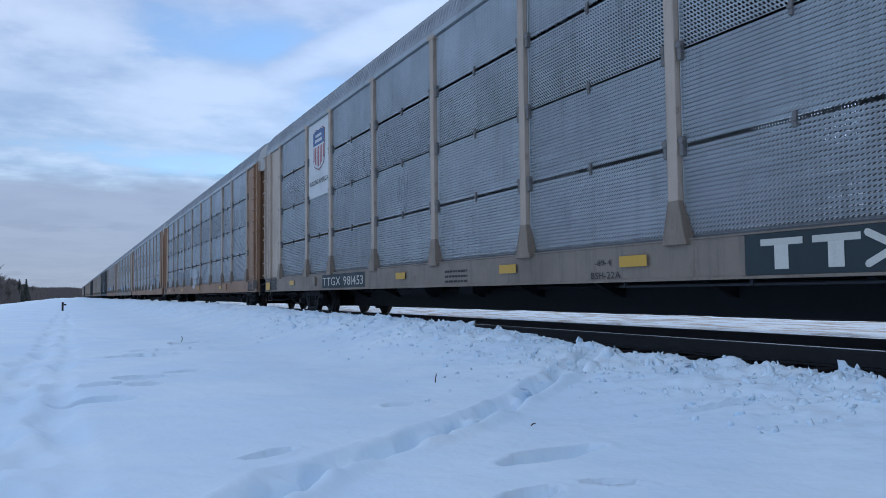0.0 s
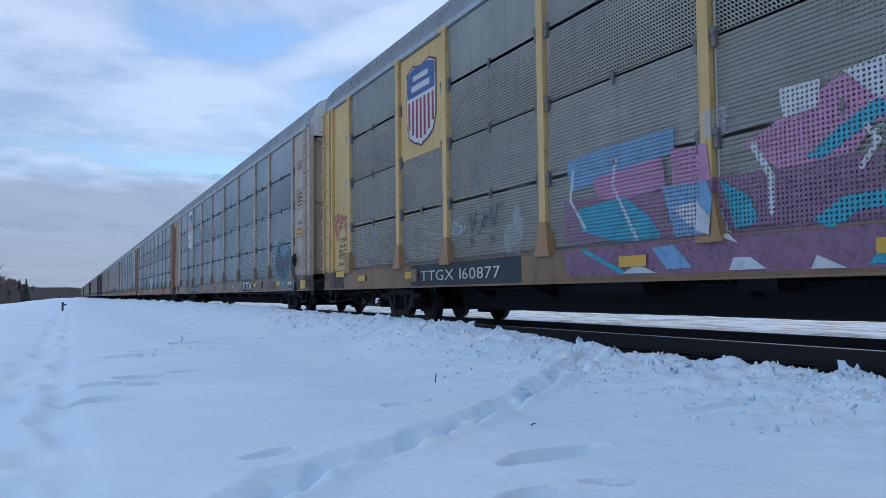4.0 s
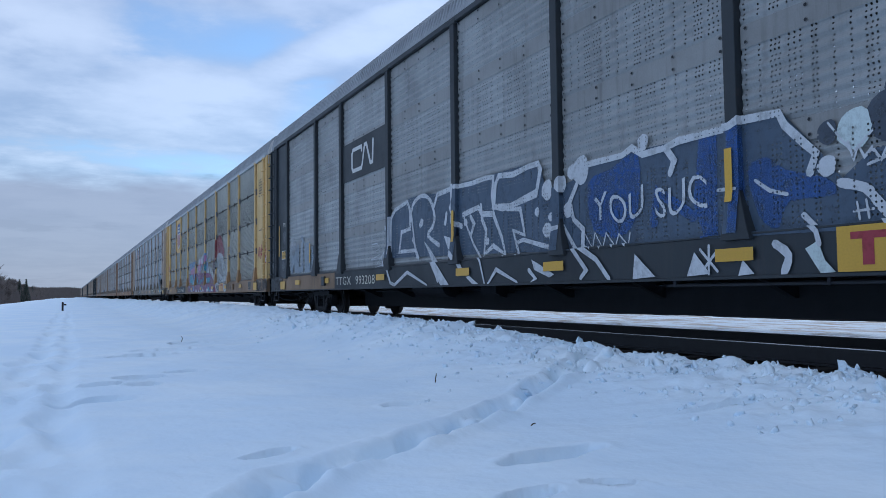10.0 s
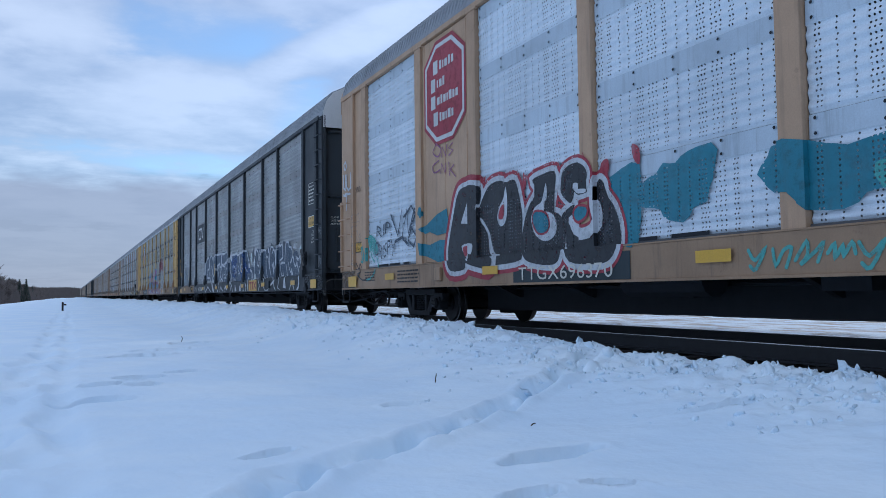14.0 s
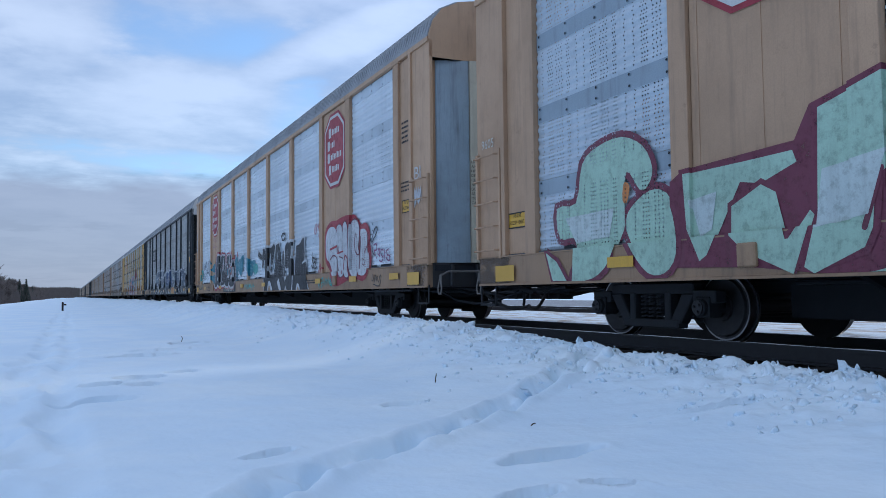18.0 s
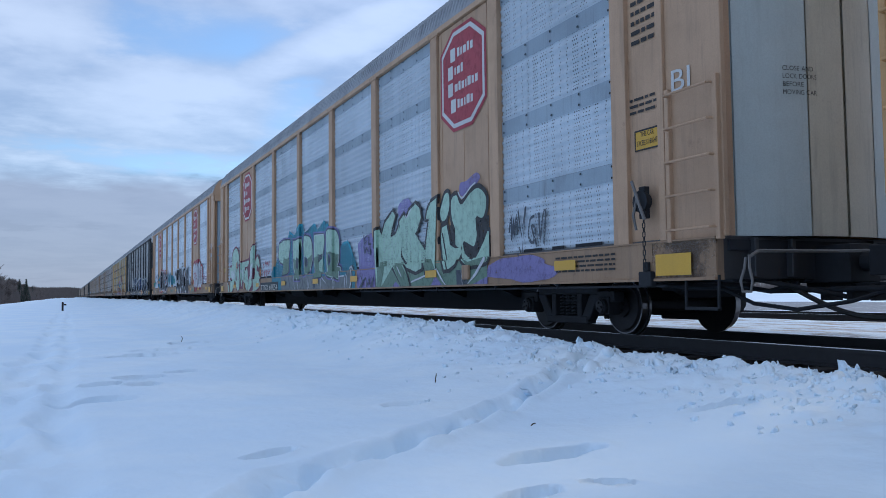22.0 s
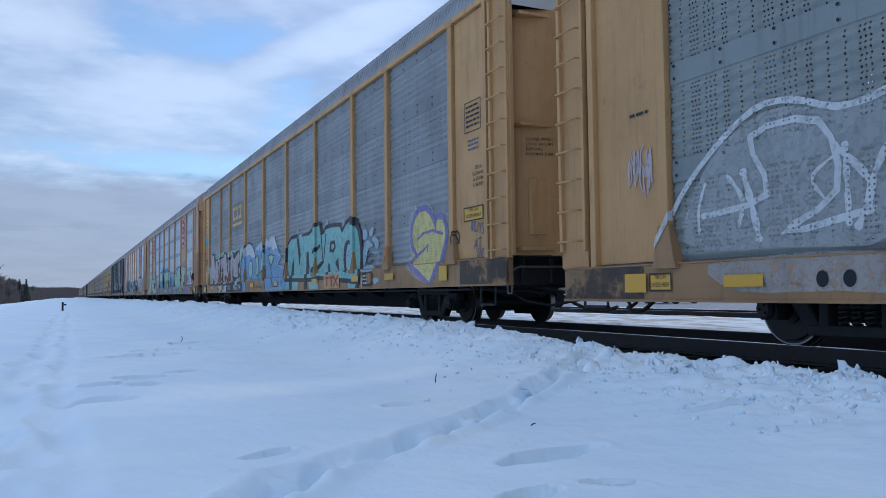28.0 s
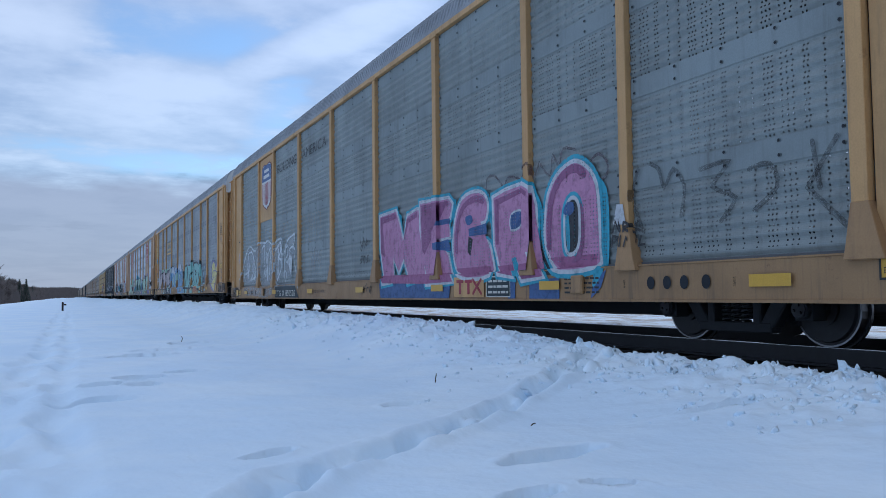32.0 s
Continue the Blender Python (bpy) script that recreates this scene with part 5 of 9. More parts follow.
        for side in (-1, 1):
            t = part("side_frame", shared("frame", truck_frame), None, car)
            t.matrix_basis = pose(0, c, 0, 0, 0, 0 if side < 0 else 180)
            for dy in (-0.13, 0.0, 0.13) if detail and side < 0 else ():
                part("spring", shared("spring", spring_mesh), None, t).location = (0, dy, 0)
        t = part("bolster", shared("bolster", bolster_mesh), None, car)
        t.location = (0, c, 0)
        for dy in (-0.875, 0.875):
            w = part("wheelset", shared("wheelset", wheelset_mesh), None, car, "steel wheels with worn bright rims")
            w.location = (0, c + dy, 0.355)
            part("rim", shared("rim", rim_mesh), None, w)
            if detail:
                WHEELSETS.append((w, c + dy))
    if detail:
        part("lever_rod", shared("lever", pulling_rod_mesh), None, car)
        if g.get("brake"):
            hb = part("hand_brake", shared("case", brake_housing), None, car, "black hand brake gear case")
            part("brake_lever", shared("blever", brake_levers), None, hb)
            part("brake_chain", shared("bchain", brake_chain), None, hb)
            part("chain_sheave", shared("bsheave", brake_bracket), None, hb)
    return car


COMMON = dict(boot=True, rail=GALV, hood=WHITE, foot=GOLD_BOOT, inner=None)
BEIGE_CAR = dict(COMMON, brake=True, key="a", kind="ribbed", panel=PANEL_A, post=BEIGE, foot=BEIGE_BOOT, sill=BEIGE_SILL, end=BEIGE, door=BEIGE, ladder=BEIGE, plate=(1,), plate_paint=WHITE,
                 label="enclosed car rack with ribbed grey panels and beige posts")
OCHRE_CAR = dict(COMMON, key="b", kind="ribbed", panel=PANEL_A_DARK, post=OCHRE, sill=BROWN_SILL, end=OCHRE, door=OCHRE, ladder=OCHRE, plate=(1,), plate_paint=OCHRE,
                 label="car rack with dark ribbed panels, ochre posts and spray paint")
SLATE_CAR = dict(COMMON, brake=True, key="c", kind="waved", panel=PANEL_CN, post=SLATE, foot=SLATE, sill=SLATE, end=SLATE, door=SLATE, ladder=SLATE, rail=SLATE,
                 label="dark slate car rack with grey-brown panels and white sprayed letters")
TAN_CAR = dict(COMMON, key="d", kind="waved", panel=PANEL_KCS, post=TAN, sill=TAN_SILL, end=TAN, door=BLUE_DOOR, ladder=TAN, rail=TAN, boot=False, wide=0.26, solid=(1, 7), hood=TAN, inner=CREAM_DOOR, strip=(0.07, 0.46), end_at=13.82, corner=12.95,
               label="enclosed tan car rack with silver panels and spray paint")
TAN_CAR2 = dict(TAN_CAR, brake=True, panel=PANEL_KCS2, door=PALE_DOOR, inner=CREAM_DOOR, strip=(0.13, 0.67), label="enclosed tan car rack with silver panels and a pale end door")
GOLD_CAR = dict(COMMON, key="e", kind="waved", panel=PANEL_CSX, post=GOLD, sill=GOLD_SILL, end=GOLD, door=GOLD, ladder=GOLD, rail=GOLD,
                label="enclosed gold car rack with lead-grey panels and blue spray letters")
GOLD_CAR2 = dict(COMMON, mask="low_columns", key="f", kind="waved", panel=PANEL_UP, post=GOLD, sill=GOLD_SILL, end=GOLD, door=GOLD, ladder=GOLD, rail=GOLD, plate=(1,), plate_paint=GOLD, low=0.42, top=0.82,
                 label="enclosed gold car rack with pewter panels and pink spray letters")
RUSTY_CAR = dict(COMMON, key="g", kind="ribbed", panel=PANEL_A, post=BEIGE, foot=BEIGE_BOOT, sill=RUSTY, end=RUSTY, door=RUSTY, ladder=RUSTY, plate=(), plate_paint=WHITE,
                 label="enclosed car rack with grey panels and rusty brown ends")

car_a = rack_car(BEIGE_CAR, 10.64)
car_b = rack_car(OCHRE_CAR, -18.88)
car_c = rack_car(SLATE_CAR, -47.73)
car_d = rack_car(TAN_CAR, -77.17)
car_e = rack_car(TAN_CAR2, -106.54)
car_f = rack_car(GOLD_CAR, -136.19)
car_g = rack_car(GOLD_CAR2, -165.82)
# extra car, never in view: added to hold back the sun behind car_g
unseen_shade_car = rack_car(GOLD_CAR, -195.3)
far = [RUSTY_CAR, RUSTY_CAR, BEIGE_CAR, RUSTY_CAR, SLATE_CAR, BEIGE_CAR, RUSTY_CAR, SLATE_CAR, BEIGE_CAR, RUSTY_CAR, BEIGE_CAR, SLATE_CAR, RUSTY_CAR, BEIGE_CAR]
for k, spec in enumerate(far):
    rack_car(spec, 10.64 + 29.45 * (k + 1), k < 1)

# ---- lettering, emblems and spray paint on the cars ----


CALLS = {}


def lay(car, spec, name, polys, paint, layer=0, label=""):
    """Lays flat shapes (v along the car, z up) onto the car's side as thin paint that follows posts, sheets and sill."""
    top, wide, boot = spec.get("top", 1.05), spec.get("wide", 0.15), spec["boot"]
    if not isinstance(paint, tuple):
        paint = (paint, paint)
    low = spec.get("low", 0.635) + 0.03
    CALLS[car.name] = CALLS.get(car.name, 0) + 1
    coat = 0.004 + 0.003 * layer + 0.00006 * (CALLS[car.name] % 16)
    bm = bmesh.new()
    joined = {}
    for q in polys:
        vs = []
        for p in q:
            at = (round(p[0], 4), round(max(low, p[1]), 4))
            if at not in joined:
                joined[at] = bm.verts.new((0, *at))
            if joined[at] not in vs:
                vs.append(joined[at])
        if len(vs) > 2 and not bm.faces.get(vs):
            bm.faces.new(vs)
    bmesh.ops.triangulate(bm, faces=[f for f in bm.faces if len(f.verts) > 4])
    lift = bm.verts.layers.float.new("lift")
    for k, v in enumerate(bm.verts):
        v[lift] = 0.00002 * (k % 30)
    lo, hi, z0, z1 = extent(polys)
    head, e = top + 0.003 + coat * 0.5, spec.get("corner", 13.45)
    half = wide / 2 + coat
    cuts = [e, e + 0.1, -e, -e - 0.1]
    for p in POSTS:
        cuts += [p - half, p + half]
    for c in cuts:
        if lo < c < hi:
            bmesh.ops.bisect_plane(bm, geom=bm.verts[:] + bm.edges[:] + bm.faces[:], plane_co=(0, c, 0), plane_no=(0, 1, 0))
    for c in (head, top + 0.4):
        if z0 < c < z1:
            bmesh.ops.bisect_plane(bm, geom=bm.verts[:] + bm.edges[:] + bm.faces[:], plane_co=(0, 0, c), plane_no=(0, 0, 1))
    depth = {}
    for f in bm.faces:
        c = f.calc_center_median()
        v, z, solid, slope = c.y, c.z, 1, 0
        bay = next((i for i in range(9) if POSTS[i + 1] < v < POSTS[i]), None)
        if z < head:
            x = FACE
        elif boot and z < top + 0.4 and any(abs(v - p) < half for p in POSTS):
            x, slope = FACE, 1
        elif any(abs(v - p) < half for p in POSTS):
            x = FACE
        elif abs(v) > e + 0.1:
            x = FACE + 0.03
        elif abs(v) > e:
            x = FACE - 0.01
        elif abs(v) > 12.3:
            x = SKIN - 0.02
        elif bay in spec.get("solid", ()):
            x = SKIN - 0.036
        elif bay in spec.get("plate", ()) and z > 2.98:
            x = SKIN - 0.02
        else:
            x, solid = SKIN - 0.017, 0
        depth[f] = (x - coat, solid, slope)
    verts, faces, slots, known = [], [], [], {}

    def place(w, x, slope):
        if slope:
            x -= 0.058 * max(0.0, min(1.0, (top + 0.40 - w.co.z) / 0.35))
        x = round(x, 6)
        if (w, x) not in known:
            known[w, x] = len(verts)
            verts.append((x - w[lift], w.co.y, w.co.z))
        return known[w, x]
    for f in bm.faces:
        faces.append([place(w, depth[f][0], depth[f][2]) for w in f.verts])
        slots.append(depth[f][1])
    # the paint runs over the steps between sheet, post and sill
    for e in bm.edges:
        if len(e.link_faces) == 2:
            a, b = (depth[f] for f in e.link_faces)
            if abs(a[0] - b[0]) > 0.004 and not a[2] and not b[2]:
                p, q = e.verts
                faces.append([place(p, a[0], 0), place(q, a[0], 0), place(q, b[0], 0), place(p, b[0], 0)])
                slots.append(1)
    bm.free()
    me = bpy.data.meshes.new(name)
    me.from_pydata(verts, [], faces)
    for m in paint:
        me.materials.append(m)
    me.polygons.foreach_set("material_index", slots)
    return part(name, me, None, car, label)


def reflectors(car, spec, spots, z=0.86, w=0.46, h=0.12):
    for v in spots:
        lay(car, spec, "reflector", [rect(v, v - w, z - h / 2, z + h / 2)], REFLECT, 9, "yellow reflective strip")


def corner_square(car, spec, v, z=0.80, w=0.52, h=0.22):
    lay(car, spec, "reflector", [rect(v, v - w, z - h / 2, z + h / 2)], REFLECT, 9, "large yellow reflective patch")


def notice(car, spec, v0, v1, z0, z1, paint, words=("THIS CAR", "EXCEEDS HEIGHT"), edge=INK):
    lay(car, spec, "notice", [rect(v0, v1, z0, z1)], paint, 1, "small warning notice")
    lay(car, spec, "notice_border", frame_of(v0, v1, z0, z1, 0.018), edge, 2)
    h = (z1 - z0) / (len(words) * 1.7 + 0.6)
    for k, w in enumerate(words):
        z = z1 - h * (1.35 + 1.65 * k)
        m = (v0 - v1) * (0.10 if len(w) > 9 else 0.24)
        lay(car, spec, "lettering", line_of(w, v0 - m, v1 + m, z, z + h), INK, 2)


def number(car, spec, text, v0, v1, z0, z1, plate=PINE_GREEN, paint=CREAM, grow=0.08):
    if plate:
        lay(car, spec, "dark_panel", [rect(v0 + grow, v1 - grow, z0 - 0.06, z1 + 0.06)], plate, 1, "dark panel behind the car's number")
    for polys in line_letters(text, v0, v1, z0, z1):
        lay(car, spec, "letter", polys, paint, 5, "cream stencilled character")


def blocks(car, spec, v0, v1, z0, z1, ground, ink, slant=0.0):
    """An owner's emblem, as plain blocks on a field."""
    lay(car, spec, "emblem_field", [rect(v0, v1, z0, z1)], ground, 4)
    w, h = (v0 - v1), (z1 - z0)
    polys = []
    for k in (0, 1):
        a = v0 - w * (0.10 + 0.29 * k)
        polys += [rect(a, a - w * 0.24, z1 - h * 0.30, z1 - h * 0.14), rect(a - w * 0.08, a - w * 0.16, z0 + h * 0.14, z1 - h * 0.30)]
    a, b = v0 - w * 0.66, v0 - w * 0.92
    polys += stroke([(a, z1 - h * 0.16), (b, z0 + h * 0.18)], h * 0.16) + stroke([(b, z1 - h * 0.16), (a, z0 + h * 0.18)], h * 0.16)
    for q in polys:
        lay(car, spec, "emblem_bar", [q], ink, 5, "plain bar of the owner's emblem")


def shield(car, spec, v, z0, z1, half):
    """A striped shield emblem."""
    h = z1 - z0
    side = [(1.0, 0.90), (0.94, 0.78), (1.0, 0.62), (0.98, 0.30), (0.80, 0.13), (0.45, 0.06), (0.12, 0.03), (0.0, 0.0)]
    line = [(-0.55, 0.97), (0.0, 0.93), (0.55, 0.97)]
    def outline(g):
        left = [(v + half * g * a, z0 + h * (0.5 + (b - 0.5) * g)) for a, b in side]
        right = [(v - half * g * a, z0 + h * (0.5 + (b - 0.5) * g)) for a, b in reversed(side[:-1])]
        head = [(v + half * g * a, z0 + h * (0.5 + (b - 0.5) * g)) for a, b in line]
        return left + right + head
    lay(car, spec, "shield_edge", [outline(1.0)], tint("maroon", None)[1], 1, "shield emblem outline")
    lay(car, spec, "shield_field", [outline(0.95)], WHITE, 2)
    stripes = []
    for k in range(-3, 4):
        s = v + half * 0.26 * k
        stripes.append(rect(s + half * 0.065, s - half * 0.065, z0 + h * (0.10 + 0.016 * k * k), z0 + h * 0.56))
    for q in stripes:
        lay(car, spec, "shield_stripe", [q], tint("red", None)[1], 3)
    lay(car, spec, "shield_head", [[(v + half * 0.9, z0 + h * 0.60), (v - half * 0.9, z0 + h * 0.60), (v - half * 0.86, z0 + h * 0.76), (v - half * 0.92, z0 + h * 0.88), (v - half * 0.5, z0 + h * 0.93), (v, z0 + h * 0.90),
                                     (v + half * 0.5, z0 + h * 0.93), (v + half * 0.92, z0 + h * 0.88), (v + half * 0.86, z0 + h * 0.76)]], tint("blue", None)[1], 3)
    lay(car, spec, "shield_bar", [rect(v + half * 0.5, v - half * 0.5, z0 + h * 0.78, z0 + h * 0.84), rect(v + half * 0.6, v - half * 0.6, z0 + h * 0.66, z0 + h * 0.73)], WHITE, 4)


def octagon(car, spec, v, z0, z1, half):
    """A red eight-sided emblem with plain bars for its words."""
    def ring(g):
        c, hz = (z0 + z1) / 2, (z1 - z0) / 2 * g
        hv = half * g
        return [(v + hv, c - hz * 0.62), (v + hv, c + hz * 0.62), (v + hv * 0.42, c + hz), (v - hv * 0.42, c + hz), (v - hv, c + hz * 0.62), (v - hv, c - hz * 0.62), (v - hv * 0.42, c - hz), (v + hv * 0.42, c - hz)]
    red = tint("red", None)[1]
    lay(car, spec, "emblem_edge", [ring(1.0)], red, 1, "red eight-sided emblem")
    lay(car, spec, "emblem_line", [ring(0.93)], WHITE, 2)
    lay(car, spec, "emblem_field", [ring(0.85)], red, 3)
    h = z1 - z0
    polys = []
    for k, (a, marks) in enumerate(((0.50, 5), (0.62, 3), (0.62, 7), (0.50, 5))):
        z = z1 - h * (0.25 + 0.165 * k)
        polys.append(rect(v + half * a, v + half * (a - 0.22), z - h * 0.068, z + h * 0.06))
        at = a - 0.30
        for m in range(marks):
            wide = (0.11, 0.06, 0.13, 0.09)[(m + k) % 4]
            polys.append(rect(v + half * at, v + half * (at - wide), z - h * 0.042, z + h * (0.03 if (m + k) % 3 else 0.042)))
            at -= wide + 0.045
    for q in polys:
        lay(car, spec, "emblem_bar", [q], WHITE, 4)


def art(car, spec, field, *coats):
    """Sprayed shapes on a car's side. field: the painted field (v0, v1, z0, z1); each coat is written
    'kind colour layer width points', its points in thousandths of the field. Kinds: f cornered shape, s rounded shape
    (width may hold rims, colour:width, sprayed round it), l straight strokes, c curved stroke, d dots of that radius."""
    mask = spec.get("mask", "grid" if spec["kind"] == "ribbed" else "columns")
    v0, v1, z0, z1 = field
    for coat in coats:
        kind, colour, layer, width, *spots = coat.split()
        pts = [tuple(float(q) for q in p.split(",")) for p in spots]
        pts = [(v0 + (v1 - v0) * u / 1000, z0 + (z1 - z0) * w / 1000) for u, w in pts]
        words = colour.replace("_", " ")
        if kind == "d":
            for k, (v, z) in enumerate(pts):
                lay(car, spec, "spray_dot", [blob(v, z, float(width), float(width), k, 0.10, 16)], tint(colour, mask), int(layer), words + " sprayed dot")
        elif kind in "lc":
            lay(car, spec, "spray_line", stroke(curved(pts, 3) if kind == "c" else pts, float(width), 0.10), tint(colour, mask), int(layer), words + " sprayed line")
        else:
            ring = curved(pts + pts[:3], 3)[3:3 + 3 * len(pts)] if kind == "s" else pts
            for k, rim in enumerate(width.split(",") if ":" in width else ()):
                edge, far_out = rim.split(":")
                lay(car, spec, "letter_rim", stroke(ring + ring[:1], 2 * float(far_out)), tint(edge, mask), int(layer) - 0.8 * (k + 1), edge.replace("_", " ") + " sprayed rim")
            lay(car, spec, "spray_shape", [ring], tint(colour, mask), int(layer), words + " sprayed shape")


def tag(car, spec, text, v0, v1, z0, z1, colour, layer=2, lean=0.12):
    """A quick word in thin sprayed capitals."""
    mask = spec.get("mask", "grid" if spec["kind"] == "ribbed" else "columns")
    rng = random.Random(text)
    ph = rng.uniform(0, 6)
    for q in line_letters(text, v0, v1, z0, z1):
        polys = [[(v - lean * (z - z0), z + 0.03 * math.sin(v * 9 + ph) * (z1 - z0) / 0.2) for v, z in p] for p in q]
        lay(car, spec, "spray_letter", polys, tint(colour, mask), layer, colour.split("_")[0] + " sprayed letter")


def splash(car, spec, colour, polys, layer=1, label="spray paint"):
    mask = spec.get("mask", "grid" if spec["kind"] == "ribbed" else "columns")
    lines = [q for q in polys if len(q) <= 8]
    for k, q in enumerate(polys):
        if len(q) > 8:
            lay(car, spec, "spray_paint", [Shape(q, k)], tint(colour, mask), layer, colour + " " + label)
    if lines:
        lay(car, spec, "spray_line", lines, tint(colour, mask), layer, colour + " sprayed scrawl")


def end_words(car, spec, lines, x0, x1, z1, h, paint):
    """Short lines of writing on a car's rear doors, bent with the leaf."""
    polys = []
    for k, w in enumerate(lines):
        z = z1 - k * h * 1.6
        polys += line_of(w, x0, x0 + (x1 - x0) * min(1.0, len(w) / 12), z - h, z)
    verts, faces = [], []
    for q in polys:
        k = len(verts)
        for x, z in q:
            f = (1.42 - abs(x)) / 1.40
            verts.append((x, -(spec.get("end_at", 14.2) - 0.19 + 0.34 * math.sin(f * math.pi / 2)), z))
        faces.append(list(range(k, len(verts))))
    me = bpy.data.meshes.new("lettering")
    me.from_pydata(verts, [], faces)
    me.materials.append(paint)
    part("lettering", me, None, car)


def rear_words():
    lines = ("CLOSE AND", "LOCK DOORS", "BEFORE", "MOVING CAR")
    end_words(car_a, BEIGE_CAR, lines, -1.2, -0.75, 2.75, 0.045, INK)
    end_words(car_b, OCHRE_CAR, lines, -1.2, -0.75, 2.75, 0.045, INK)
    end_words(car_c, SLATE_CAR, ("CLOSE & LOCK", "DOORS BEFORE", "MOVING CAR"), -1.30, -0.85, 2.45, 0.05, CREAM)
    end_words(car_d, TAN_CAR, ("LOWER", "AND LOCK", "HINGED", "DECKS", "CLOSE", "AND LOCK", "DOORS", "BEFORE", "MOVING", "CAR"), -0.75, -0.30, 2.85, 0.05, INK)
    end_words(car_e, TAN_CAR2, lines, -0.75, -0.30, 2.75, 0.05, INK)
    end_words(car_f, GOLD_CAR, lines, -1.2, -0.75, 2.75, 0.045, INK)


def dress_a():
    c, s = car_a, BEIGE_CAR
    shield(c, s, 8.38, 3.62, 4.72, 0.52)
    lay(c, s, "lettering", line_of("BUILDING AMERICA", 9.2, 7.6, 3.30, 3.42), INK, 2)
    number(c, s, "TTGX 981453", 7.85, 4.95, 0.74, 0.94)
    blocks(c, s, -5.35, -7.2, 0.66, 1.03, PINE_GREEN, CREAM)
    lay(c, s, "lettering", line_of("BSH-22A", -3.0, -3.55, 0.68, 0.76), INK, 2)
    lay(c, s, "lettering", line_of("-89-4", -3.08, -3.38, 0.83, 0.90), INK, 2)
    reflectors(c, s, (11.0, 3.1, -0.85, -3.56, -7.35, -10.6))
    corner_square(c, s, -13.3)
    corner_square(c, s, 13.9)
    lay(c, s, "lettering", bars(1.0, 0.2, 0.68, 0.92, 3, 4), INK, 2)
    lay(c, s, "lettering", bars(-9.7, -10.5, 0.72, 0.95, 4, 6), INK, 2)
    lay(c, s, "notice", [rect(-11.9, -12.36, 0.68, 0.95)], PINE_GREEN, 1)
    lay(c, s, "lettering", [rect(-11.95, -12.10, 0.80, 0.92), rect(-12.15, -12.30, 0.80, 0.92)] + bars(-11.95, -12.3, 0.69, 0.77, 2, 3), CREAM, 2)
    notice(c, s, -12.66, -13.28, 2.07, 2.32, REFLECT)
    lay(c, s, "lettering", line_of("53357", -12.78, -13.22, 2.42, 2.52), INK, 2)
    lay(c, s, "notice_border", frame_of(-12.72, -13.28, 2.85, 3.35, 0.014), INK, 2)
    lay(c, s, "lettering", bars(-12.77, -13.23, 2.9, 3.3, 4, 8), INK, 2)
    lay(c, s, "lettering", bars(-12.75, -13.2, 3.9, 4.15, 3, 9), INK, 2)
    art(c, s, (-10.15, -12.09, 0.82, 2.11),
        "s plum_grey 3 cyan_spray:.05 109,783 194,894 277,915 325,851 295,740 240,693",
        "s plum_grey 3 cyan_spray:.05 61,705 324,670 648,579 637,410 654,214 685,113 604,63 487,89 422,242 375,372 356,475 312,255 273,214 140,220 82,372",
        "s plum_grey 3 cyan_spray:.05 657,437 671,594 737,713 824,728 871,642 862,515 786,418 696,358",
        "l cyan_spray 4 0.07 469,90 549,20 647,-2 723,38 731,97",
        "l cyan_spray 4 0.05 289,491 349,501 335,253",
        "s pale_cyan 1 0 629,353 815,398 977,352 1001,170 699,161",
        "s pale_cyan 1 0 93,948 295,1000 885,826 943,682 905,546 324,666",
        "s pale_cyan 1 0 1,700 66,731 94,194 448,76 415,160 187,162 17,336",
        "s cyan_spray 2 0 641,339 731,386 738,218 657,205")
    splash(c, s, "silver", scrawl(3.2, 2.6, 2.1, 2.9, 12, 4, 0.03) + scrawl(7.0, 6.4, 2.6, 3.3, 13, 3, 0.03), 1)


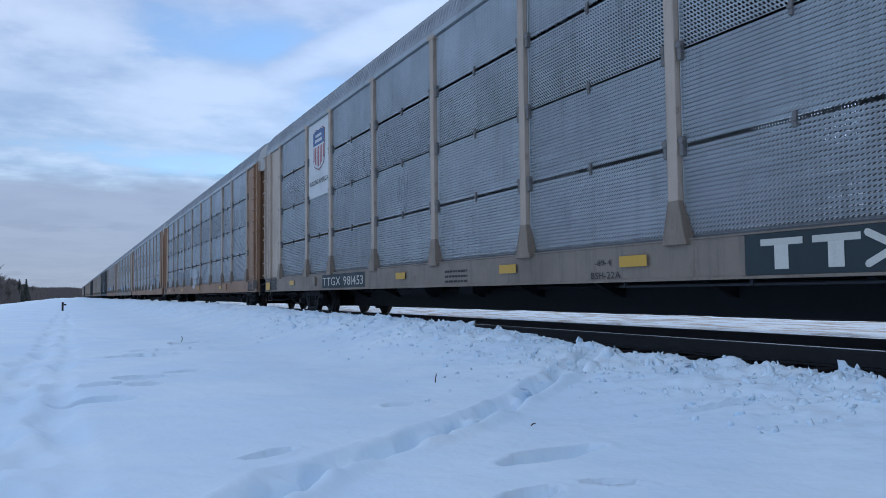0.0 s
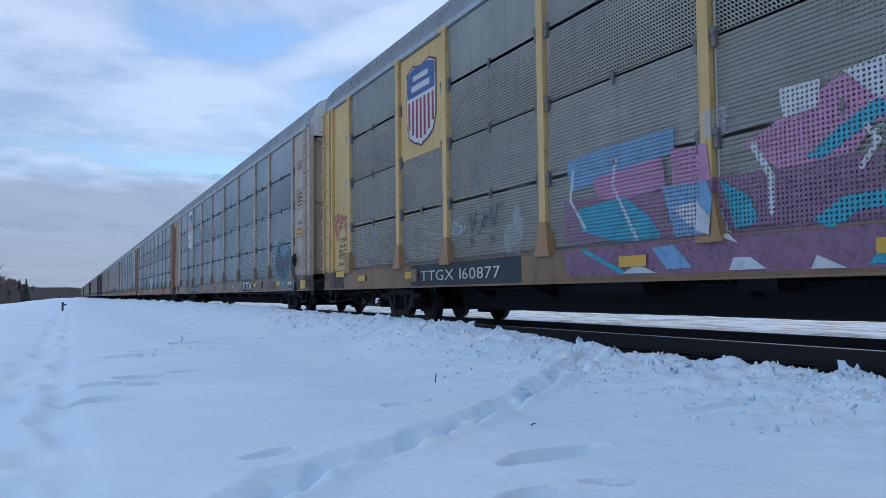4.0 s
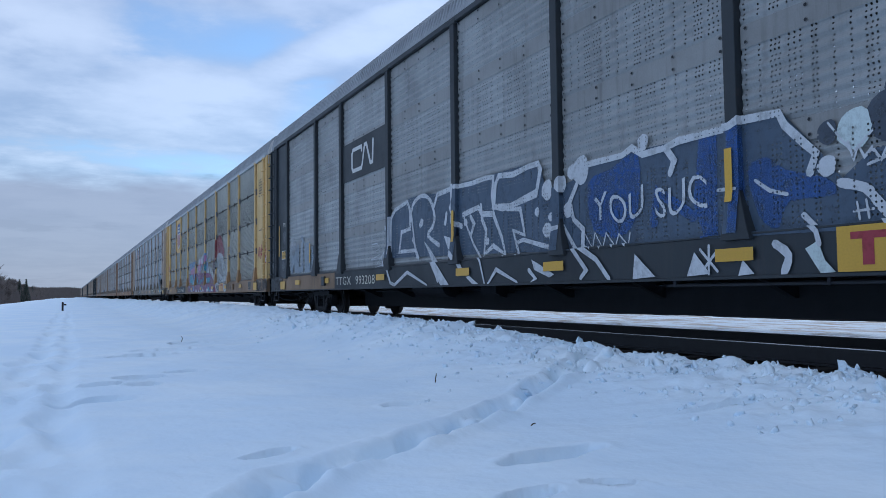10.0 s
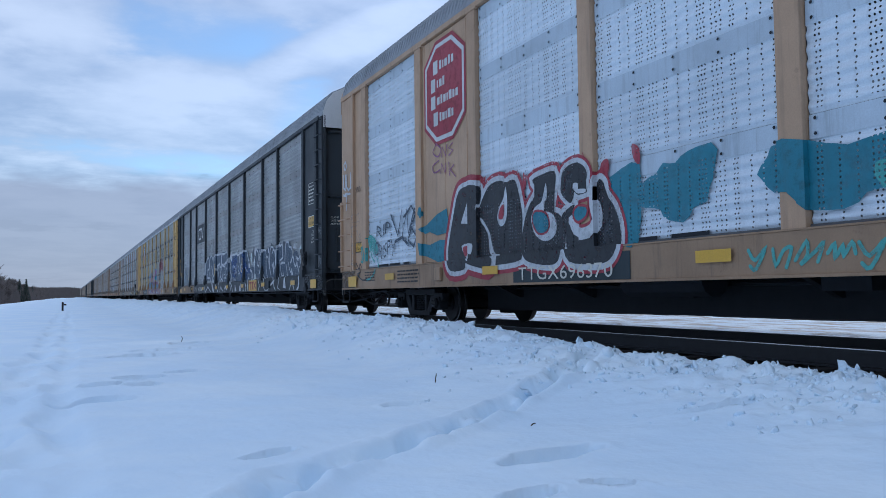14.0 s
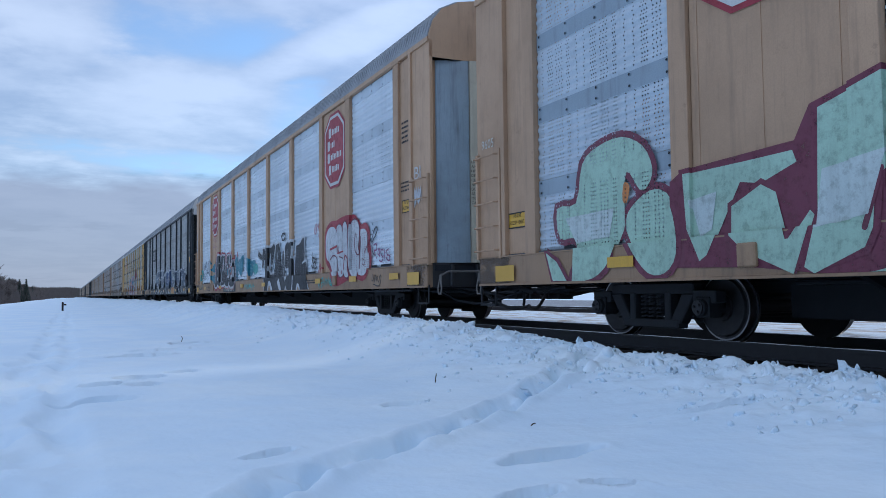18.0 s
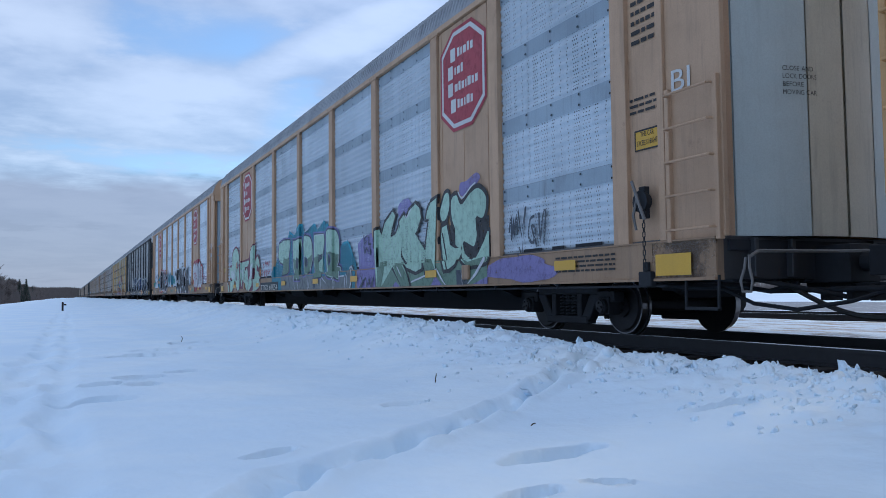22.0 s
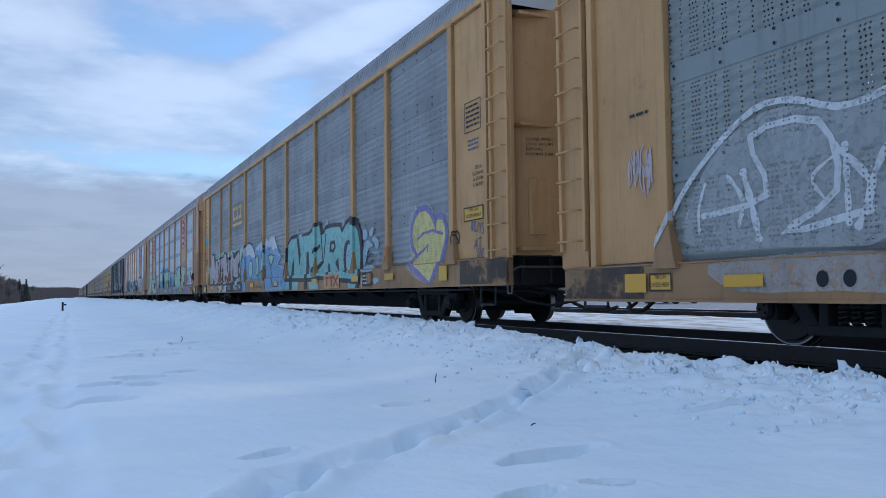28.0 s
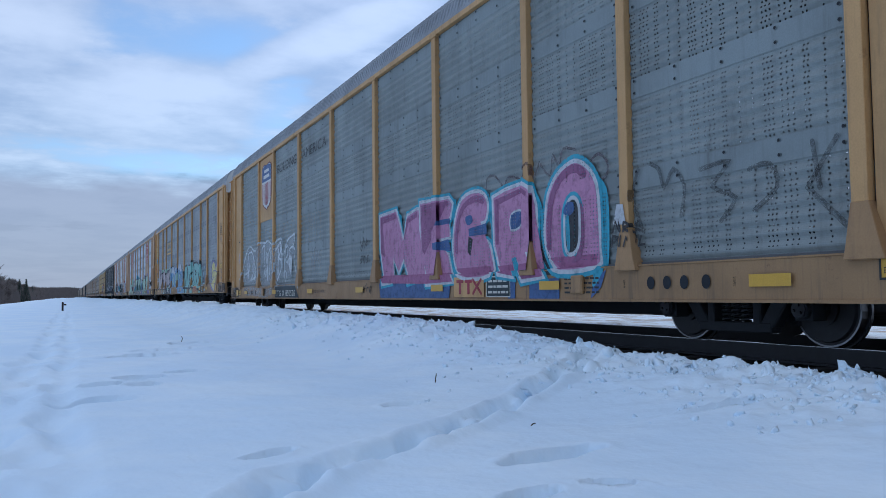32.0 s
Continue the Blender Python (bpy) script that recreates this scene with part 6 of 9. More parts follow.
def dress_b():
    c, s = car_b, OCHRE_CAR
    shield(c, s, 8.38, 3.12, 4.70, 0.66)
    lay(c, s, "dark_panel", [rect(8.75, 4.95, 0.666, 1.028)], PINE_GREEN, 1, "dark panel behind the car's number")
    number(c, s, "TTGX 160877", 8.3, 5.5, 0.75, 0.93, None)
    reflectors(c, s, (11.6, 9.0, 2.8, -0.3, -3.6, -6.75, -9.75))
    corner_square(c, s, -12.25, 0.82, 0.52, 0.24)
    corner_square(c, s, 13.1, 0.98, 0.6, 0.13)
    art(c, s, (3.98, -4.72, 0.67, 2.53),
        "f plum_wash 1 0 0,218 344,226 626,241 1000,187 999,2 639,9 20,27",
        "f plum_wash 1 0 0,531 345,503 603,496 780,431 889,247 940,201 626,236 0,245",
        "f sky 2 0 10,801 164,828 234,833 233,686 123,639 19,580",
        "f pink 3 0 72,643 211,683 218,507 123,471 81,522",
        "f cyan_spray 3 0 37,467 139,492 186,354 209,225 122,226 45,318",
        "l white_mist 4 .05 123,729 115,577 139,403 162,232",
        "l white_mist 4 .05 28,726 19,526 54,330",
        "f pink 2 0 226,714 291,687 297,495 229,504",
        "f sky 3 0 210,509 290,497 317,219 231,221",
        "f white 4 0 228,381 272,406 289,247 334,158 254,278",
        "f cyan_spray 3 0 304,493 344,388 357,258 324,230",
        "f pink 2 0 339,645 456,850 541,904 548,687 484,609 469,507 384,491",
        "f haze_white 3 0 459,871 544,898 548,739 493,713",
        "f cyan_spray 3 0 415,525 464,655 493,713 507,664 469,583 434,502",
        "l white_mist 4 .07 352,628 374,465 373,295",
        "f white_mist 3 0 386,871 435,861 432,741 391,726",
        "f cyan_spray 3 0 420,235 454,327 511,339 519,279 468,253 448,191",
        "l white_mist 4 .05 481,610 492,542 475,440",
        "f plum_wash 2 0 358,453 547,459 551,221 363,234",
        "c black 5 .028 549,874 555,642 565,433 569,217",
        "l white_mist 4 .05 576,572 570,431 571,237",
        "f sky 2 0 554,948 630,961 682,965 690,773 658,767 629,783 620,932 559,816",
        "f pink 3 0 588,927 665,908 676,834 644,775 629,733 590,779",
        "f sky 2 0 595,766 624,756 623,563 594,570",
        "f white 3 0 597,654 621,643 621,534 599,563",
        "f plum_wash 2 0 593,535 628,536 654,162 592,218",
        "f cyan_spray 3 0 598,372 627,378 647,217 617,287",
        "f cyan_spray 3 0 636,705 652,648 647,577 635,528",
        "f sky 3 0 665,758 720,710 715,618 675,513 647,509 657,646",
        "f haze_white 3 0 686,508 741,629 765,550 756,458 714,464",
        "f white_mist 3 0 684,983 704,1002 721,943 721,887 710,842 690,878",
        "l navy 4 .03 712,845 725,763",
        "f plum 3 0 642,477 780,453 846,343 845,300 641,379",
        "f cyan_spray 3 0 651,352 780,364 799,305 738,240 655,230",
        "f white_mist 4 0 655,326 674,341 682,253 655,230",
        "c black 5 .028 832,494 824,415 845,300 868,273 886,351 877,479 847,548 832,494",
        "f haze_white 3 0 773,591 820,595 830,456 829,340 800,437",
        "f haze_white 3 0 838,535 873,460 881,373 863,308 841,413",
        "f haze_white 2 0 890,391 931,376 940,209 885,247",
        "s maroon_mist 2 0 875,711 933,737 931,456 890,428 863,506",
        "f chalk 2 0 285,858 320,876 312,714 284,714",
        "f chalk 2 0 746,788 775,825 802,790 790,695 758,689",
        "f cyan_spray 3 0 483,31 497,104 533,157 581,134 541,99 519,28",
        "f cyan_spray 3 0 740,139 771,129 821,26 790,20 761,95",
        "f sky 3 0 197,171 235,178 267,48 223,45",
        "l cyan_spray 3 .05 56,190 141,38",
        "f white 4 0 320,26 327,89 350,87 370,28",
        "f white 4 0 423,19 430,79 448,45 462,16",
        "f white 4 0 511,24 525,80 541,42 559,30",
        "f white 4 0 565,30 578,119 596,77 630,29",
        "f white 4 0 703,23 712,92 732,112 750,46 780,26",
        "f white 4 0 841,29 856,86 879,87 895,40 918,25",
        "l white 4 .03 677,196 686,119",
        "l white 4 .03 923,189 932,72",
        "f white 4 0 141,32 169,87 204,28")
    art(c, s, (-3.51, -7.35, 0.61, 3.0),
        "s worn_red 1 0 152,538 133,710 172,801 245,934 359,995 481,1000 591,921 679,785 711,697 702,617 637,624 580,669 475,705 368,697 270,645 224,570 187,485",
        "s maroon_mist 2 0 0,585 126,712 137,557 126,338 28,396",
        "f worn_red 1 0 151,7 179,114 225,157 280,19 249,2",
        "s worn_white 3 0 259,617 320,680 445,699 572,683 642,633 676,574 702,514 676,442 635,426 611,511 573,576 501,605 382,606 317,556",
        "s grey 2 0 316,514 369,594 472,601 573,574 623,484 647,400 606,296 495,328 377,386",
        "s worn_white 3 0 267,373 314,414 408,398 494,300 603,270 661,366 799,392 928,461 924,228 743,161 338,151 264,229",
        "s chalk 2 0 683,440 734,537 847,545 932,624 932,394 776,377",
        "s grey 3 black:.02 244,560 298,560 335,487 302,446 249,473",
        "c black 5 0.025 422,453 458,505 532,474 580,407 551,347 496,356 450,408",
        "c black 5 0.02 505,532 561,547 597,490",
        "c black 5 0.03 370,329 441,245 554,227 634,282 686,347",
        "c black 5 0.025 685,300 775,317 841,297 870,259",
        "c black 5 0.03 279,311 332,163 410,38",
        "c black 5 0.025 313,366 356,249 455,182 621,177 817,198",
        "l black 5 0.02 585,649 595,603 568,594",
        "c black 5 0.03 272,614 236,506 262,435",
        "c black 5 0.02 663,628 705,544 683,456",
        "s worn_white 2 0 226,196 332,181 471,97 452,25 342,35 279,108",
        "c black 5 0.03 370,160 400,101 363,126 423,49 393,84 453,59 412,123 454,98",
        "s worn_white 1 0 739,151 855,160 937,139 943,70 898,30 773,45",
        "l black 5 0.02 819,96 853,80 827,67",
        "s chalk 1 0 977,672 996,677 999,517 976,500")
    blocks(c, s, -5.55, -6.45, 0.70, 1.02, OCHRE, tint("red", None)[1])
    splash(c, s, "black", scrawl(-7.1, -7.8, 0.75, 1.15, 40, 5, 0.022), 3)
    splash(c, s, "chalk", [blob(7.0, 1.55, 0.22, 0.14, 41, 0.4), blob(5.2, 1.35, 0.25, 0.3, 43, 0.4), blob(-7.6, 2.3, 0.2, 0.3, 44, 0.4)], 1)
    splash(c, s, "navy", scrawl(6.6, 5.6, 1.35, 1.85, 54, 6, 0.05), 2)
    # corners
    art(c, s, (13.42, 12.46, 1.75, 2.4),
        "l rose_red 2 0.05 197,896 4,860 175,694 14,582",
        "l rose_red 2 0.055 248,993 256,670",
        "l rose_red 2 0.05 458,872 291,797 451,612",
        "l rose_red 2 0.05 616,853 488,862 505,621 610,614",
        "l rose_red 2 0.045 500,740 591,745",
        "l rose_red 2 0.055 631,857 668,605 723,752 769,574 818,835",
        "l rose_red 2 0.05 984,811 859,781 999,623 866,537",
        "l rose_red 2 0.045 14,582 190,38",
        "l rose_red 2 0.045 115,606 250,180 315,498",
        "l rose_red 2 0.04 441,547 338,491 435,329",
        "l rose_red 2 0.045 818,317 992,356 857,217 996,31 837,6")
    notice(c, s, 13.11, 12.50, 1.52, 1.80, OCHRE)
    tag(c, s, "SEROK", 13.14, 12.56, 1.32, 1.50, "black", 2)
    tag(c, s, "BANK-STA", 13.12, 12.58, 1.17, 1.27, "black", 3)
    lay(c, s, "lettering", line_of("MP 7111", 13.02, 12.62, 2.0, 2.1), INK, 3)
    lay(c, s, "notice_border", frame_of(-12.72, -13.26, 3.75, 4.30, 0.014), INK, 2)
    lay(c, s, "lettering", bars(-12.77, -13.2, 3.80, 4.25, 5, 47), INK, 2)
    lay(c, s, "lettering", bars(-12.78, -13.72, 2.60, 2.68, 1, 48), INK, 2)
    splash(c, s, "red", scrawl(-12.60, -14.05, 1.70, 2.15, 49, 7, 0.04), 2)
    lay(c, s, "lettering", line_of("DECK", -13.75, -14.05, 2.34, 2.41) + line_of("CLEARANCE", -13.72, -14.1, 2.24, 2.31) + line_of("A 80", -13.75, -14.05, 2.14, 2.21) + line_of("B 86", -13.75, -14.05, 2.04, 2.11), INK, 2)
    lay(c, s, "round_sign", [blob(-13.93, 1.66, 0.14, 0.14, 50, 0.0)], WHITE, 2)
    lay(c, s, "round_sign_ring", stroke([(-13.93 + 0.13 * math.cos(k * 0.3927), 1.66 + 0.13 * math.sin(k * 0.3927)) for k in range(17)], 0.03) + stroke([(-13.84, 1.75), (-14.02, 1.57)], 0.03), tint("red", None)[1], 3)
    lay(c, s, "notice", [rect(-11.30, -11.76, 0.70, 1.0)], BEIGE_SILL, 1)
    lay(c, s, "lettering", [rect(-11.34, -11.50, 0.82, 0.97), rect(-11.55, -11.72, 0.82, 0.97), rect(-11.34, -11.72, 0.74, 0.79)], PINE_GREEN, 2)
    lay(c, s, "lettering", bars(-7.9, -8.8, 0.74, 0.92, 3, 51), INK, 2)


def dress_c():
    c, s = car_c, SLATE_CAR
    lay(c, s, "emblem_field", [rect(7.25, 4.52, 3.03, 3.88)], SLATE, 1, "dark field of the owner's emblem")
    lay(c, s, "emblem", stroke([(5.98, 3.60), (6.0, 3.68), (6.55, 3.68), (6.62, 3.60), (6.62, 3.30), (6.55, 3.22), (6.0, 3.22), (5.95, 3.30), (5.80, 3.68), (5.68, 3.68), (5.45, 3.25), (5.32, 3.25), (5.28, 3.70)], 0.085), WHITE, 2, "white bent-line emblem")
    number(c, s, "TTGX  993208", 7.62, 5.05, 0.74, 0.93, None, CREAM)
    lay(c, s, "sill_patch", [rect(13.0, 7.75, 0.665, 1.03)], BROWN_SILL, 0, "brown repaired length of sill")
    reflectors(c, s, (11.2, 8.6, 4.95, 1.35, -1.2, -4.2, -7.5, -11.2))
    corner_square(c, s, 12.85)
    corner_square(c, s, -13.2)
    for v in (13.25, 10.0, 1.5, -4.35):
        lay(c, s, "reflector", [rect(v, v - 0.09, 1.35 if v < 12 and v > -12 else 1.65, 1.85 if v < 12 and v > -12 else 2.55)], REFLECT, 9, "upright yellow strip")
    art(c, s, (5.42, -2.11, 0.64, 2.28),
        "f slate_blue 1 0 126,355 139,831 179,925 260,987 303,988 354,1001 410,889 432,955 525,999 629,991 690,980 711,991 766,962 825,988 853,986 862,926 854,746 887,594 929,680 964,759 975,778 984,529 982,242",
        "l white 3 0.075 146,413 149,815 179,904 258,959 274,859 275,651 219,631 204,411 305,405 325,304 289,532",
        "c white 3 0.075 275,651 290,899 344,980 391,915 416,731 404,624 379,543 438,425",
        "f white 3 0 327,675 340,740 354,718 351,663 333,634",
        "l white 3 0.06 283,805 298,505 313,326",
        "f white 3 0 354,493 384,417 449,193 501,6 459,9 420,163",
        "l white 3 0.08 409,817 432,946 496,965 519,982 515,879 496,781 516,633 552,573",
        "l white 3 0.08 478,731 471,631",
        "f white 3 0 463,513 496,482 495,410 541,282 577,120 557,123 523,270 482,384",
        "l white 3 0.075 528,971 601,962 655,976 690,965 685,805 690,683",
        "l white 3 0.085 559,684 627,723 642,652 690,635",
        "l white 3 0.045 559,684 570,597 604,390 643,222 662,12",
        "l white 3 0.07 592,653 608,577 592,474",
        "l white 3 0.07 638,739 643,598 659,498 649,282 687,352 733,267 721,411 692,608",
        "f white 3 0 680,689 700,721 754,698 842,768 849,701 782,665 725,639",
        "l white 3 0.08 690,690 699,898 712,961 766,938 823,970 852,971 860,918 845,727",
        "l white 3 0.06 742,650 790,633 799,502 804,409 763,462 775,343 782,262",
        "l white 3 0.06 775,350 798,372 882,289 890,311 889,364 899,418 929,432 960,263",
        "l white 3 0.07 105,403 135,214 159,63 188,30 271,170 383,15",
        "l white 3 0.05 424,180 444,54",
        "f white 3 0 580,87 598,93 636,3 611,5",
        "l white 3 0.07 677,4 710,137 785,11",
        "f white 3 0 837,199 856,168 909,71 894,49 847,113",
        "l white 3 0.06 828,117 850,43 833,0",
        "l white 3 0.06 960,263 1000,91 985,36",
        "d white 3 0.13 880,740",
        "d white 3 0.1 926,761 878,425 943,557",
        "d white 3 0.06 847,582 891,524 663,398 570,605 123,705",
        "d white 3 0.17 980,831",
        "l white 3 0.025 7,545 47,554 63,481 18,450 68,413 0,358 79,367 86,283 28,255 95,428 110,294")
    art(c, s, (-1.66, -6.37, 0.65, 2.14),
        "f slate_blue 1 0 -1,326 10,792 74,952 244,955 382,948 602,980 696,965 709,863 774,699 820,518 879,651 958,647 994,597 1000,269 815,235 55,285",
        "s blue_mist 4 0 96,786 191,863 290,924 285,507 226,333 116,405",
        "f blue_mist 4 0 488,934 537,934 533,273 496,263 466,500",
        "f blue_mist 4 0 573,948 603,947 610,277 580,271",
        "s blue_mist 4 0 616,653 662,712 704,618 791,529 805,434 710,427 683,282 640,369",
        "l blue_mist 4 0.12 340,401 355,623 465,414",
        "l white 5 0.075 24,881 74,942 233,941 270,980 309,910 382,917 427,943 496,943 581,944 604,971 693,956 706,876 747,749 771,679 757,574",
        "l white 5 0.07 48,804 12,661 30,516 72,424 67,283 139,173 188,14",
        "l white 5 0.08 386,915 412,814 398,732",
        "l white 5 0.035 634,583 668,508 707,473",
        "l white 5 0.05 741,343 775,243 781,170",
        "c white 5 0.08 817,494 863,450 884,375 910,272",
        "f white 5 0 278,9 287,192 356,22",
        "f white 5 0 455,16 478,174 522,28",
        "f white 5 0 596,7 608,108 636,19",
        "c white 5 0.08 687,189 716,118 705,22",
        "f pale_mint 5 0 752,149 778,189 792,79 812,14 782,2",
        "l white 5 0.03 495,188 542,43",
        "l white 5 0.03 540,165 502,54",
        "l white 5 0.03 520,209 518,28",
        "l white 6 0.03 537,561 595,549",
        "l white 6 0.028 835,706 845,603 854,676 865,609 879,651 895,582 906,651 921,571 932,613 946,547 906,598 871,568",
        "l white 6 0.022 80,382 111,266 122,384 152,259 167,374 202,261 216,354 250,262 258,355",
        "l white 6 0.02 848,379 852,287",
        "l white 6 0.02 865,387 869,290",
        "l white 6 0.02 841,331 878,335",
        "d pale_mint 3 0.16 847,771",
        "d pale_mint 3 0.13 945,653 966,311",
        "d navy 2 0.2 908,806 960,810",
        "d navy 2 0.1 794,781 926,948",
        "d white 5 0.09 24,912 792,597 310,998",
        "d white 5 0.13 979,876")
    tag(c, s, "YOU SUC", -2.22, -4.05, 1.33, 1.66, "white", 6, 0.0)
    art(c, s, (-5.42, -12.09, 0.64, 2.07),
        "f slate_blue 1 0 77,322 101,922 149,1003 252,962 298,934 364,913 443,830 464,972 540,918 587,894 626,992 680,965 694,777 737,922 754,996 797,972 842,853 857,665 885,783 928,749 966,623 994,480 991,280",
        "l white 4 0.06 153,293 105,373 110,761 134,904 151,990 198,897 204,773 182,607 214,583 231,845 253,876",
        "l white 4 0.055 261,744 274,476 314,370 358,247",
        "f white 4 0 246,752 284,785 287,523 262,564",
        "l white 4 0.06 289,819 306,929 364,903 369,770 371,492 399,287",
        "l white 4 0.055 371,769 409,753 432,574 450,462 476,305",
        "l white 4 0.06 437,514 446,842 464,935 468,960 513,929 501,809 509,881 540,856 552,733 567,549",
        "f white 4 0 556,607 571,665 581,530 589,849 609,912 614,874 602,712 603,490 583,438 566,480",
        "l white 4 0.065 606,905 626,975 640,927 680,953 691,916 692,739 695,673 639,628",
        "l white 4 0.06 639,628 660,384 682,295 706,312 701,360",
        "l white 4 0.06 659,547 674,580 729,567 735,749 743,913 755,980 797,961 802,869 841,844 854,769 853,661 838,572 825,551",
        "l white 4 0.06 853,651 872,649 885,524 901,468 922,489 922,535",
        "f white 4 0 924,679 936,611 938,513 972,320 978,288 967,293 933,467",
        "l white 4 0.07 926,631 953,587 981,662 980,544 997,441",
        "l white 4 0.07 973,445 1000,421 999,385",
        "f white 4 0 494,565 523,633 522,512 558,272 541,268 515,420",
        "l white 4 0.06 546,258 568,80 593,9",
        "l white 4 0.04 595,485 659,229 632,71 682,9",
        "l white 4 0.045 751,525 767,389 779,279",
        "c white 4 0.045 790,564 807,445 828,364",
        "f white 4 0 830,377 846,448 870,312 841,302",
        "l white 4 0.05 225,309 263,132 238,30",
        "l white 4 0.05 354,233 349,110 382,18 449,26 461,187",
        "l white 4 0.07 499,135 570,226",
        "f white 4 0 745,260 762,277 780,51 729,65",
        "l white 4 0.06 839,8 885,204 915,0",
        "c white 4 0.09 984,255 992,173 979,54 959,7",
        "l white 4 0.03 867,916 875,826 882,854",
        "c white 4 0.03 890,895 886,824 903,836 890,861 902,891 888,897",
        "c white 4 0.03 912,888 910,810 932,837 926,896 911,890",
        "d pale_mint 3 0.16 997,755",
        "d pale_mint 3 0.12 994,689",
        "d white 4 0.07 419,888 238,928",
        "l white 4 0.04 967,805 964,713",
        "d navy 2 0.14 477,935 707,919",
        "l white 4 0.02 -1,874 31,678 59,785")
    splash(c, s, "chalk", [blob(11.7, 1.85, 0.35, 0.2, 110, 0.4)], 1)
    art(c, s, (12.01, 9.47, 1.1, 2.1),
        "f steel_blue 1 0 0,764 244,773 285,620 220,428 309,27 205,22 139,304 110,15 6,16",
        "f steel_blue 1 0 282,781 348,800 366,167 455,177 455,803 523,805 537,56 417,3 296,57",
        "f steel_blue 1 0 573,787 811,786 816,626 689,594 680,484 777,467 775,308 677,283 686,137 801,132 800,23 594,8",
        "f steel_blue 1 0 838,655 894,659 897,420 938,414 929,682 988,660 998,45 952,31 942,243 894,219 898,29 842,15",
        "s steel_blue 1 0 431,973 501,999 549,887 597,804 498,814",
        "s drab 2 0 93,641 184,650 182,515 101,508")

    blocks(c, s, -5.5, -6.75, 0.67, 1.03, REFLECT, tint("red", None)[1])
    notice(c, s, 12.97, 12.40, 1.55, 1.80, REFLECT, ("THIS CAR", "EXCEEDS HEIGHT"), WHITE)
    lay(c, s, "lettering", line_of("97041", 12.80, 12.45, 2.48, 2.61), CREAM, 2)
    splash(c, s, "silver", scrawl(12.9, 12.5, 1.85, 2.4, 112, 6, 0.012) + scrawl(12.9, 12.4, 1.15, 1.5, 113, 9, 0.012) + scrawl(14.1, 13.7, 1.2, 2.0, 114, 6, 0.012), 2)
    lay(c, s, "notice_border", frame_of(-12.77, -13.34, 2.85, 3.40, 0.016), CREAM, 2)
    lay(c, s, "lettering", bars(-12.82, -13.28, 2.9, 3.35, 5, 115), CREAM, 2)
    notice(c, s, -12.75, -13.36, 2.25, 2.55, REFLECT, ("THIS CAR", "EXCEEDS HEIGHT"), WHITE)
    lay(c, s, "lettering", line_of("DECK", -13.15, -13.35, 2.11, 2.17) + line_of("CLEARANCE", -13.02, -13.43, 2.02, 2.08) + line_of("A87 MIN.", -13.02, -13.40, 1.93, 1.99) + line_of("B84 MIN.", -13.02, -13.40, 1.84, 1.90), CREAM, 2)
    splash(c, s, "silver", scrawl(-13.75, -14.1, 2.0, 2.25, 116, 5, 0.014) + scrawl(-13.75, -14.1, 1.2, 1.6, 117, 6, 0.012), 2)


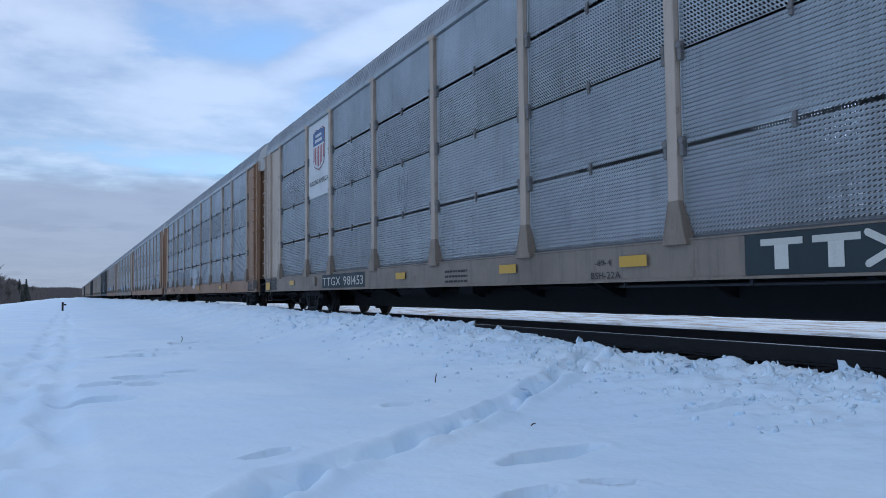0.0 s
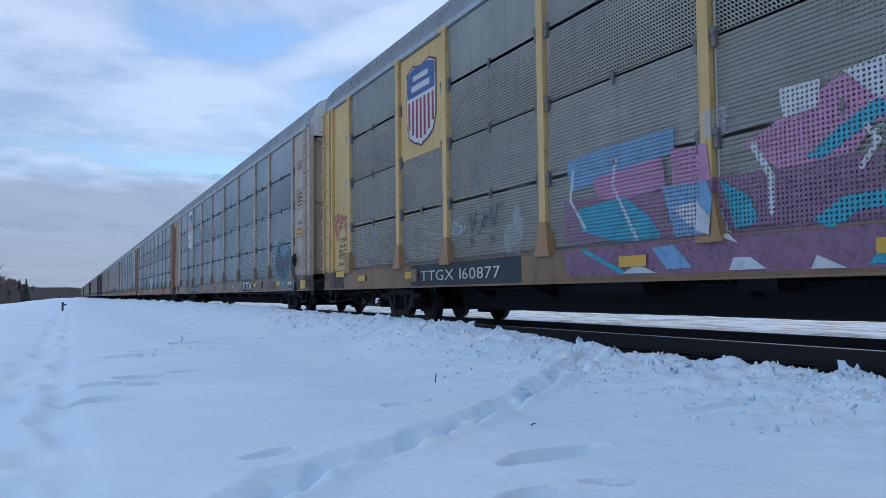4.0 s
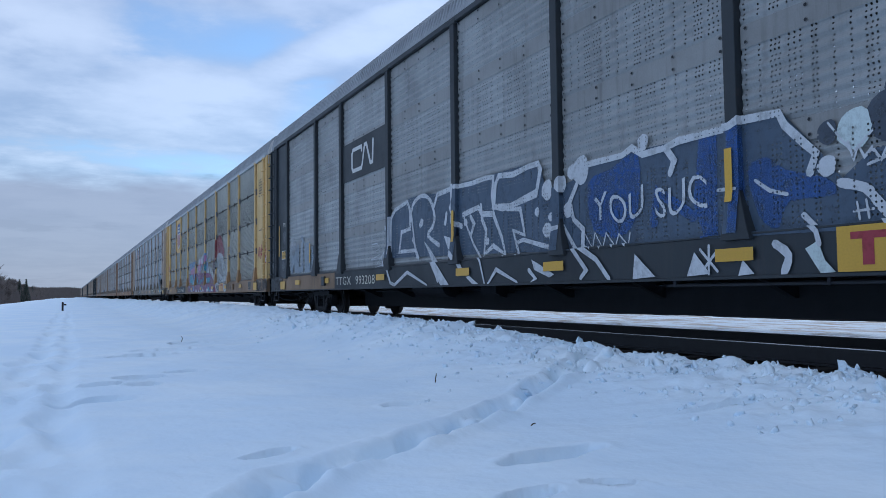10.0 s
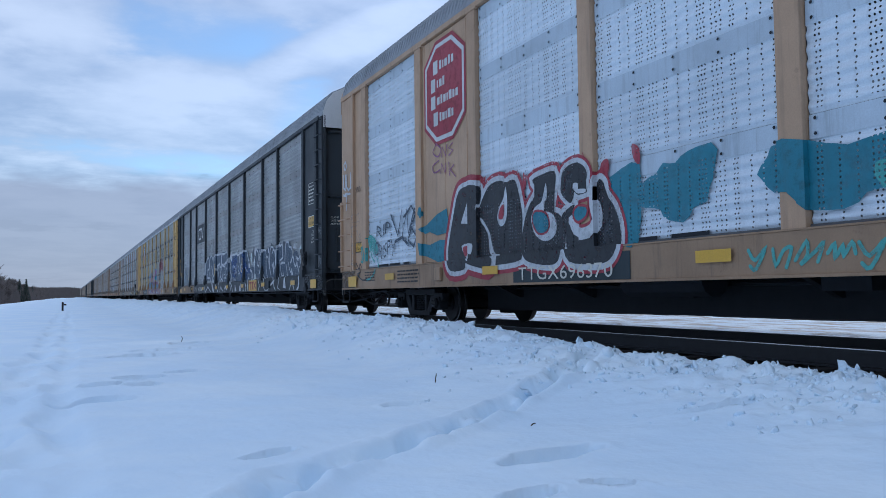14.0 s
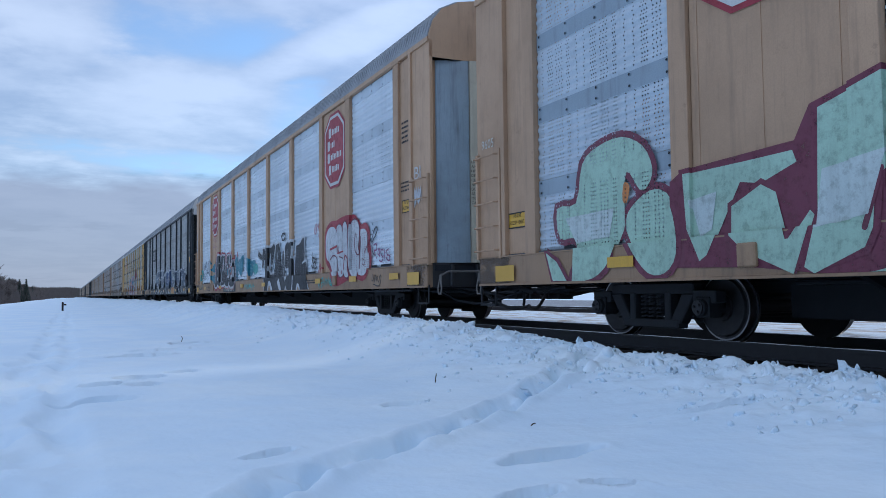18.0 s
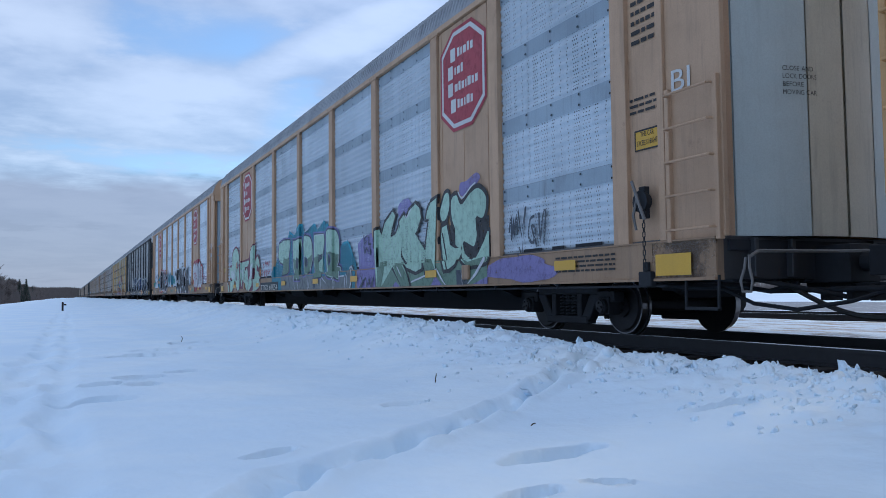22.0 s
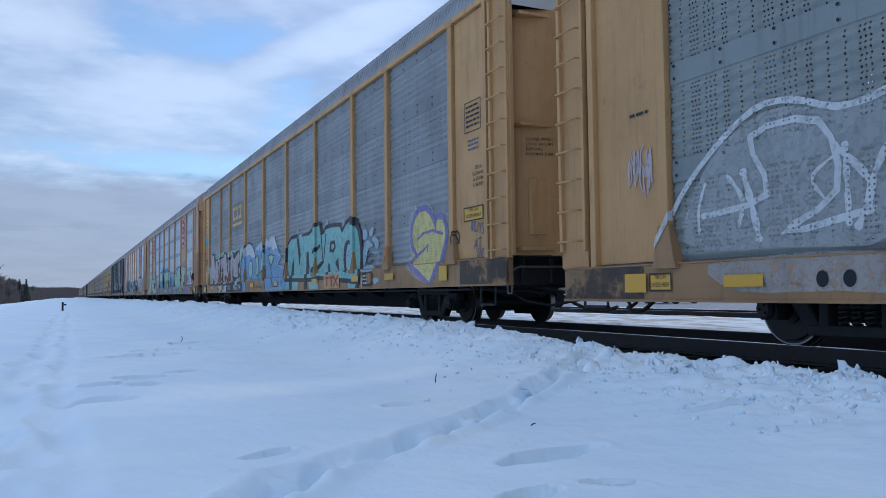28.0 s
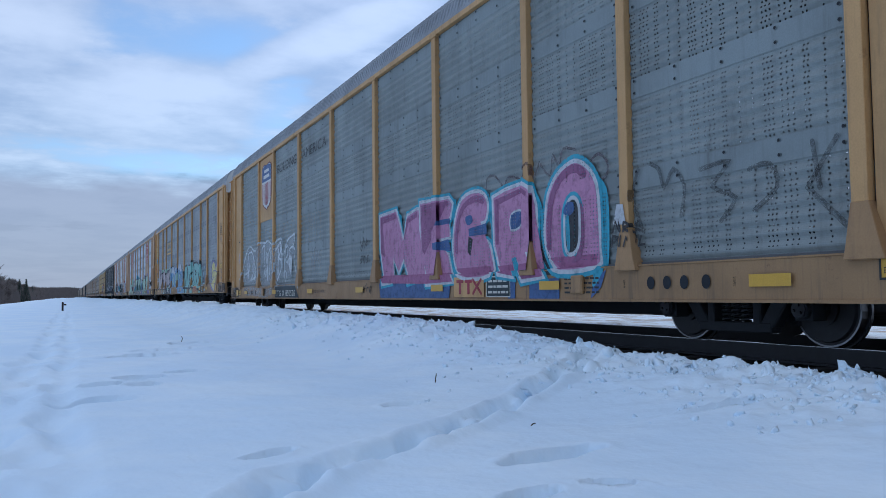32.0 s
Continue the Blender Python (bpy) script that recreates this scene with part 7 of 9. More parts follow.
def dress_d():
    c, s = car_d, TAN_CAR
    octagon(c, s, 8.38, 3.02, 4.80, 0.80)
    octagon(c, s, -8.38, 3.02, 4.80, 0.80)
    lay(c, s, "dark_panel", [rect(6.14, 3.62, 0.667, 0.98)], PINE_GREEN, 1, "dark panel behind the car's number")
    number(c, s, "TTGX696370", 5.98, 3.92, 0.70, 0.88, None)
    reflectors(c, s, (11.0, 7.0, 2.6, -0.9, -6.95, -9.6, -12.0))
    corner_square(c, s, 13.2)
    corner_square(c, s, -12.9)
    slots(c, s)
    splash(c, s, "teal", [[(9.42, 1.66), (9.1, 1.72), (8.7, 1.86), (8.32, 1.92), (8.28, 1.75), (8.3, 1.52), (8.7, 1.50), (9.0, 1.58), (9.2, 1.56)], [(9.45, 1.42), (9.0, 1.36), (8.6, 1.42), (8.28, 1.40), (8.24, 1.2), (8.3, 1.02), (8.7, 1.06), (9.1, 1.16), (9.38, 1.2)], blob(2.9, 1.6, 0.5, 0.35, 203, 0.3), blob(1.1, 1.5, 0.7, 0.3, 204, 0.3), blob(9.35, 1.95, 0.08, 0.1, 205)], 1)
    art(c, s, (8.85, 3.49, 0.85, 3.05),
        "s ink_black 4 white:.075,red:.16 209,606 303,594 319,509 296,394 355,252 365,123 394,75 370,14 264,49 238,65 228,22 139,17 108,114 117,246 150,437 173,555",
        "f white 5 0 241,499 246,340 198,352",
        "s white 5 0 201,191 280,195 271,123 241,140 251,82 234,96",
        "s red 6 0 210,177 250,182 236,122 222,117",
        "s ink_black 4 white:.075,red:.13 325,356 296,394 339,526 380,582 439,580 449,505 464,564 506,563 527,456 541,317 535,158 550,59 434,36 416,49 457,111 399,109 377,188 363,268",
        "s white 5 0 422,414 445,464 457,539 466,434 457,319 429,286 410,346",
        "s red 6 0 418,344 428,407 450,423 443,337",
        "s ink_black 4 white:.07,red:.12 591,537 636,556 691,557 693,468 682,379 682,325 703,308 727,263 734,190 728,101 714,32 678,12 598,32 559,73 539,184 550,293 574,386 599,435 608,483",
        "s white 5 0 652,500 633,397 601,367 583,294 604,196 651,155 691,191 695,265 674,318 632,346 656,413",
        "s teal 6 red:.03 600,336 646,321 663,261 652,215 616,213 593,276",
        "s ink_black 4 white:.06,red:.10 717,482 725,541 751,569 787,572 821,541 836,489 829,427 834,391 789,387 771,412 765,373 752,354 733,385 716,425",
        "s white 5 0 766,438 771,463 788,452 792,422 829,411 825,390 784,400",
        "s ink_black 4 white:.07,red:.11 718,289 747,328 771,338 763,276 776,207 810,171 848,188 864,236 855,317 856,422 867,452 882,424 889,365 916,295 933,203 936,120 929,64 901,10 839,2 760,25 736,118 735,218",
        "c white 5 0.13 758,258 776,198 812,166 846,184 864,238 857,317",
        "s teal 6 red:.035 770,301 788,323 831,308 828,265 800,242 775,258",
        "s teal 1 0 877,417 908,456 999,482 992,107 953,95 933,207 896,324",
        "f red 2 0 818,619 837,535 828,517",
        "d red 2 0.09 885,510 878,460",
        "f red 2 0 320,624 345,644 336,563",
        "f red 2 0 407,623 422,645 418,589",
        "f red 2 0 546,603 564,567 553,479 541,532",
        "f red 2 0 496,612 513,618 509,564",
        "f red 2 0 686,570 708,601 702,555",
        "s red 2 0 977,594 1000,560 999,482 980,522",
        "c plum 2 0.025 30,999 2,943 40,896 62,947 25,1002",
        "l plum 2 0.025 67,883 73,956 98,881 104,960",
        "l plum 2 0.025 145,958 114,934 149,903 118,878",
        "c plum 2 0.025 45,865 0,836 11,782 55,791",
        "l plum 2 0.025 60,761 66,834 91,754 97,827",
        "l plum 2 0.025 118,824 121,728",
        "l plum 2 0.025 152,794 127,766 165,702")
    art(c, s, (0.72, -6.82, 0.59, 2.3),
        "f ink_black 3 white:.05 97,717 113,802 143,755 185,705 197,831 225,818 219,686 304,626 293,578 224,614 201,470 178,477 187,605 125,656",
        "f ink_black 4 white:.07 279,834 345,811 397,873 418,823 405,708 391,611 372,501 350,493 342,712 325,709 318,544 300,421 342,320 389,348 434,147 433,25 253,35 238,268 240,533 278,604",
        "f ink_black 4 white:.06 429,836 480,859 500,752 477,605 467,376 508,264 546,97 559,18 433,25 403,267 399,404 428,458 436,622",
        "f ink_black 4 white:.06 494,469 526,485 557,505 540,736 558,704 570,557 565,349 597,246 614,116 592,16 551,18 518,226 475,327",
        "s ink_black 4 white:.07 574,749 603,828 638,832 659,794 674,818 703,816 696,716 687,558 663,585 654,673 629,711 605,654 622,562 701,552 715,419 711,269 702,73 673,35 634,38 607,167 618,229 634,288 653,366 635,414 593,406 574,499 580,641",
        "f ink_black 4 white:.075 740,746 770,750 803,782 835,856 852,825 850,737 842,662 856,626 852,499 827,474 806,498 818,618 791,587 781,433 767,362 762,249 784,214 822,249 838,289 810,319 805,409 839,454 871,469 876,369 870,301 890,191 924,10 714,25 721,188 729,343 745,455 757,596 737,591",
        "s white 6 0 772,6 778,118 797,144 815,98 825,3",
        "s tan_bare 7 0 783,5 789,71 801,85 809,3",
        "s white 6 0 321,31 329,181 356,217 384,154 402,26",
        "s tan_bare 7 0 335,30 341,110 358,128 374,28",
        "f white 6 0 481,187 514,245 551,44 516,29",
        "l white 6 0.025 475,736 462,649 466,572",
        "l white 6 0.025 752,684 758,619 749,600",
        "l white 6 0.02 838,654 840,562",
        "l white 6 0.025 545,488 568,260",
        "d ink_black 4 0.14 779,434",
        "s ink_black 5 0 348,483 367,453 352,357 337,411",
        "c ink_black 3 0.07 522,959 542,1000 579,982 571,909 537,895 522,959",
        "c ink_black 3 0.05 976,494 956,520 949,474 969,413 963,351 940,399",
        "l ink_black 3 0.05 957,586 960,287",
        "l ink_black 3 0.05 985,554 984,298",
        "c ink_black 3 0.05 972,438 1000,482 979,345 1000,368",
        "s turq 2 0 -1,533 80,568 92,421 23,367")
    splash(c, s, "red", scrawl(-6.95, -7.5, 1.0, 1.35, 234, 4, 0.035) + scrawl(-6.6, -7.3, 2.0, 2.3, 235, 4, 0.03), 1)
    art(c, s, (-7.61, -11.84, 0.69, 2.28),
        "s red 2 0 -1,734 31,900 121,979 225,973 298,999 387,1000 440,995 519,979 582,885 608,827 667,841 717,789 739,676 729,583 751,511 759,382 752,225 728,135 669,71 585,98 492,84 423,91 369,59 235,15 165,44 138,171 79,274 10,418",
        "s white 4 0 22,704 53,839 109,894 188,874 232,777 255,647 243,530 266,443 254,245 245,166 182,141 147,220 102,356 34,457",
        "s white 4 maroon:.03 223,842 251,896 296,888 327,799 336,620 335,426 369,226 349,160 294,159 259,284 269,442 260,646",
        "s white 5 maroon:.03 335,878 378,920 418,890 439,771 432,587 450,470 432,327 454,175 423,132 375,187 340,424 340,735",
        "s white 6 maroon:.03 459,800 473,897 520,917 564,870 588,778 577,573 582,398 586,156 550,130 505,153 461,248 446,471",
        "s white 5 0 601,730 634,766 682,744 706,671 701,562 674,466 724,434 733,326 724,199 686,147 624,153 594,206 592,464",
        "l red 7 0.05 110,563 235,597",
        "c maroon 7 0.035 114,413 167,468 230,428 245,287 247,182",
        "l red 7 0.035 235,597 243,489 341,509",
        "l maroon 7 0.03 280,439 335,410",
        "c red 7 0.035 373,784 381,681 381,547 356,363 345,191",
        "c red 7 0.035 378,346 407,438 437,381 439,252 462,167",
        "c maroon 7 0.035 532,725 515,595 532,475 572,429 601,479 610,664",
        "l maroon 7 0.04 571,610 580,503",
        "c maroon 7 0.04 727,591 681,470 671,454",
        "l maroon 7 0.02 630,372 679,339 655,279 632,304 630,372",
        "c navy 2 0.045 759,565 784,681 822,749 841,716 815,642 771,567 775,440 800,395",
        "c plum 2 0.035 791,528 827,530 829,459 798,451 827,357",
        "c plum 2 0.035 844,403 864,477 872,373 847,417",
        "c plum 2 0.035 917,447 886,445 891,388 915,349 897,302 864,322",
        "l plum 2 0.035 931,453 939,317",
        "c plum 2 0.035 994,441 960,431 956,348 994,298 999,363 966,379",
        "c ink_black 2 0.02 806,154 799,63 821,91 830,150 834,53 852,140 858,62 872,125 886,48 910,131 922,106 898,0 817,25")
    splash(c, s, "turq", scrawl(-7.1, -8.3, 0.68, 0.98, 214, 9, 0.05) + scrawl(2.0, 0.3, 0.72, 0.95, 216, 12, 0.035), 1)
    tag(c, s, "RIP.", 11.66, 10.78, 1.68, 1.92, "ink_spray")
    tag(c, s, "CRISPY", 11.78, 10.66, 1.26, 1.55, "ink_spray", 3)
    splash(c, s, "ink_spray", stroke([(10.85, 2.05), (10.5, 1.62), (10.3, 2.1), (10.28, 1.6), (10.05, 2.1), (10.0, 1.62), (9.7, 2.05)], 0.055) + stroke([(10.2, 1.95), (9.85, 2.12), (9.65, 1.95), (9.9, 1.75), (9.6, 1.55), (9.75, 1.38), (10.0, 1.5), (9.85, 1.75)], 0.05)
           + stroke([(10.65, 1.52), (10.3, 1.58), (10.0, 1.42)], 0.06), 2)
    lay(c, s, "lettering", line_of("9513", 12.90, 12.62, 2.72, 2.84), INK, 2)
    notice(c, s, 12.93, 12.48, 1.42, 1.64, REFLECT)
    art(c, s, (13.69, 11.56, 0.79, 3.48),
        "c white 2 0.05 72,1002 108,964 59,937 23,980 72,1002",
        "l white 2 0.055 9,892 9,792 71,771 67,892",
        "l white 2 0.055 123,891 109,787 182,758 245,774 242,890",
        "l white 2 0.05 59,734 225,724",
        "l white 2 0.05 1,731 115,714 100,601",
        "c chalk 2 0.012 271,503 358,546 292,495 440,549 464,486 326,482",
        "c chalk 2 0.012 289,428 399,454 276,348 429,419 333,284 499,389 447,295 535,354",
        "c chalk 2 0.012 284,320 363,219 449,325 503,251",
        "c chalk 2 0.014 278,197 283,129 336,186 350,125 386,191",
        "c turq 2 0.05 628,269 568,245 557,183 629,149 667,195 628,269",
        "l turq 3 0.04 604,242 637,173",
        "s turq 1 0 716,334 812,354 943,300 983,231 919,187 838,225 760,256",
        "l turq 2 0.05 712,253 707,152",
        "c turq 2 0.05 962,183 1001,120 964,62 862,24 749,8",
        "c turq 2 0.05 811,327 790,249 836,182 898,146",
        "c black 2 0.03 368,153 461,99 487,145 567,77 475,60 630,12 763,20",
        "l black 2 0.025 529,62 464,1")
    splash(c, s, "white", scrawl(-13.1, -13.45, 2.0, 2.5, 222, 4, 0.03), 2)
    lay(c, s, "lettering", line_of("BI", -13.15, -13.42, 2.56, 2.80), WHITE, 2)
    notice(c, s, -12.50, -12.92, 2.02, 2.26, REFLECT)
    lay(c, s, "lettering", bars(-12.5, -12.9, 3.3, 3.75, 5, 223), INK, 2)
    lay(c, s, "lettering", bars(-12.45, -12.9, 2.4, 2.62, 3, 224) + bars(10.4, 9.4, 0.72, 0.98, 4, 225) + bars(12.2, 11.6, 0.78, 1.0, 4, 226) + bars(-5.8, -6.9, 0.8, 0.92, 2, 227), INK, 2)


def slots(c, s):
    """Dark drain slots along the foot of the panels."""
    polys = []
    rng = random.Random(7)
    v = 12.1
    while v > -12.1:
        ln = rng.uniform(0.25, 0.7)
        if not any(abs(v - ln / 2 - p) < 0.35 + ln / 2 for p in POSTS) and abs(abs(v - ln / 2) - 8.38) > 1.2:
            polys.append(rect(v, v - ln, 1.075, 1.115))
        v -= ln + rng.uniform(0.1, 0.3)
    for q in polys:
        lay(c, s, "drain_slot", [q], UNDER, 1)


def dress_e():
    c, s = car_e, TAN_CAR2
    octagon(c, s, 8.38, 3.12, 4.80, 0.80)
    octagon(c, s, -8.38, 3.12, 4.80, 0.80)
    number(c, s, "TTGX 691054", 5.95, 3.75, 0.68, 0.86)
    reflectors(c, s, (10.6, 6.65, 3.2, -0.05, -3.0, -7.0, -11.0))
    corner_square(c, s, 13.2)
    corner_square(c, s, -12.9)
    slots(c, s)
    art(c, s, (11.89, 6.11, 0.58, 2.27),
        "f maroon 2 0 377,583 442,692 664,725 692,889 834,1003 842,981 825,639 843,528 825,302 842,96 776,14 705,2 585,93 475,104 386,113",
        "s mint 4 maroon:.075 34,597 104,611 129,881 181,975 260,997 322,901 348,746 335,639 311,624 283,742 257,754 243,650 219,470 259,480 262,375 222,308 223,172 172,65 98,52 125,228 99,359 42,371",
        "s mint 4 maroon:.075 285,518 339,606 384,573 410,417 415,194 386,82 340,86 293,236 267,407",
        "s orange 5 0 265,687 282,660 273,555 260,576",
        "f mint 4 maroon:.05 436,660 579,669 661,677 668,614 601,535 535,575 531,484 508,404 489,175 472,141 443,333",
        "f mint 5 maroon:.05 540,434 601,529 629,477 599,337 626,222 654,230 689,365 696,338 662,40 571,177 538,274",
        "f mint 5 maroon:.06 707,860 833,973 813,512 797,459 791,251 778,163 698,24 681,83 701,304",
        "f pale_mint 6 0 711,556 814,601 797,459 785,313 698,272",
        "f pale_mint 6 0 449,501 509,528 497,320 470,281",
        "f pale_mint 6 0 65,513 233,530 218,343 104,322",
        "s mint 5 maroon:.07 823,490 839,640 881,720 918,685 945,588 948,523 916,511 894,560 876,535 887,430 940,344 993,229 1000,151 927,85 799,18 794,54 872,120 854,236 830,359",
        "f maroon 6 0 869,573 888,563 916,500 953,525 947,438 914,408 883,453",
        "s mint 6 0 821,367 831,329 837,211 824,167 812,246",
        "l maroon 6 0.05 806,515 779,253",
        "f mint 4 maroon:.06 -1,270 42,194 78,53 25,56",
        "s orange 2 0 942,509 972,469 979,362 957,317 941,403",
        "l maroon 3 0.01 418,607 493,211")
    splash(c, s, "red", scrawl(6.0, 5.0, 1.40, 1.62, 302, 7, 0.03) + scrawl(6.1, 5.0, 1.1, 1.34, 303, 8, 0.03), 1)
    art(c, s, (4.53, -3.26, 0.55, 2.42),
        "f teal 1 0 15,40 0,330 136,811 224,835 249,943 313,862 360,879 402,991 425,1000 443,848 525,831 562,953 590,921 604,819 651,825 682,957 700,875 720,897 729,819 763,815 829,731 845,544 879,608 916,620 941,543 955,445 980,393 1000,229 997,-1",
        "l cyan_spray 2 0.06 234,821 249,934 313,862",
        "l cyan_spray 2 0.06 387,906 414,991 433,970 443,856",
        "l cyan_spray 2 0.06 535,840 563,944 587,920 601,836",
        "l cyan_spray 2 0.06 656,828 682,943 697,870 720,887 727,828",
        "l cyan_spray 2 0.07 868,597 914,615 940,538 955,448",
        "f drab 2 0 153,44 154,301 862,204 920,207 921,16",
        "s drab 2 navy:.04 925,195 937,297 954,308 971,237 965,80 950,22 928,46",
        "f mint 4 navy:.04,violet:.08 103,786 168,825 258,809 267,750 242,538 245,352 216,312 149,297 169,467 112,503 85,592",
        "f mint 4 navy:.04,violet:.08 303,786 355,777 418,787 427,703 386,489 375,365 412,314 417,209 344,217 309,382 306,561",
        "s mint 4 navy:.04,violet:.08 447,788 490,800 526,768 550,662 553,471 538,361 503,293 459,279 451,467",
        "f mint 4 navy:.04,violet:.08 573,794 683,769 689,696 674,530 625,516 617,411 630,299 665,290 681,217 595,213 570,427",
        "s mint 4 navy:.04,violet:.08 709,800 763,809 803,780 829,706 840,547 837,397 816,331 855,312 853,182 811,203 778,210 731,240 710,379 708,617",
        "f moss 5 0 172,572 207,531 251,554 245,352 216,312 149,297",
        "f moss 5 0 306,525 353,492 386,523 375,365 412,314 417,209 344,217",
        "f moss 5 0 452,528 498,483 554,539 538,361 503,293 459,279",
        "f moss 5 0 571,487 601,497 628,529 618,411 630,299 682,272 681,217 595,213",
        "f moss 5 0 709,542 736,509 772,535 805,484 840,487 837,397 816,331 855,312 853,182 731,240",
        "s navy 6 violet:.015 470,509 491,470 494,405 473,380 462,447",
        "s navy 6 violet:.02 755,488 774,447 771,385 754,371",
        "f navy 6 0 384,532 410,498 401,358 373,374",
        "f navy 6 0 625,509 670,518 667,457 624,416",
        "l white 7 0.03 840,547 838,397 819,337 855,318 856,176",
        "c white 7 0.025 553,642 556,451 527,303",
        "l white 7 0.022 579,790 683,772",
        "l white 7 0.025 173,822 157,665",
        "l white 7 0.035 858,205 909,210 918,13",
        "l white 7 0.03 923,223 932,193 935,13",
        "c white 7 0.035 937,297 954,308 971,237 966,106 953,28",
        "l white 7 0.025 344,264 355,35",
        "l white 7 0.025 385,227 408,45",
        "l white 7 0.025 518,219 523,34",
        "l white 7 0.025 531,148 540,94 527,34",
        "c white 7 0.03 783,212 804,130 796,26",
        "c white 7 0.03 800,205 815,129 807,32",
        "l white 7 0.025 685,209 728,135",
        "l white 7 0.025 633,206 649,91",
        "l white 7 0.025 677,197 671,47",
        "l navy 3 0.05 268,256 295,51",
        "l navy 3 0.05 451,216 468,41",
        "s navy 3 0 580,216 610,188 600,52 585,90")
    art(c, s, (-3.3, -9.22, 0.55, 2.36),
        "s violet 1 0 -1,586 147,680 186,551 197,303 206,40 18,35 29,290",
        "s violet 1 0 388,819 396,918 464,958 499,860 434,760",
        "s violet 1 0 833,871 838,950 874,954 930,1001 951,942 896,863 849,832",
        "f moss 2 0 224,28 237,296 456,298 726,290 874,274 945,253 993,289 996,-1",
        "f black 3 0 855,625 890,686 942,621 998,621 996,490 931,305 884,293 859,417",
        "f black 3 0 776,596 809,608 816,494 806,401 774,426",
        "f mint 4 black:.065 197,686 219,701 241,629 274,758 346,859 365,808 334,675 324,584 372,619 420,767 444,716 427,584 387,466 432,296 488,148 503,65 436,48 364,273 311,359 294,247 261,50 215,52 215,300 239,455 193,524",
        "f mint 5 black:.065 401,736 438,794 455,747 481,822 530,874 560,829 572,727 542,608 525,578 511,651 487,665 461,585 477,527 534,524 525,459 476,440 442,415 458,326 524,342 585,440 599,404 594,231 550,203 479,252 424,384 435,577",
        "f mint 5 black:.065 616,766 632,821 672,843 704,869 693,755 670,647 661,466 660,343 688,214 622,194 598,359 615,542 630,695 610,705",
        "s mint 5 black:.065 728,812 747,886 769,885 774,769 754,665 726,650 714,728",
        "f mint 5 black:.065 725,588 755,603 770,481 775,423 807,384 842,386 847,344 815,246 782,208 748,203 728,324 718,475",
        "s mint 5 black:.075 786,816 818,851 833,785 853,759 892,826 929,863 955,851 983,785 984,690 968,612 942,626 926,662 891,695 861,646 850,558 897,574 925,547 933,468 918,385 901,404 910,452 888,475 849,451 843,380 809,419 814,522 803,583 789,658",
        "s mint 5 black:.06 853,419 866,325 911,272 930,293 974,423 996,490 1000,270 962,232 892,223 847,303",
        "f moss 6 0 229,337 293,344 288,248 259,50 217,52",
        "f moss 6 0 360,311 436,296 488,148 503,65 436,48",
        "f moss 6 0 599,320 664,311 688,214 622,194",
        "f moss 6 0 850,297 892,254 993,289 1000,251 961,222 892,218",
        "l white 6 0.06 889,44 935,144 983,270",
        "l white 6 0.04 674,186 699,209 736,112 758,13",
        "c white 6 0.03 829,874 845,821 863,823 902,887 929,914",
        "c white 6 0.03 452,787 462,761 496,834",
        "l white 6 0.03 516,104 592,142 661,182",
        "l white 6 0.03 403,266 437,168",
        "f violet 3 0 659,36 688,154 733,17",
        "f violet 3 0 359,34 388,116 423,31",
        "f violet 3 0 916,9 998,123 997,6",
        "f navy 7 0 827,189 891,187 893,23 829,21",
        "l white 7 0.01 855,184 863,25",
        "l black 6 0.04 729,530 759,258 767,200",
        "l navy 6 0.035 65,666 69,569 100,594 70,630 100,654",
        "l navy 6 0.035 111,659 115,556 144,555",
        "l navy 6 0.035 63,536 78,454 99,526 114,454",
        "l navy 6 0.035 129,534 133,449 158,518 162,434",
        "c navy 6 0.035 59,198 84,110 45,69 110,171 122,73 147,167 158,71 189,183 174,62")
    splash(c, s, "violet", [blob(-10.1, 0.85, 0.9, 0.18, 320, 0.2)], 2)
    splash(c, s, "navy", scrawl(-9.75, -10.75, 1.10, 1.70, 313, 8, 0.04), 3)
    lay(c, s, "lettering", line_of("BI", -13.15, -13.42, 2.56, 2.80), WHITE, 2)
    notice(c, s, -12.52, -12.93, 2.05, 2.28, REFLECT)
    lay(c, s, "lettering", bars(-12.5, -12.9, 3.2, 3.75, 5, 315) + bars(-12.45, -12.92, 2.45, 2.66, 3, 316) + bars(-11.0, -12.2, 0.76, 0.98, 4, 317), INK, 2)
    notice(c, s, 12.93, 12.48, 1.42, 1.64, REFLECT)
    lay(c, s, "lettering", line_of("9605", 13.66, 13.30, 2.66, 2.80), CREAM, 2)


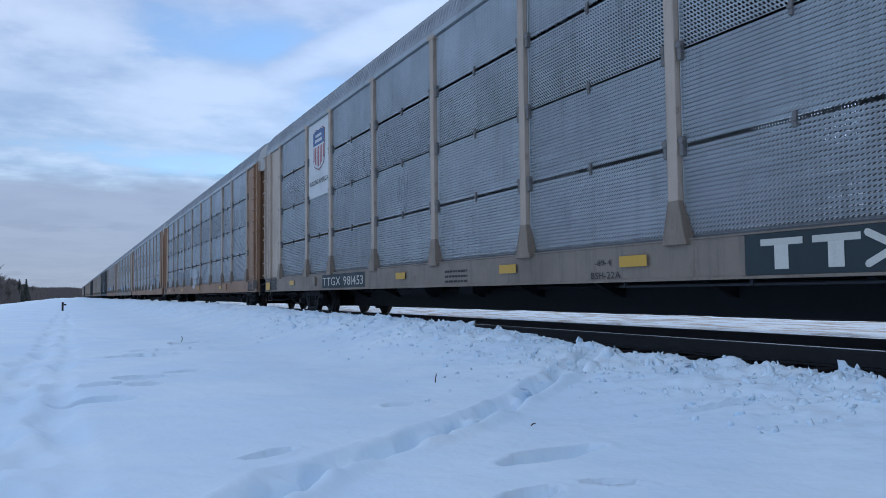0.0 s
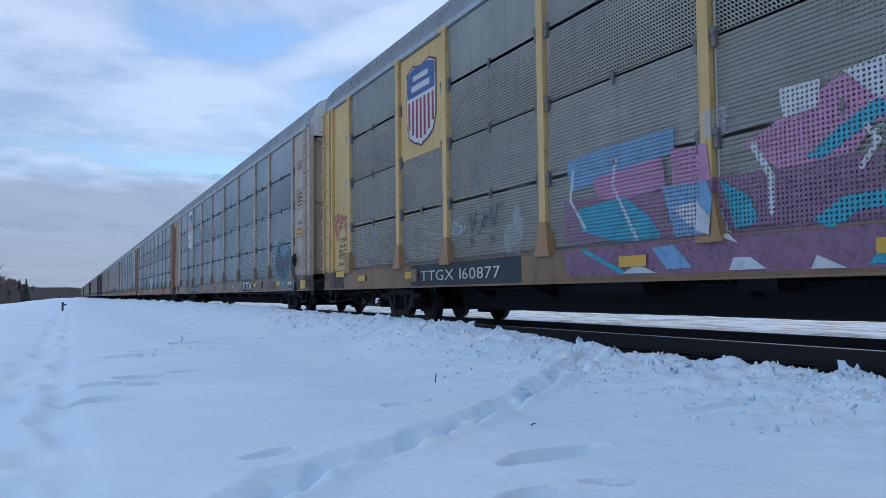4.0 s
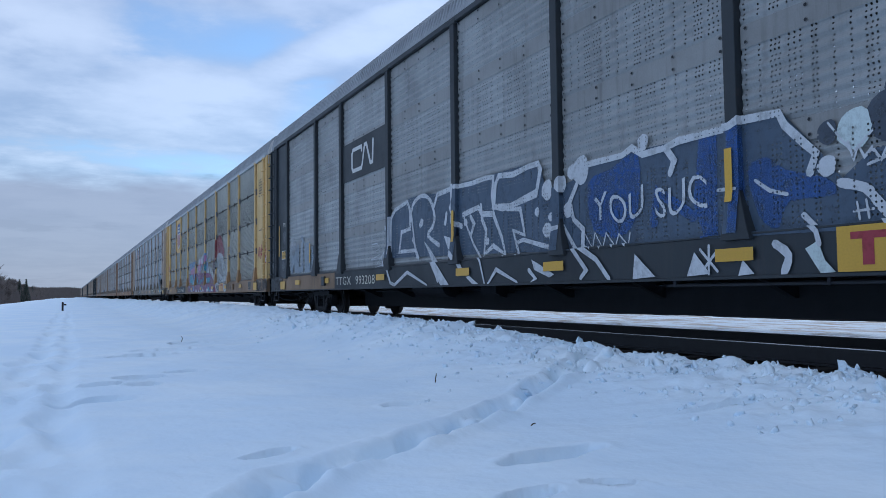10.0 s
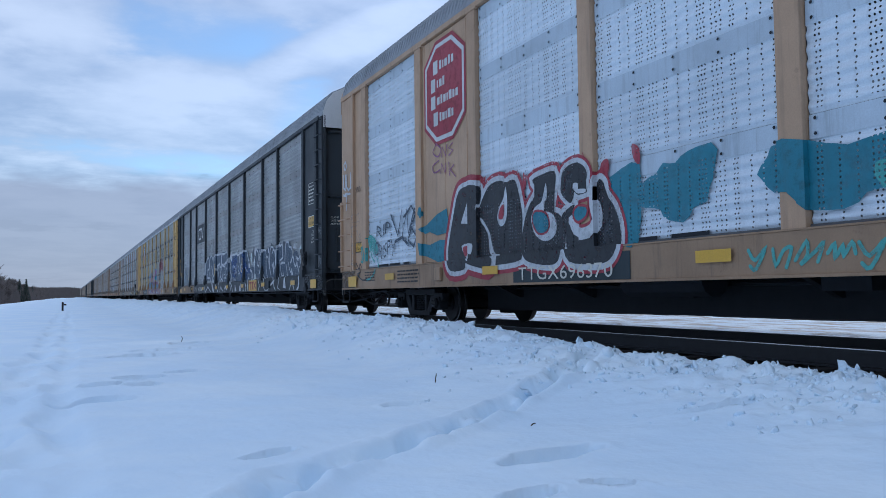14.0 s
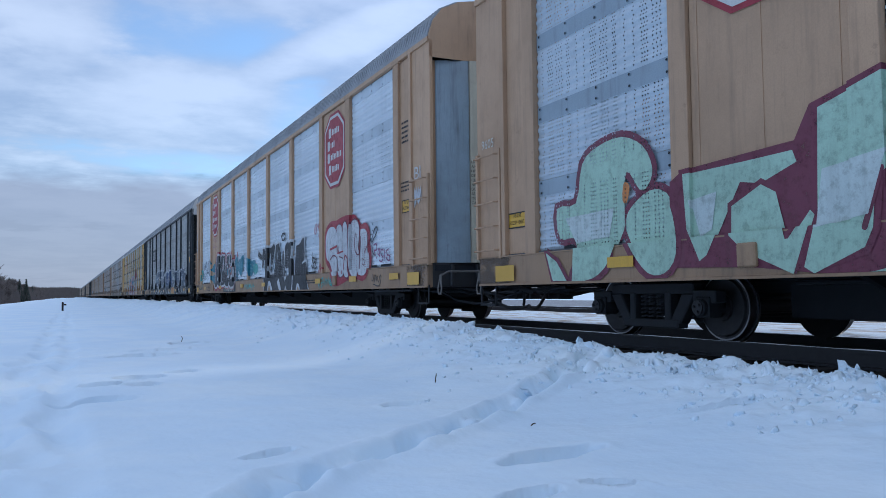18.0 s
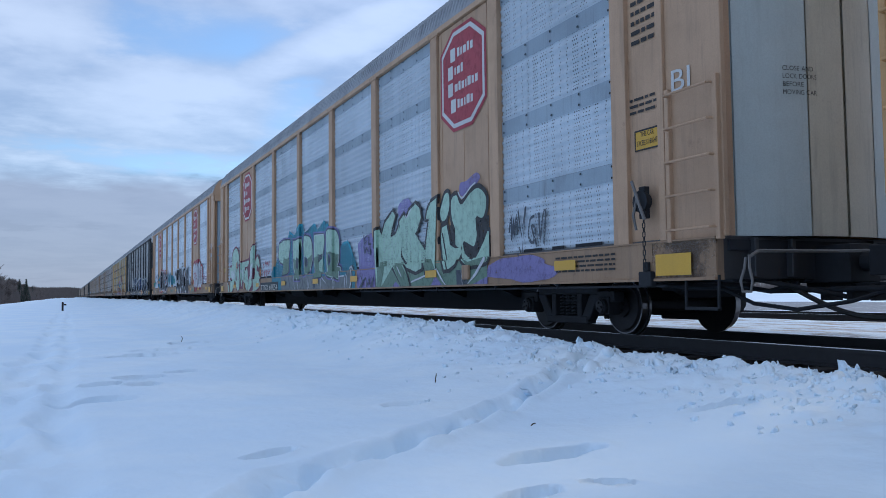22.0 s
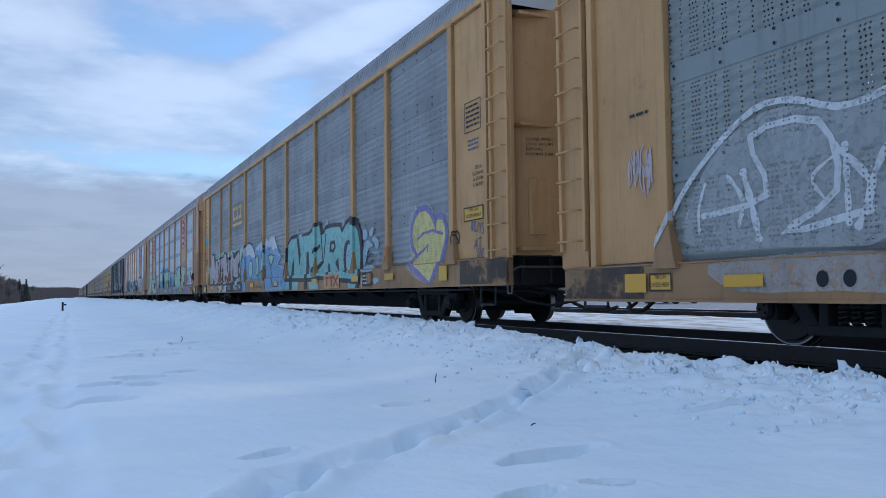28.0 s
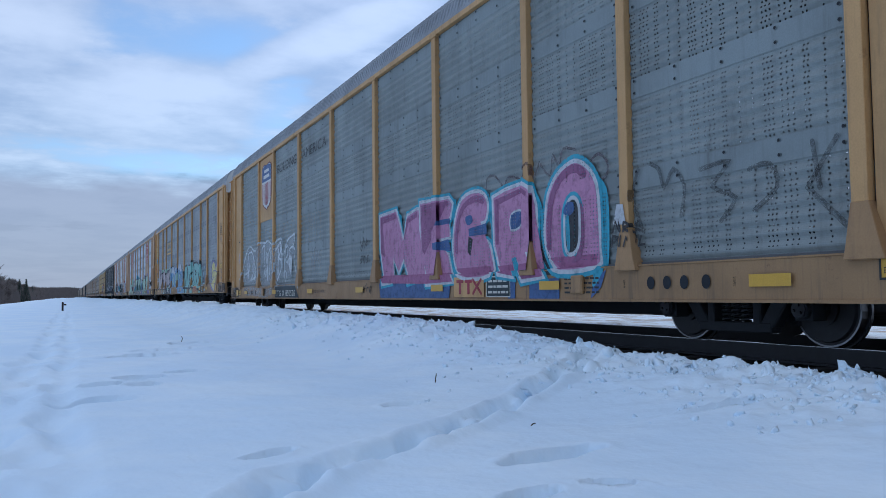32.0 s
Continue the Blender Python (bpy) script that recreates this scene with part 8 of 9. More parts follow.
def dress_f():
    c, s = car_f, GOLD_CAR
    lay(c, s, "emblem_field", [rect(7.22, 4.52, 3.0, 3.95)], PANEL_CSX_FLAT, 1, "plain sheet behind the emblem")
    gold = tint("yellow", None)[1]
    polys = [rect(6.85, 5.02, 3.12, 3.22)]
    for k in range(3):
        a = 6.75 - k * 0.58
        polys += [rect(a, a - 0.44, 3.72, 3.84), rect(a, a - 0.44, 3.34, 3.46), rect(a - (0.0 if k == 0 else 0.16), a - (0.14 if k == 0 else 0.30), 3.46, 3.72)]
    for q in polys:
        lay(c, s, "emblem_bar", [q], REFLECT, 2, "gold block of the owner's emblem")
    lay(c, s, "dark_panel", [rect(7.9, 4.68, 0.667, 1.028)], PINE_GREEN, 4, "dark panel behind the car's number")
    number(c, s, "TTGX", 7.72, 6.92, 0.74, 0.92, None)
    number(c, s, "986274", 6.35, 5.02, 0.74, 0.93, None)
    reflectors(c, s, (11.4, 8.9, 3.2, -0.2, -4.3, -7.4, -9.4))
    corner_square(c, s, 13.3)
    corner_square(c, s, -11.9, 0.86, 0.3, 0.24)
    art(c, s, (12.29, 4.69, 0.61, 2.31),
        "s mint 1 0 279,737 350,926 456,973 589,826 616,900 667,961 756,942 814,951 859,978 907,905 938,986 980,998 1000,990 958,854 936,736 924,464 930,196 884,181 721,682 454,731",
        "s mint 1 0 17,653 81,680 92,363 26,299",
        "f black 2 0 120,228 181,887 329,757 456,919 548,913 615,752 678,852 745,884 867,945 907,848 923,549 934,181 767,169 607,180 394,202",
        "f rose 4 black:.07 58,255 64,423 106,556 96,977 158,950 171,782 198,572 226,803 273,806 260,652 237,518 258,369 299,376 319,252 258,223 196,259 145,400 131,547 120,356 125,232",
        "f rose 4 black:.07 301,652 341,746 404,842 438,842 451,733 445,648 428,614 396,669 376,512 436,505 427,445 385,438 375,337 426,318 437,231 376,222 328,305 339,522 310,510",
        "f rose 4 black:.07 455,811 473,902 528,924 542,855 555,709 568,624 567,513 588,481 599,402 593,276 569,222 510,215 461,313 462,519 454,665",
        "s black 5 0 499,403 544,415 569,359 543,298 512,258",
        "s rose 4 black:.06 583,689 594,765 610,792 617,706 606,623 590,631",
        "f rose 4 black:.07 613,471 634,589 648,726 678,777 707,791 718,886 739,885 728,708 721,529 693,488 681,406 720,356 733,237 683,230 662,325 638,369 619,306 616,233 601,233 607,380",
        "f rose 4 black:.07 728,644 735,740 748,791 764,746 804,783 842,845 884,890 900,836 902,708 886,618 866,659 857,695 822,659 808,622 812,572 860,558 855,443 859,364 837,343 762,357 741,398 748,531",
        "s rose 4 black:.06 885,513 900,562 914,524 920,439 917,367 906,415 892,436",
        "f rose 4 black:.06 878,297 907,354 923,257 927,200 881,196",
        "f pale_mint 2 0 338,203 462,197 594,193 621,13 396,30 360,76",
        "s black 3 0 392,8 421,78 454,83 476,24 476,-1",
        "l black 3 0.02 518,210 531,19",
        "l white 3 0.03 5,630 26,379 44,632 58,371",
        "c white 3 0.025 0,687 44,589 10,536 54,479 4,407",
        "l mint 5 0.05 824,181 868,194 879,285",
        "f mint 5 0 836,316 874,322 876,271 872,213 815,183 843,237",
        "s white 3 0 614,189 646,211 681,196 633,171")
    art(c, s, (5.3, -0.03, 0.62, 2.43),
        "f sky 1 0 0,282 31,571 78,723 167,888 292,942 382,876 446,774 472,704 482,835 573,883 676,929 688,1002 716,894 735,818 766,862 791,958 807,974 820,866 847,925 900,960 967,939 1000,908 997,194 773,216 760,169 672,169 667,232 513,230 205,217 211,17 106,22 61,148",
        "f sky 1 0 772,211 997,208 994,2 794,-1 778,127",
        "s white_mist 2 0 152,795 210,907 298,928 382,859 437,768 461,668 399,645 300,722 189,697",
        "f white_mist 2 0 482,700 491,817 679,912 695,961 715,851 708,722 674,794 631,726 603,809 556,744 524,819",
        "f white_mist 2 0 743,808 791,941 805,953 819,849 858,918 920,942 1000,898 997,713 964,783 936,715 898,790 866,744 823,809 764,744",
        "c navy 3 0.06 6,256 26,565 78,723 167,888 292,942 383,880 445,779 482,653",
        "s mint 4 navy:.05 280,423 289,532 323,594 367,572 393,471 387,360 356,281 311,290",
        "f mint 4 navy:.05 492,628 554,654 563,605 550,337 521,308 508,331 520,485 504,557",
        "f mint 4 navy:.06 659,693 689,696 703,548 734,709 739,648 742,394 695,356 670,525",
        "f mint 4 navy:.05 838,616 915,623 980,598 952,531 908,458",
        "l navy 4 0.07 838,616 892,418 938,252 977,160",
        "f navy 3 0 833,732 866,771 880,725",
        "l navy 3 0.05 688,1002 730,841",
        "f navy 3 0 730,827 772,813 741,716",
        "l navy 3 0.06 748,472 760,270 780,154 797,-1",
        "l navy 3 0.04 6,256 76,65 121,2",
        "l white 4 0.03 837,600 887,415 942,245",
        "s turq 2 0 502,398 582,408 610,275 530,244",
        "f rose 3 0 695,345 765,376 758,341 720,320")
    art(c, s, (-1.52, -9.06, 0.56, 2.39),
        "f aqua 3 black:.10 0,239 20,755 64,823 152,830 198,604 221,806 302,820 383,908 432,919 451,779 461,609 478,789 501,845 586,847 644,827 667,740 707,834 749,874 789,841 818,727 837,543 840,292 833,151 443,236 331,215",
        "f aqua 2 0 15,249 198,245 172,57 7,66",
        "f aqua 2 0 315,227 443,245 432,43 330,49",
        "f aqua 2 0 722,236 836,228 811,24 744,42",
        "f orange 3 0 672,55 800,61 799,2 672,7",
        "f black 4 0 139,831 171,817 195,562 175,387 163,572",
        "f black 4 0 58,63 69,421 104,546 103,314 99,61",
        "f black 4 0 263,52 272,589 295,592 310,377 291,51",
        "l black 4 0.11 354,552 430,639",
        "l black 4 0.12 368,306 457,399",
        "l black 4 0.06 432,910 450,752 467,415 476,412 501,773",
        "f black 4 0 543,647 556,676 597,671 604,571 580,520 538,535",
        "f aqua 5 0 560,623 588,628 590,585 572,558 559,571",
        "f black 4 0 520,232 529,398 545,367 554,226",
        "f black 4 0 598,379 630,453 639,253",
        "c black 4 0.17 752,872 795,829 827,693 842,487 840,292 833,151 817,23",
        "s black 4 0 681,412 689,569 714,637 737,634 755,541 754,390 734,281 722,244 690,291",
        "s pale_sky 5 0 705,405 713,536 733,597 746,522 745,400 728,313 711,294",
        "f pale_sky 1 0 133,938 159,952 165,863 215,871 202,719 152,782",
        "f pale_sky 1 0 474,864 471,999 484,882 511,1001 520,907 501,827",
        "f pale_sky 1 0 662,824 678,928 691,848 680,790",
        "s pale_sky 1 0 903,685 924,727 938,725 930,643 908,635",
        "s pale_sky 1 0 925,598 942,623 973,580 976,507 958,483 942,547",
        "s pale_sky 1 0 859,534 892,595 917,559 934,527 891,478 868,320 849,360",
        "s pale_sky 1 0 852,714 885,713 887,625 857,605",
        "c navy 2 0.05 936,433 898,427 882,385 902,324 928,363",
        "l pale_sky 2 0.04 928,436 976,443 970,323",
        "s pale_sky 1 0 849,290 927,310 948,244 859,238",
        "s pale_sky 2 0 858,147 872,197 874,110 857,42",
        "s pale_sky 2 0 950,149 982,160 1000,126 959,93")
    art(c, s, (0.75, -1.8, 0.64, 2.32),
        "f sky 1 0 88,907 279,978 433,764 628,594 429,479 720,377 891,251 683,171 775,1 61,-2 -1,516",
        "f white_mist 2 0 60,997 266,994 433,764 196,752",
        "l white 3 0.035 223,741 604,597 417,480 789,372",
        "f sky 1 0 754,194 1000,245 932,24 728,15")
    splash(c, s, "orange", scrawl(-9.2, -9.65, 1.0, 1.65, 416, 6, 0.03), 2)
    blocks(c, s, -5.3, -6.5, 0.67, 1.0, GOLD, tint("red", None)[1])
    lay(c, s, "notice", [rect(-8.05, -8.6, 0.69, 0.98)], PINE_GREEN, 2)
    lay(c, s, "lettering", bars(-8.1, -8.55, 0.72, 0.95, 3, 417), CREAM, 3)
    # a yellow heart with a violet line
    heart = [(-10.53, 1.08), (-10.83, 1.2), (-10.62, 1.36), (-10.56, 1.55), (-10.60, 1.75), (-10.75, 1.92), (-10.95, 2.02), (-11.22, 2.02), (-11.42, 1.92), (-11.6, 1.74), (-11.68, 1.82), (-11.80, 1.84), (-11.95, 1.78), (-12.04, 1.62), (-12.06, 1.48),
             (-11.98, 1.28), (-11.75, 0.95), (-11.47, 0.66), (-10.99, 0.89)]
    mid = (-11.3, 1.42)
    grown = lambda g: [Shape([(mid[0] + (a - mid[0]) * g, mid[1] + (b - mid[1]) * g) for a, b in heart], 0)]
    lay(c, s, "spray_heart_haze", grown(1.22), tint("chalk", "columns"), 1, "pale overspray round the heart")
    lay(c, s, "spray_heart", grown(0.98), tint("yellow", "columns"), 2, "yellow sprayed heart")
    splash(c, s, "violet", stroke(heart + heart[:1], 0.11) + stroke([(-10.83, 1.2), (-11.1, 1.28), (-11.3, 1.36), (-11.28, 1.26)], 0.06) + stroke([(-10.83, 1.48), (-11.1, 1.58), (-11.5, 1.60), (-11.9, 1.52)], 0.05) + stroke([(-11.6, 1.74), (-11.62, 1.6)], 0.06), 3)
    lay(c, s, "lettering", line_of("* LD LMT 80000", 2.6, 1.5, 0.76, 0.84) + bars(9.9, 9.2, 0.75, 0.96, 4, 418) + bars(0.4, -0.6, 0.75, 0.92, 3, 419), INK, 2)
    lay(c, s, "round_stamp", stroke([(3.6 + 0.17 * math.cos(k * 0.3927), 0.84 + 0.15 * math.sin(k * 0.3927)) for k in range(17)], 0.018) + line_of("EXCEEDS", 3.71, 3.49, 0.87, 0.905) + line_of("PLATE", 3.68, 3.52, 0.82, 0.855) + line_of("F", 3.615, 3.585, 0.755, 0.80), INK, 2)
    # corners
    lay(c, s, "notice", [rect(13.17, 12.52, 3.30, 3.95)], tint("yellow", None)[1], 1, "yellow maker's sticker")
    lay(c, s, "notice_border", frame_of(13.17, 12.52, 3.30, 3.95, 0.016), INK, 2)
    lay(c, s, "lettering", bars(13.0, 12.7, 3.74, 3.86, 1, 421) + line_of("QUALITY", 13.1, 12.6, 3.56, 3.66) + line_of("AUTO RACK", 13.12, 12.56, 3.38, 3.48), INK, 2)
    art(c, s, (13.69, 11.61, 0.81, 3.12),
        "s cyan 1 0 158,1000 473,977 487,852 154,883",
        "l cyan_spray 2 0.05 157,977 228,879 305,983 361,868 435,970 478,860",
        "l rose_red 2 0.022 32,607 181,754 196,600 336,748 350,599 464,752 487,622",
        "l rose_red 2 0.022 -1,642 148,731 164,593 274,720 300,596 415,739 439,613",
        "c navy 3 0.045 163,570 180,469 265,492 247,564 163,570",
        "c navy 3 0.04 349,571 288,558 337,522 286,495 356,486",
        "c navy 3 0.04 437,574 378,556 435,514 375,483",
        "c navy 3 0.04 503,564 455,544 501,516 453,490 509,482",
        "l navy 3 0.04 527,474 531,571 578,580",
        "l navy 3 0.04 529,522 566,528",
        "c white 3 0.025 237,324 255,243 237,319 318,300 277,275 345,225",
        "l white 3 0.025 367,284 370,223",
        "c white 3 0.025 402,292 399,226 447,228 450,293",
        "l white 3 0.025 473,285 495,245 534,296 469,182",
        "c white 3 0.02 233,222 334,203 401,160 363,190",
        "c white 3 0.03 469,193 595,152 485,116 627,77 527,50 606,10",
        "l white 3 0.03 534,194 552,1",
        "c white 2 0.04 694,425 733,343 794,407",
        "c white 2 0.04 812,451 839,341 723,318 780,292 846,315",
        "l mint 1 0.05 891,435 901,309 989,421 999,299")
    lay(c, s, "lettering", line_of("B-1850", 13.0, 12.6, 2.56, 2.64), INK, 3)
    notice(c, s, 13.20, 12.60, 1.62, 1.82, GOLD)


    for v in (12.52, -12.42):
        lay(c, s, "round_sign", stroke([(v + 0.10 * math.cos(k * 0.3927), 1.42 + 0.10 * math.sin(k * 0.3927)) for k in range(17)], 0.025) + stroke([(v + 0.09, 1.51), (v - 0.09, 1.33)], 0.025), PINE_GREEN, 2)
    lay(c, s, "notice_border", frame_of(-12.75, -13.29, 3.02, 3.50, 0.014), INK, 2)
    lay(c, s, "lettering", bars(-12.8, -13.24, 3.08, 3.46, 5, 427) + line_of("DECK", -13.1, -13.3, 2.42, 2.48) + line_of("CLEARANCE", -13.0, -13.4, 2.33, 2.39) + line_of("A 89 MIN.", -13.02, -13.38, 2.24, 2.30) + line_of("B 88 MIN.", -13.02, -13.38, 2.15, 2.21), INK, 2)
    notice(c, s, -12.69, -13.33, 1.64, 1.86, REFLECT)
    tag(c, s, "RIUYS", -12.92, -13.34, 1.44, 1.62, "blue", 2)
    tag(c, s, "AT", -13.02, -13.26, 1.22, 1.40, "blue", 3)
    tag(c, s, "VNS", -13.08, -13.36, 1.04, 1.20, "blue", 2)
    splash(c, s, "blue", bars(-12.85, -13.2, 2.72, 2.92, 3, 429), 2)


def dress_g():
    c, s = car_g, GOLD_CAR2
    shield(c, s, 8.38, 3.2, 4.75, 0.66)
    for polys in line_letters("BUILDING", 6.95, 4.75, 4.15, 4.42):
        lay(c, s, "letter", polys, tint("black", "low_columns"), 2, "black slogan letter")
    for polys in line_letters("AMERICA", 4.15, 1.95, 4.15, 4.42):
        lay(c, s, "letter", polys, tint("black", "low_columns"), 2, "black slogan letter")
    lay(c, s, "dark_panel", [[(7.0, 0.455), (7.0, 0.775), (4.72, 0.775), (4.30, 0.455)]], PINE_GREEN, 1, "dark panel behind the car's number")
    number(c, s, "TTG X 850526", 6.92, 4.66, 0.50, 0.67, None, CREAM, 0.06)
    reflectors(c, s, (11.45, 7.3, 3.4, -0.4, -4.3, -7.7, -11.2), 0.62, 0.46, 0.11)
    corner_square(c, s, 12.9, 0.62, 0.35, 0.2)
    notice(c, s, 12.52, 12.18, 0.53, 0.72, REFLECT)
    notice(c, s, -12.45, -12.85, 0.60, 0.80, REFLECT)
    holes_ = []
    for a in (10.4, 10.15, 9.75, -9.85, -10.1, -10.35, -10.65):
        holes_.append(blob(a, 0.62, 0.06, 0.07, 3, 0.0, 14))
    for q in holes_:
        lay(c, s, "tie_down_hole", [q], UNDER, 2, "round tie-down hole")
    art(c, s, (12.4, 4.4, 0.44, 2.23),
        "s chalk 1 0 45,318 90,748 180,943 268,867 321,874 332,296 198,259",
        "s chalk 1 0 367,934 516,950 608,901 618,606 605,246 415,248",
        "s chalk 1 0 638,837 697,898 752,919 750,639 752,415 713,281 648,297",
        "s chalk 1 0 775,400 814,602 825,805 860,894 930,972 920,732 929,617 881,564 888,338 821,331",
        "f chalk 1 0 642,229 963,236 969,158 665,173",
        "s chalk 1 0 92,188 263,226 491,157 617,180 628,73 489,2 276,44 141,46",
        "c haze_white 3 0.06 0,314 38,570 95,796 161,964 216,961 268,876 319,893 367,986 421,993 486,964 520,1002 573,940 626,902 674,956 736,972 754,924 753,828 738,742 778,710 816,842 845,931 878,957 915,976 934,989 932,905 921,796 939,744 937,666 926,614 934,529 965,307 1000,153",
        "c haze_white 2 0.07 649,801 685,845 729,912 739,807 706,664 747,608 736,453 703,366 668,241",
        "c haze_white 2 0.06 816,806 842,821 833,681 805,607 856,521 887,338 865,573 859,750 906,798 935,747",
        "c haze_white 2 0.06 420,868 470,919 459,522 497,391 529,726 573,851 555,412",
        "c haze_white 2 0.06 78,455 177,527 155,829 246,832 265,500 199,330 305,399",
        "c haze_white 2 0.05 606,865 629,708 622,462 645,280 710,200",
        "c haze_white 2 0.05 348,867 355,560 381,380 426,205",
        "f haze_white 2 0 832,592 882,676 897,611 873,569 888,332 856,492",
        "c haze_white 2 0.05 775,345 785,434 821,390 802,246")
    rng = random.Random(530)
    for k in range(16):
        v = rng.uniform(5.2, 11.9)
        hi = 1.55 + 0.55 * (12 - v) / 7
        z = rng.uniform(0.95, 1.3)
        splash(c, s, "haze_white", stroke(curved([(v, z), (v + rng.uniform(-0.12, 0.12), (z + hi) / 2), (v + rng.uniform(-0.25, 0.25), hi)]), rng.uniform(0.03, 0.08), 0.4), 2)
    splash(c, s, "chalk", scrawl(3.3, 2.3, 1.2, 1.8, 502, 5, 0.04), 1)
    splash(c, s, "black", scrawl(-0.45, -1.05, 1.15, 1.40, 504, 5, 0.026) + scrawl(-0.5, -1.0, 1.45, 1.70, 505, 3, 0.028), 2)
    art(c, s, (-1.58, -9.1, 0.43, 2.33),
        "f ink_black 1 0 0,484 36,144 460,116 846,170 835,631 807,563 804,259 642,199 461,188 99,185",
        "f blue 2 0 25,163 457,138 449,7 35,3",
        "f blue 2 0 700,130 728,139 727,-2 701,-2",
        "f blue 2 0 777,134 872,151 871,1 776,-1",
        "f blue 2 0 958,3 966,129 1000,188 985,81",
        "s cyan_spray 2 0 945,831 980,749 998,624 997,262 985,150 963,83 969,223 975,549",
        "s cyan_spray 2 0 777,802 808,669 812,519 792,388 845,106 810,131 769,375 797,512",
        "s cyan_spray 2 0 595,823 626,746 649,611 612,609",
        "f cyan_spray 2 0 432,880 474,840 463,663 437,712",
        "f cyan_spray 2 0 434,377 466,333 506,113 468,137",
        "f cyan_spray 2 0 133,875 166,819 174,678",
        "f pink 5 white:.055,cyan_spray:.10 19,854 133,871 160,702 178,563 207,796 263,833 276,826 277,540 312,206 221,170 181,395 148,269 112,411 114,179 52,161 22,526",
        "f pink 5 white:.055,cyan_spray:.10 284,884 438,861 454,811 444,709 378,701 371,662 436,615 442,538 366,527 365,449 434,373 449,226 467,151 331,140 288,413",
        "s pink 5 white:.055,cyan_spray:.10 461,407 471,659 503,820 560,856 600,814 613,724 599,618 553,636 529,594 532,388 557,313 592,435 617,427 629,326 630,200 538,179 483,236",
        "f pink 5 white:.055,cyan_spray:.10 638,777 686,810 751,826 777,779 790,654 792,514 767,439 777,347 821,162 753,148 721,304 704,323 718,176 666,202 642,422",
        "s pink 5 white:.055,cyan_spray:.11 825,554 835,712 862,825 895,876 919,879 947,819 966,719 972,551 972,316 967,218 872,202 840,275 823,418",
        "f plum 6 0 24,842 128,860 137,801 40,778 54,423 27,477",
        "f plum 6 0 202,772 267,818 267,768 215,732 201,651 182,553",
        "f plum 6 0 288,866 435,848 438,809 311,804 308,408 293,453",
        "c plum 6 0.1 476,403 481,618 510,762 563,809 597,775",
        "f plum 6 0 643,761 751,809 773,765 772,730 751,774 660,720 657,417 647,420",
        "c plum 6 0.11 833,360 835,549 847,704 870,800 898,846 919,843 939,801",
        "f pink_deep 6 0 31,239 453,226 467,151 331,140 52,161",
        "f pink_deep 6 0 472,259 623,260 630,200 538,179 483,229",
        "f pink_deep 6 0 653,254 708,262 718,176 666,202",
        "f pink_deep 6 0 731,251 794,261 821,162 753,148",
        "f pink_deep 6 0 833,285 971,288 967,218 872,202 840,275",
        "s blue 6 white:.03,cyan_spray:.06 707,620 739,639 750,592 734,529 706,523",
        "f cyan_spray 6 0 706,305 719,313 745,167 720,176",
        "s ink_black 7 white:.05,cyan_spray:.10 885,545 894,627 908,649 920,592 920,407 912,330 894,310 885,369",
        "s blue 8 0 879,574 889,635 908,629 910,577 895,550",
        "s cyan_spray 8 0 885,524 895,545 897,340 889,337",
        "s plum 6 0 923,605 935,572 936,376 923,257 899,248 920,333",
        "f blue 6 0 532,576 609,597 611,511 534,512",
        "s blue 6 0 518,673 545,681 550,624 527,606",
        "f ink_black 6 0 532,513 551,486 539,352 527,389",
        "f blue 6 0 371,697 444,694 443,649 371,650",
        "f blue 6 0 366,495 435,518 451,410 369,440",
        "c maroon_mist 1 0.035 608,869 612,945 640,951 664,889 677,841 692,906 720,897 741,869 752,929 775,966 783,855 804,958",
        "c maroon_mist 1 0.035 807,938 837,842 847,981 865,889 877,1000 912,972",
        "c maroon_mist 1 0.035 954,872 975,905 997,837 993,752 972,736")
    art(c, s, (-9.13, -12.16, 1.03, 1.89),
        "c soot_mist 1 0.05 224,1003 270,909 296,674 343,871 395,644 375,305",
        "c soot_mist 1 0.05 470,805 592,829 522,587 615,423 552,185",
        "c soot_mist 1 0.05 672,701 749,720 774,474 688,262",
        "l soot_mist 1 0.05 898,860 918,399",
        "l soot_mist 1 0.05 976,864 878,417 999,6",
        "c soot_mist 1 0.05 162,964 127,619 184,169",
        "f white 2 0 34,566 94,544 110,276 11,305",
        "l black 3 0.03 10,200 25,345 44,221 65,348 77,197",
        "c black 3 0.03 96,192 98,309 129,256 97,236 141,166",
        "l black 3 0.03 155,306 135,240 166,188",
        "l black 3 0.03 1,7 10,155 43,132 15,64",
        "l black 3 0.03 55,11 56,144",
        "l black 3 0.03 81,6 83,137",
        "l black 3 0.03 107,0 115,115 139,8 147,136",
        "l black 3 0.03 171,115 158,4 189,12")
    blocks(c, s, -5.15, -6.15, 0.47, 0.78, GOLD, tint("red", None)[1])
    lay(c, s, "notice", [rect(-6.22, -6.92, 0.47, 0.77)], PINE_GREEN, 2)
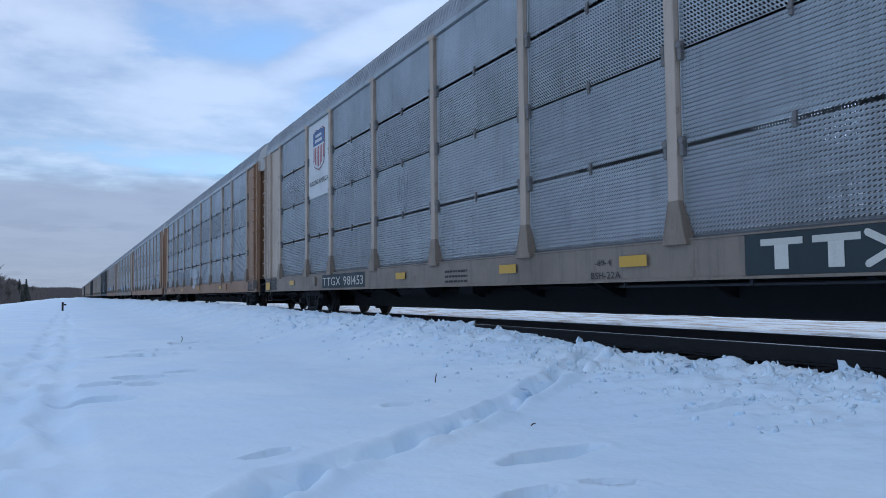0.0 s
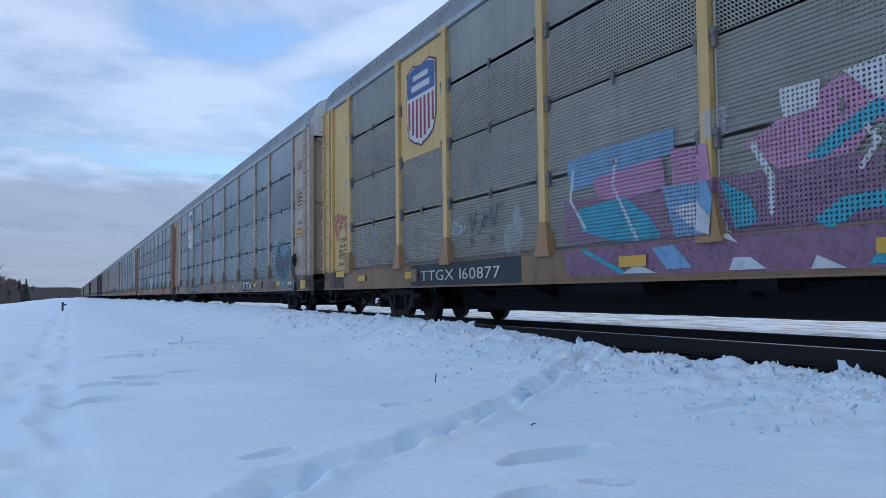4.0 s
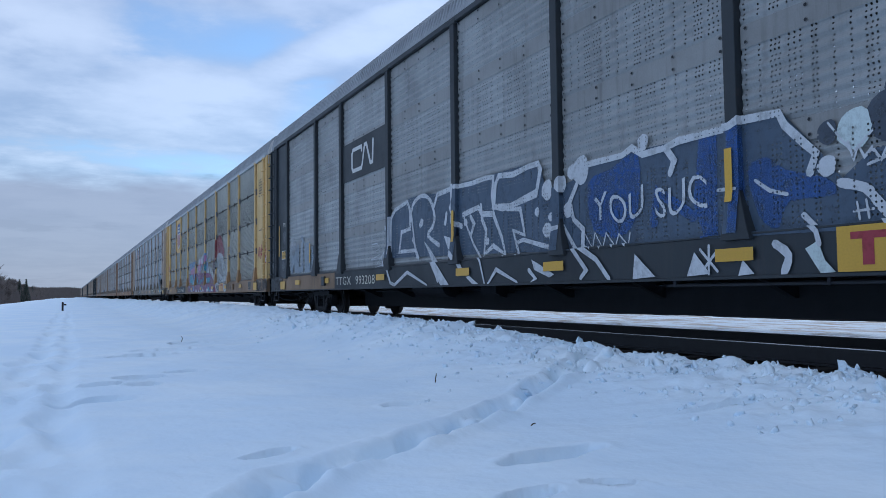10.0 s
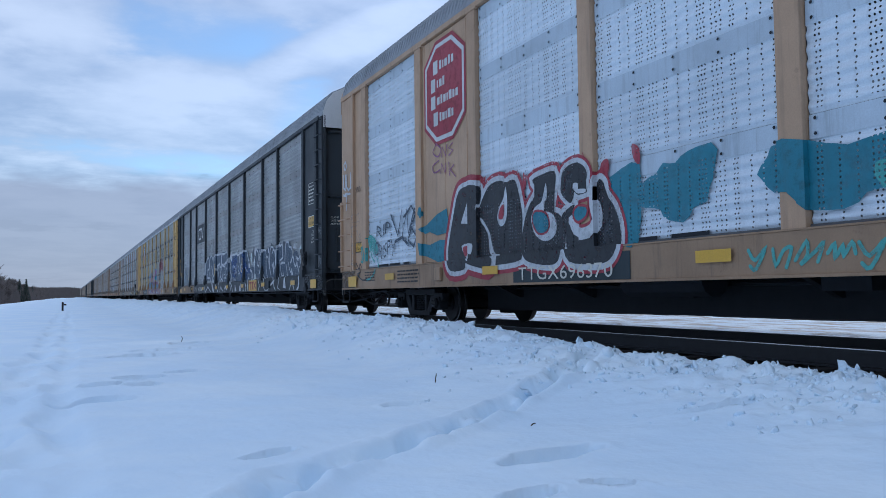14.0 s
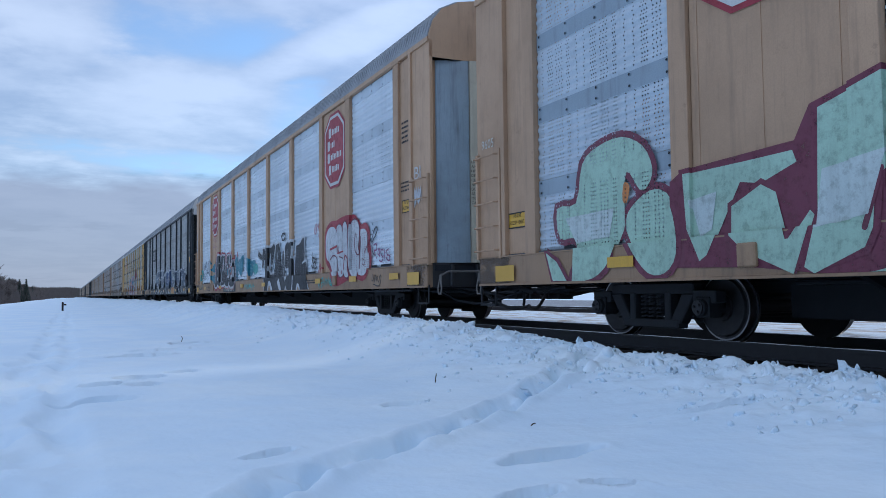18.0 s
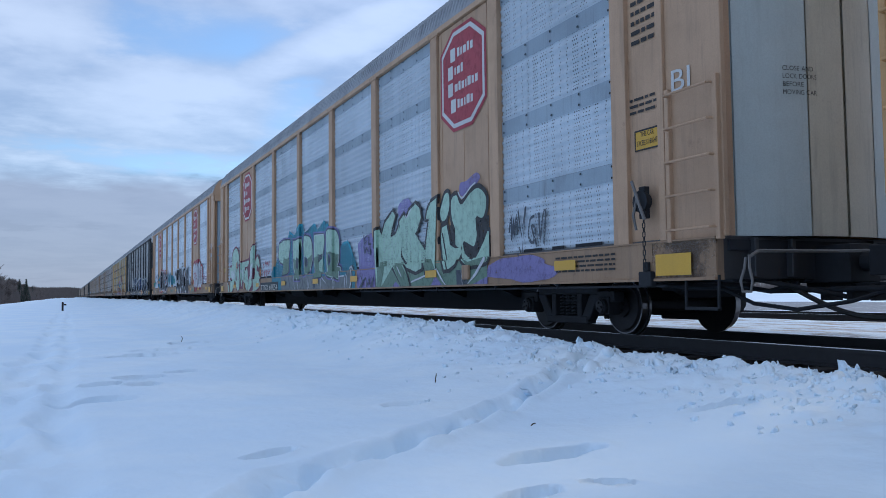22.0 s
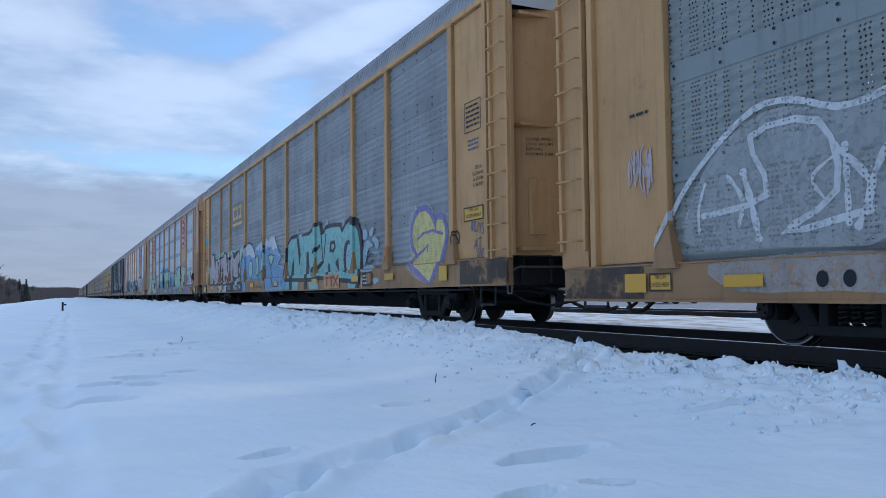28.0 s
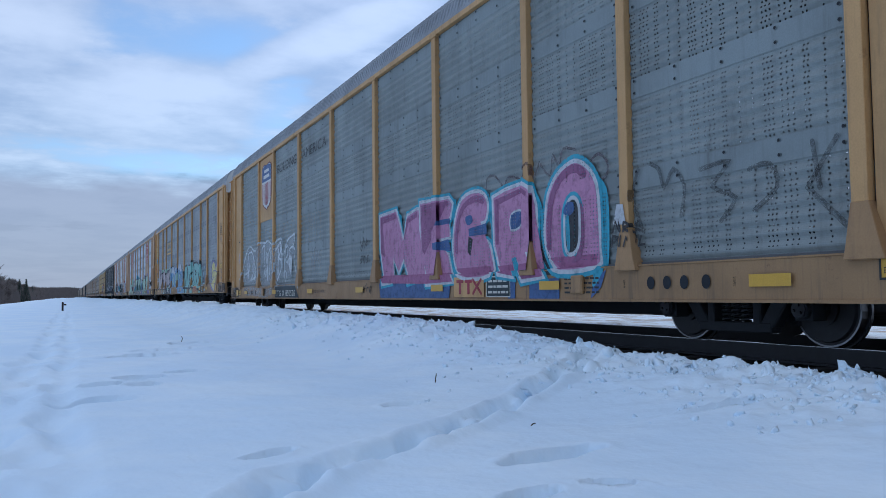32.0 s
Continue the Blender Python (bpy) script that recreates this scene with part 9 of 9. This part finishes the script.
    lay(c, s, "lettering", bars(-6.28, -6.86, 0.50, 0.74, 3, 510) + frame_of(-6.22, -6.92, 0.47, 0.77, 0.015), CREAM, 3)
    lay(c, s, "lettering", bars(-8.25, -8.95, 0.5, 0.72, 4, 511) + line_of("* LD LMT 80000", 2.9, 1.9, 0.58, 0.65) + bars(8.9, 8.2, 0.5, 0.74, 4, 512), INK, 3)
    splash(c, s, "black", scrawl(-0.75, -1.35, 0.5, 0.75, 513, 6, 0.022), 2)
    lay(c, s, "lettering", bars(12.85, 12.55, 2.42, 2.50, 1, 514), INK, 2)
    splash(c, s, "rose", scrawl(12.9, 12.5, 1.5, 2.2, 515, 7, 0.025), 2)


PANEL_CSX_FLAT = painted("lead_sheet", (0.19, 0.20, 0.205), 0.05, 0.4, 0.5, None, 0.3)
for dress in (dress_a, dress_b, dress_c, dress_d, dress_e, dress_f, dress_g, rear_words):
    dress()
# faded tags low on the cars far ahead
rng = random.Random(77)
for (car, centre), spec in list(zip(CARS[8:13], far[:5])):
    for k in range(3):
        v = rng.uniform(-9, 7)
        splash(car, spec, rng.choice(("sky", "white", "silver", "navy")), [blob(v, 1.5, rng.uniform(0.8, 1.6), rng.uniform(0.3, 0.5), k + int(abs(centre)), 0.4)] + scrawl(v + 1.2, v - 1.2, 1.1, 1.9, k + int(abs(centre)), 8, 0.05), 1)
    reflectors(car, spec, (11, 5, -1, -7))

# ---- what moves ----


def gone(t):
    k = min(int(t), 31)
    return GONE[k] + (GONE[k + 1] - GONE[k]) * (t - k)


def motions():
    for car, centre in CARS:
        walk(car, [(t, pose(XC, centre + GONE[t], 0)) for t in range(33)])
    for w, y in WHEELSETS:
        walk(w, [(k / 15, pose(0, y, 0.355, -math.degrees(gone(k / 15) / 0.355))) for k in range(481)])
    walk(ROAD_CAR, [(t, pose(38.0, 27.6 + 15.7 * (t - 27), ROAD_Z + 0.01)) for t in range(33)])
    walk(DOME, [(0.0, pose(0, 0, 0)), (32.0, pose(0, 0, 0, 0, 0, 2.6))])


motions()
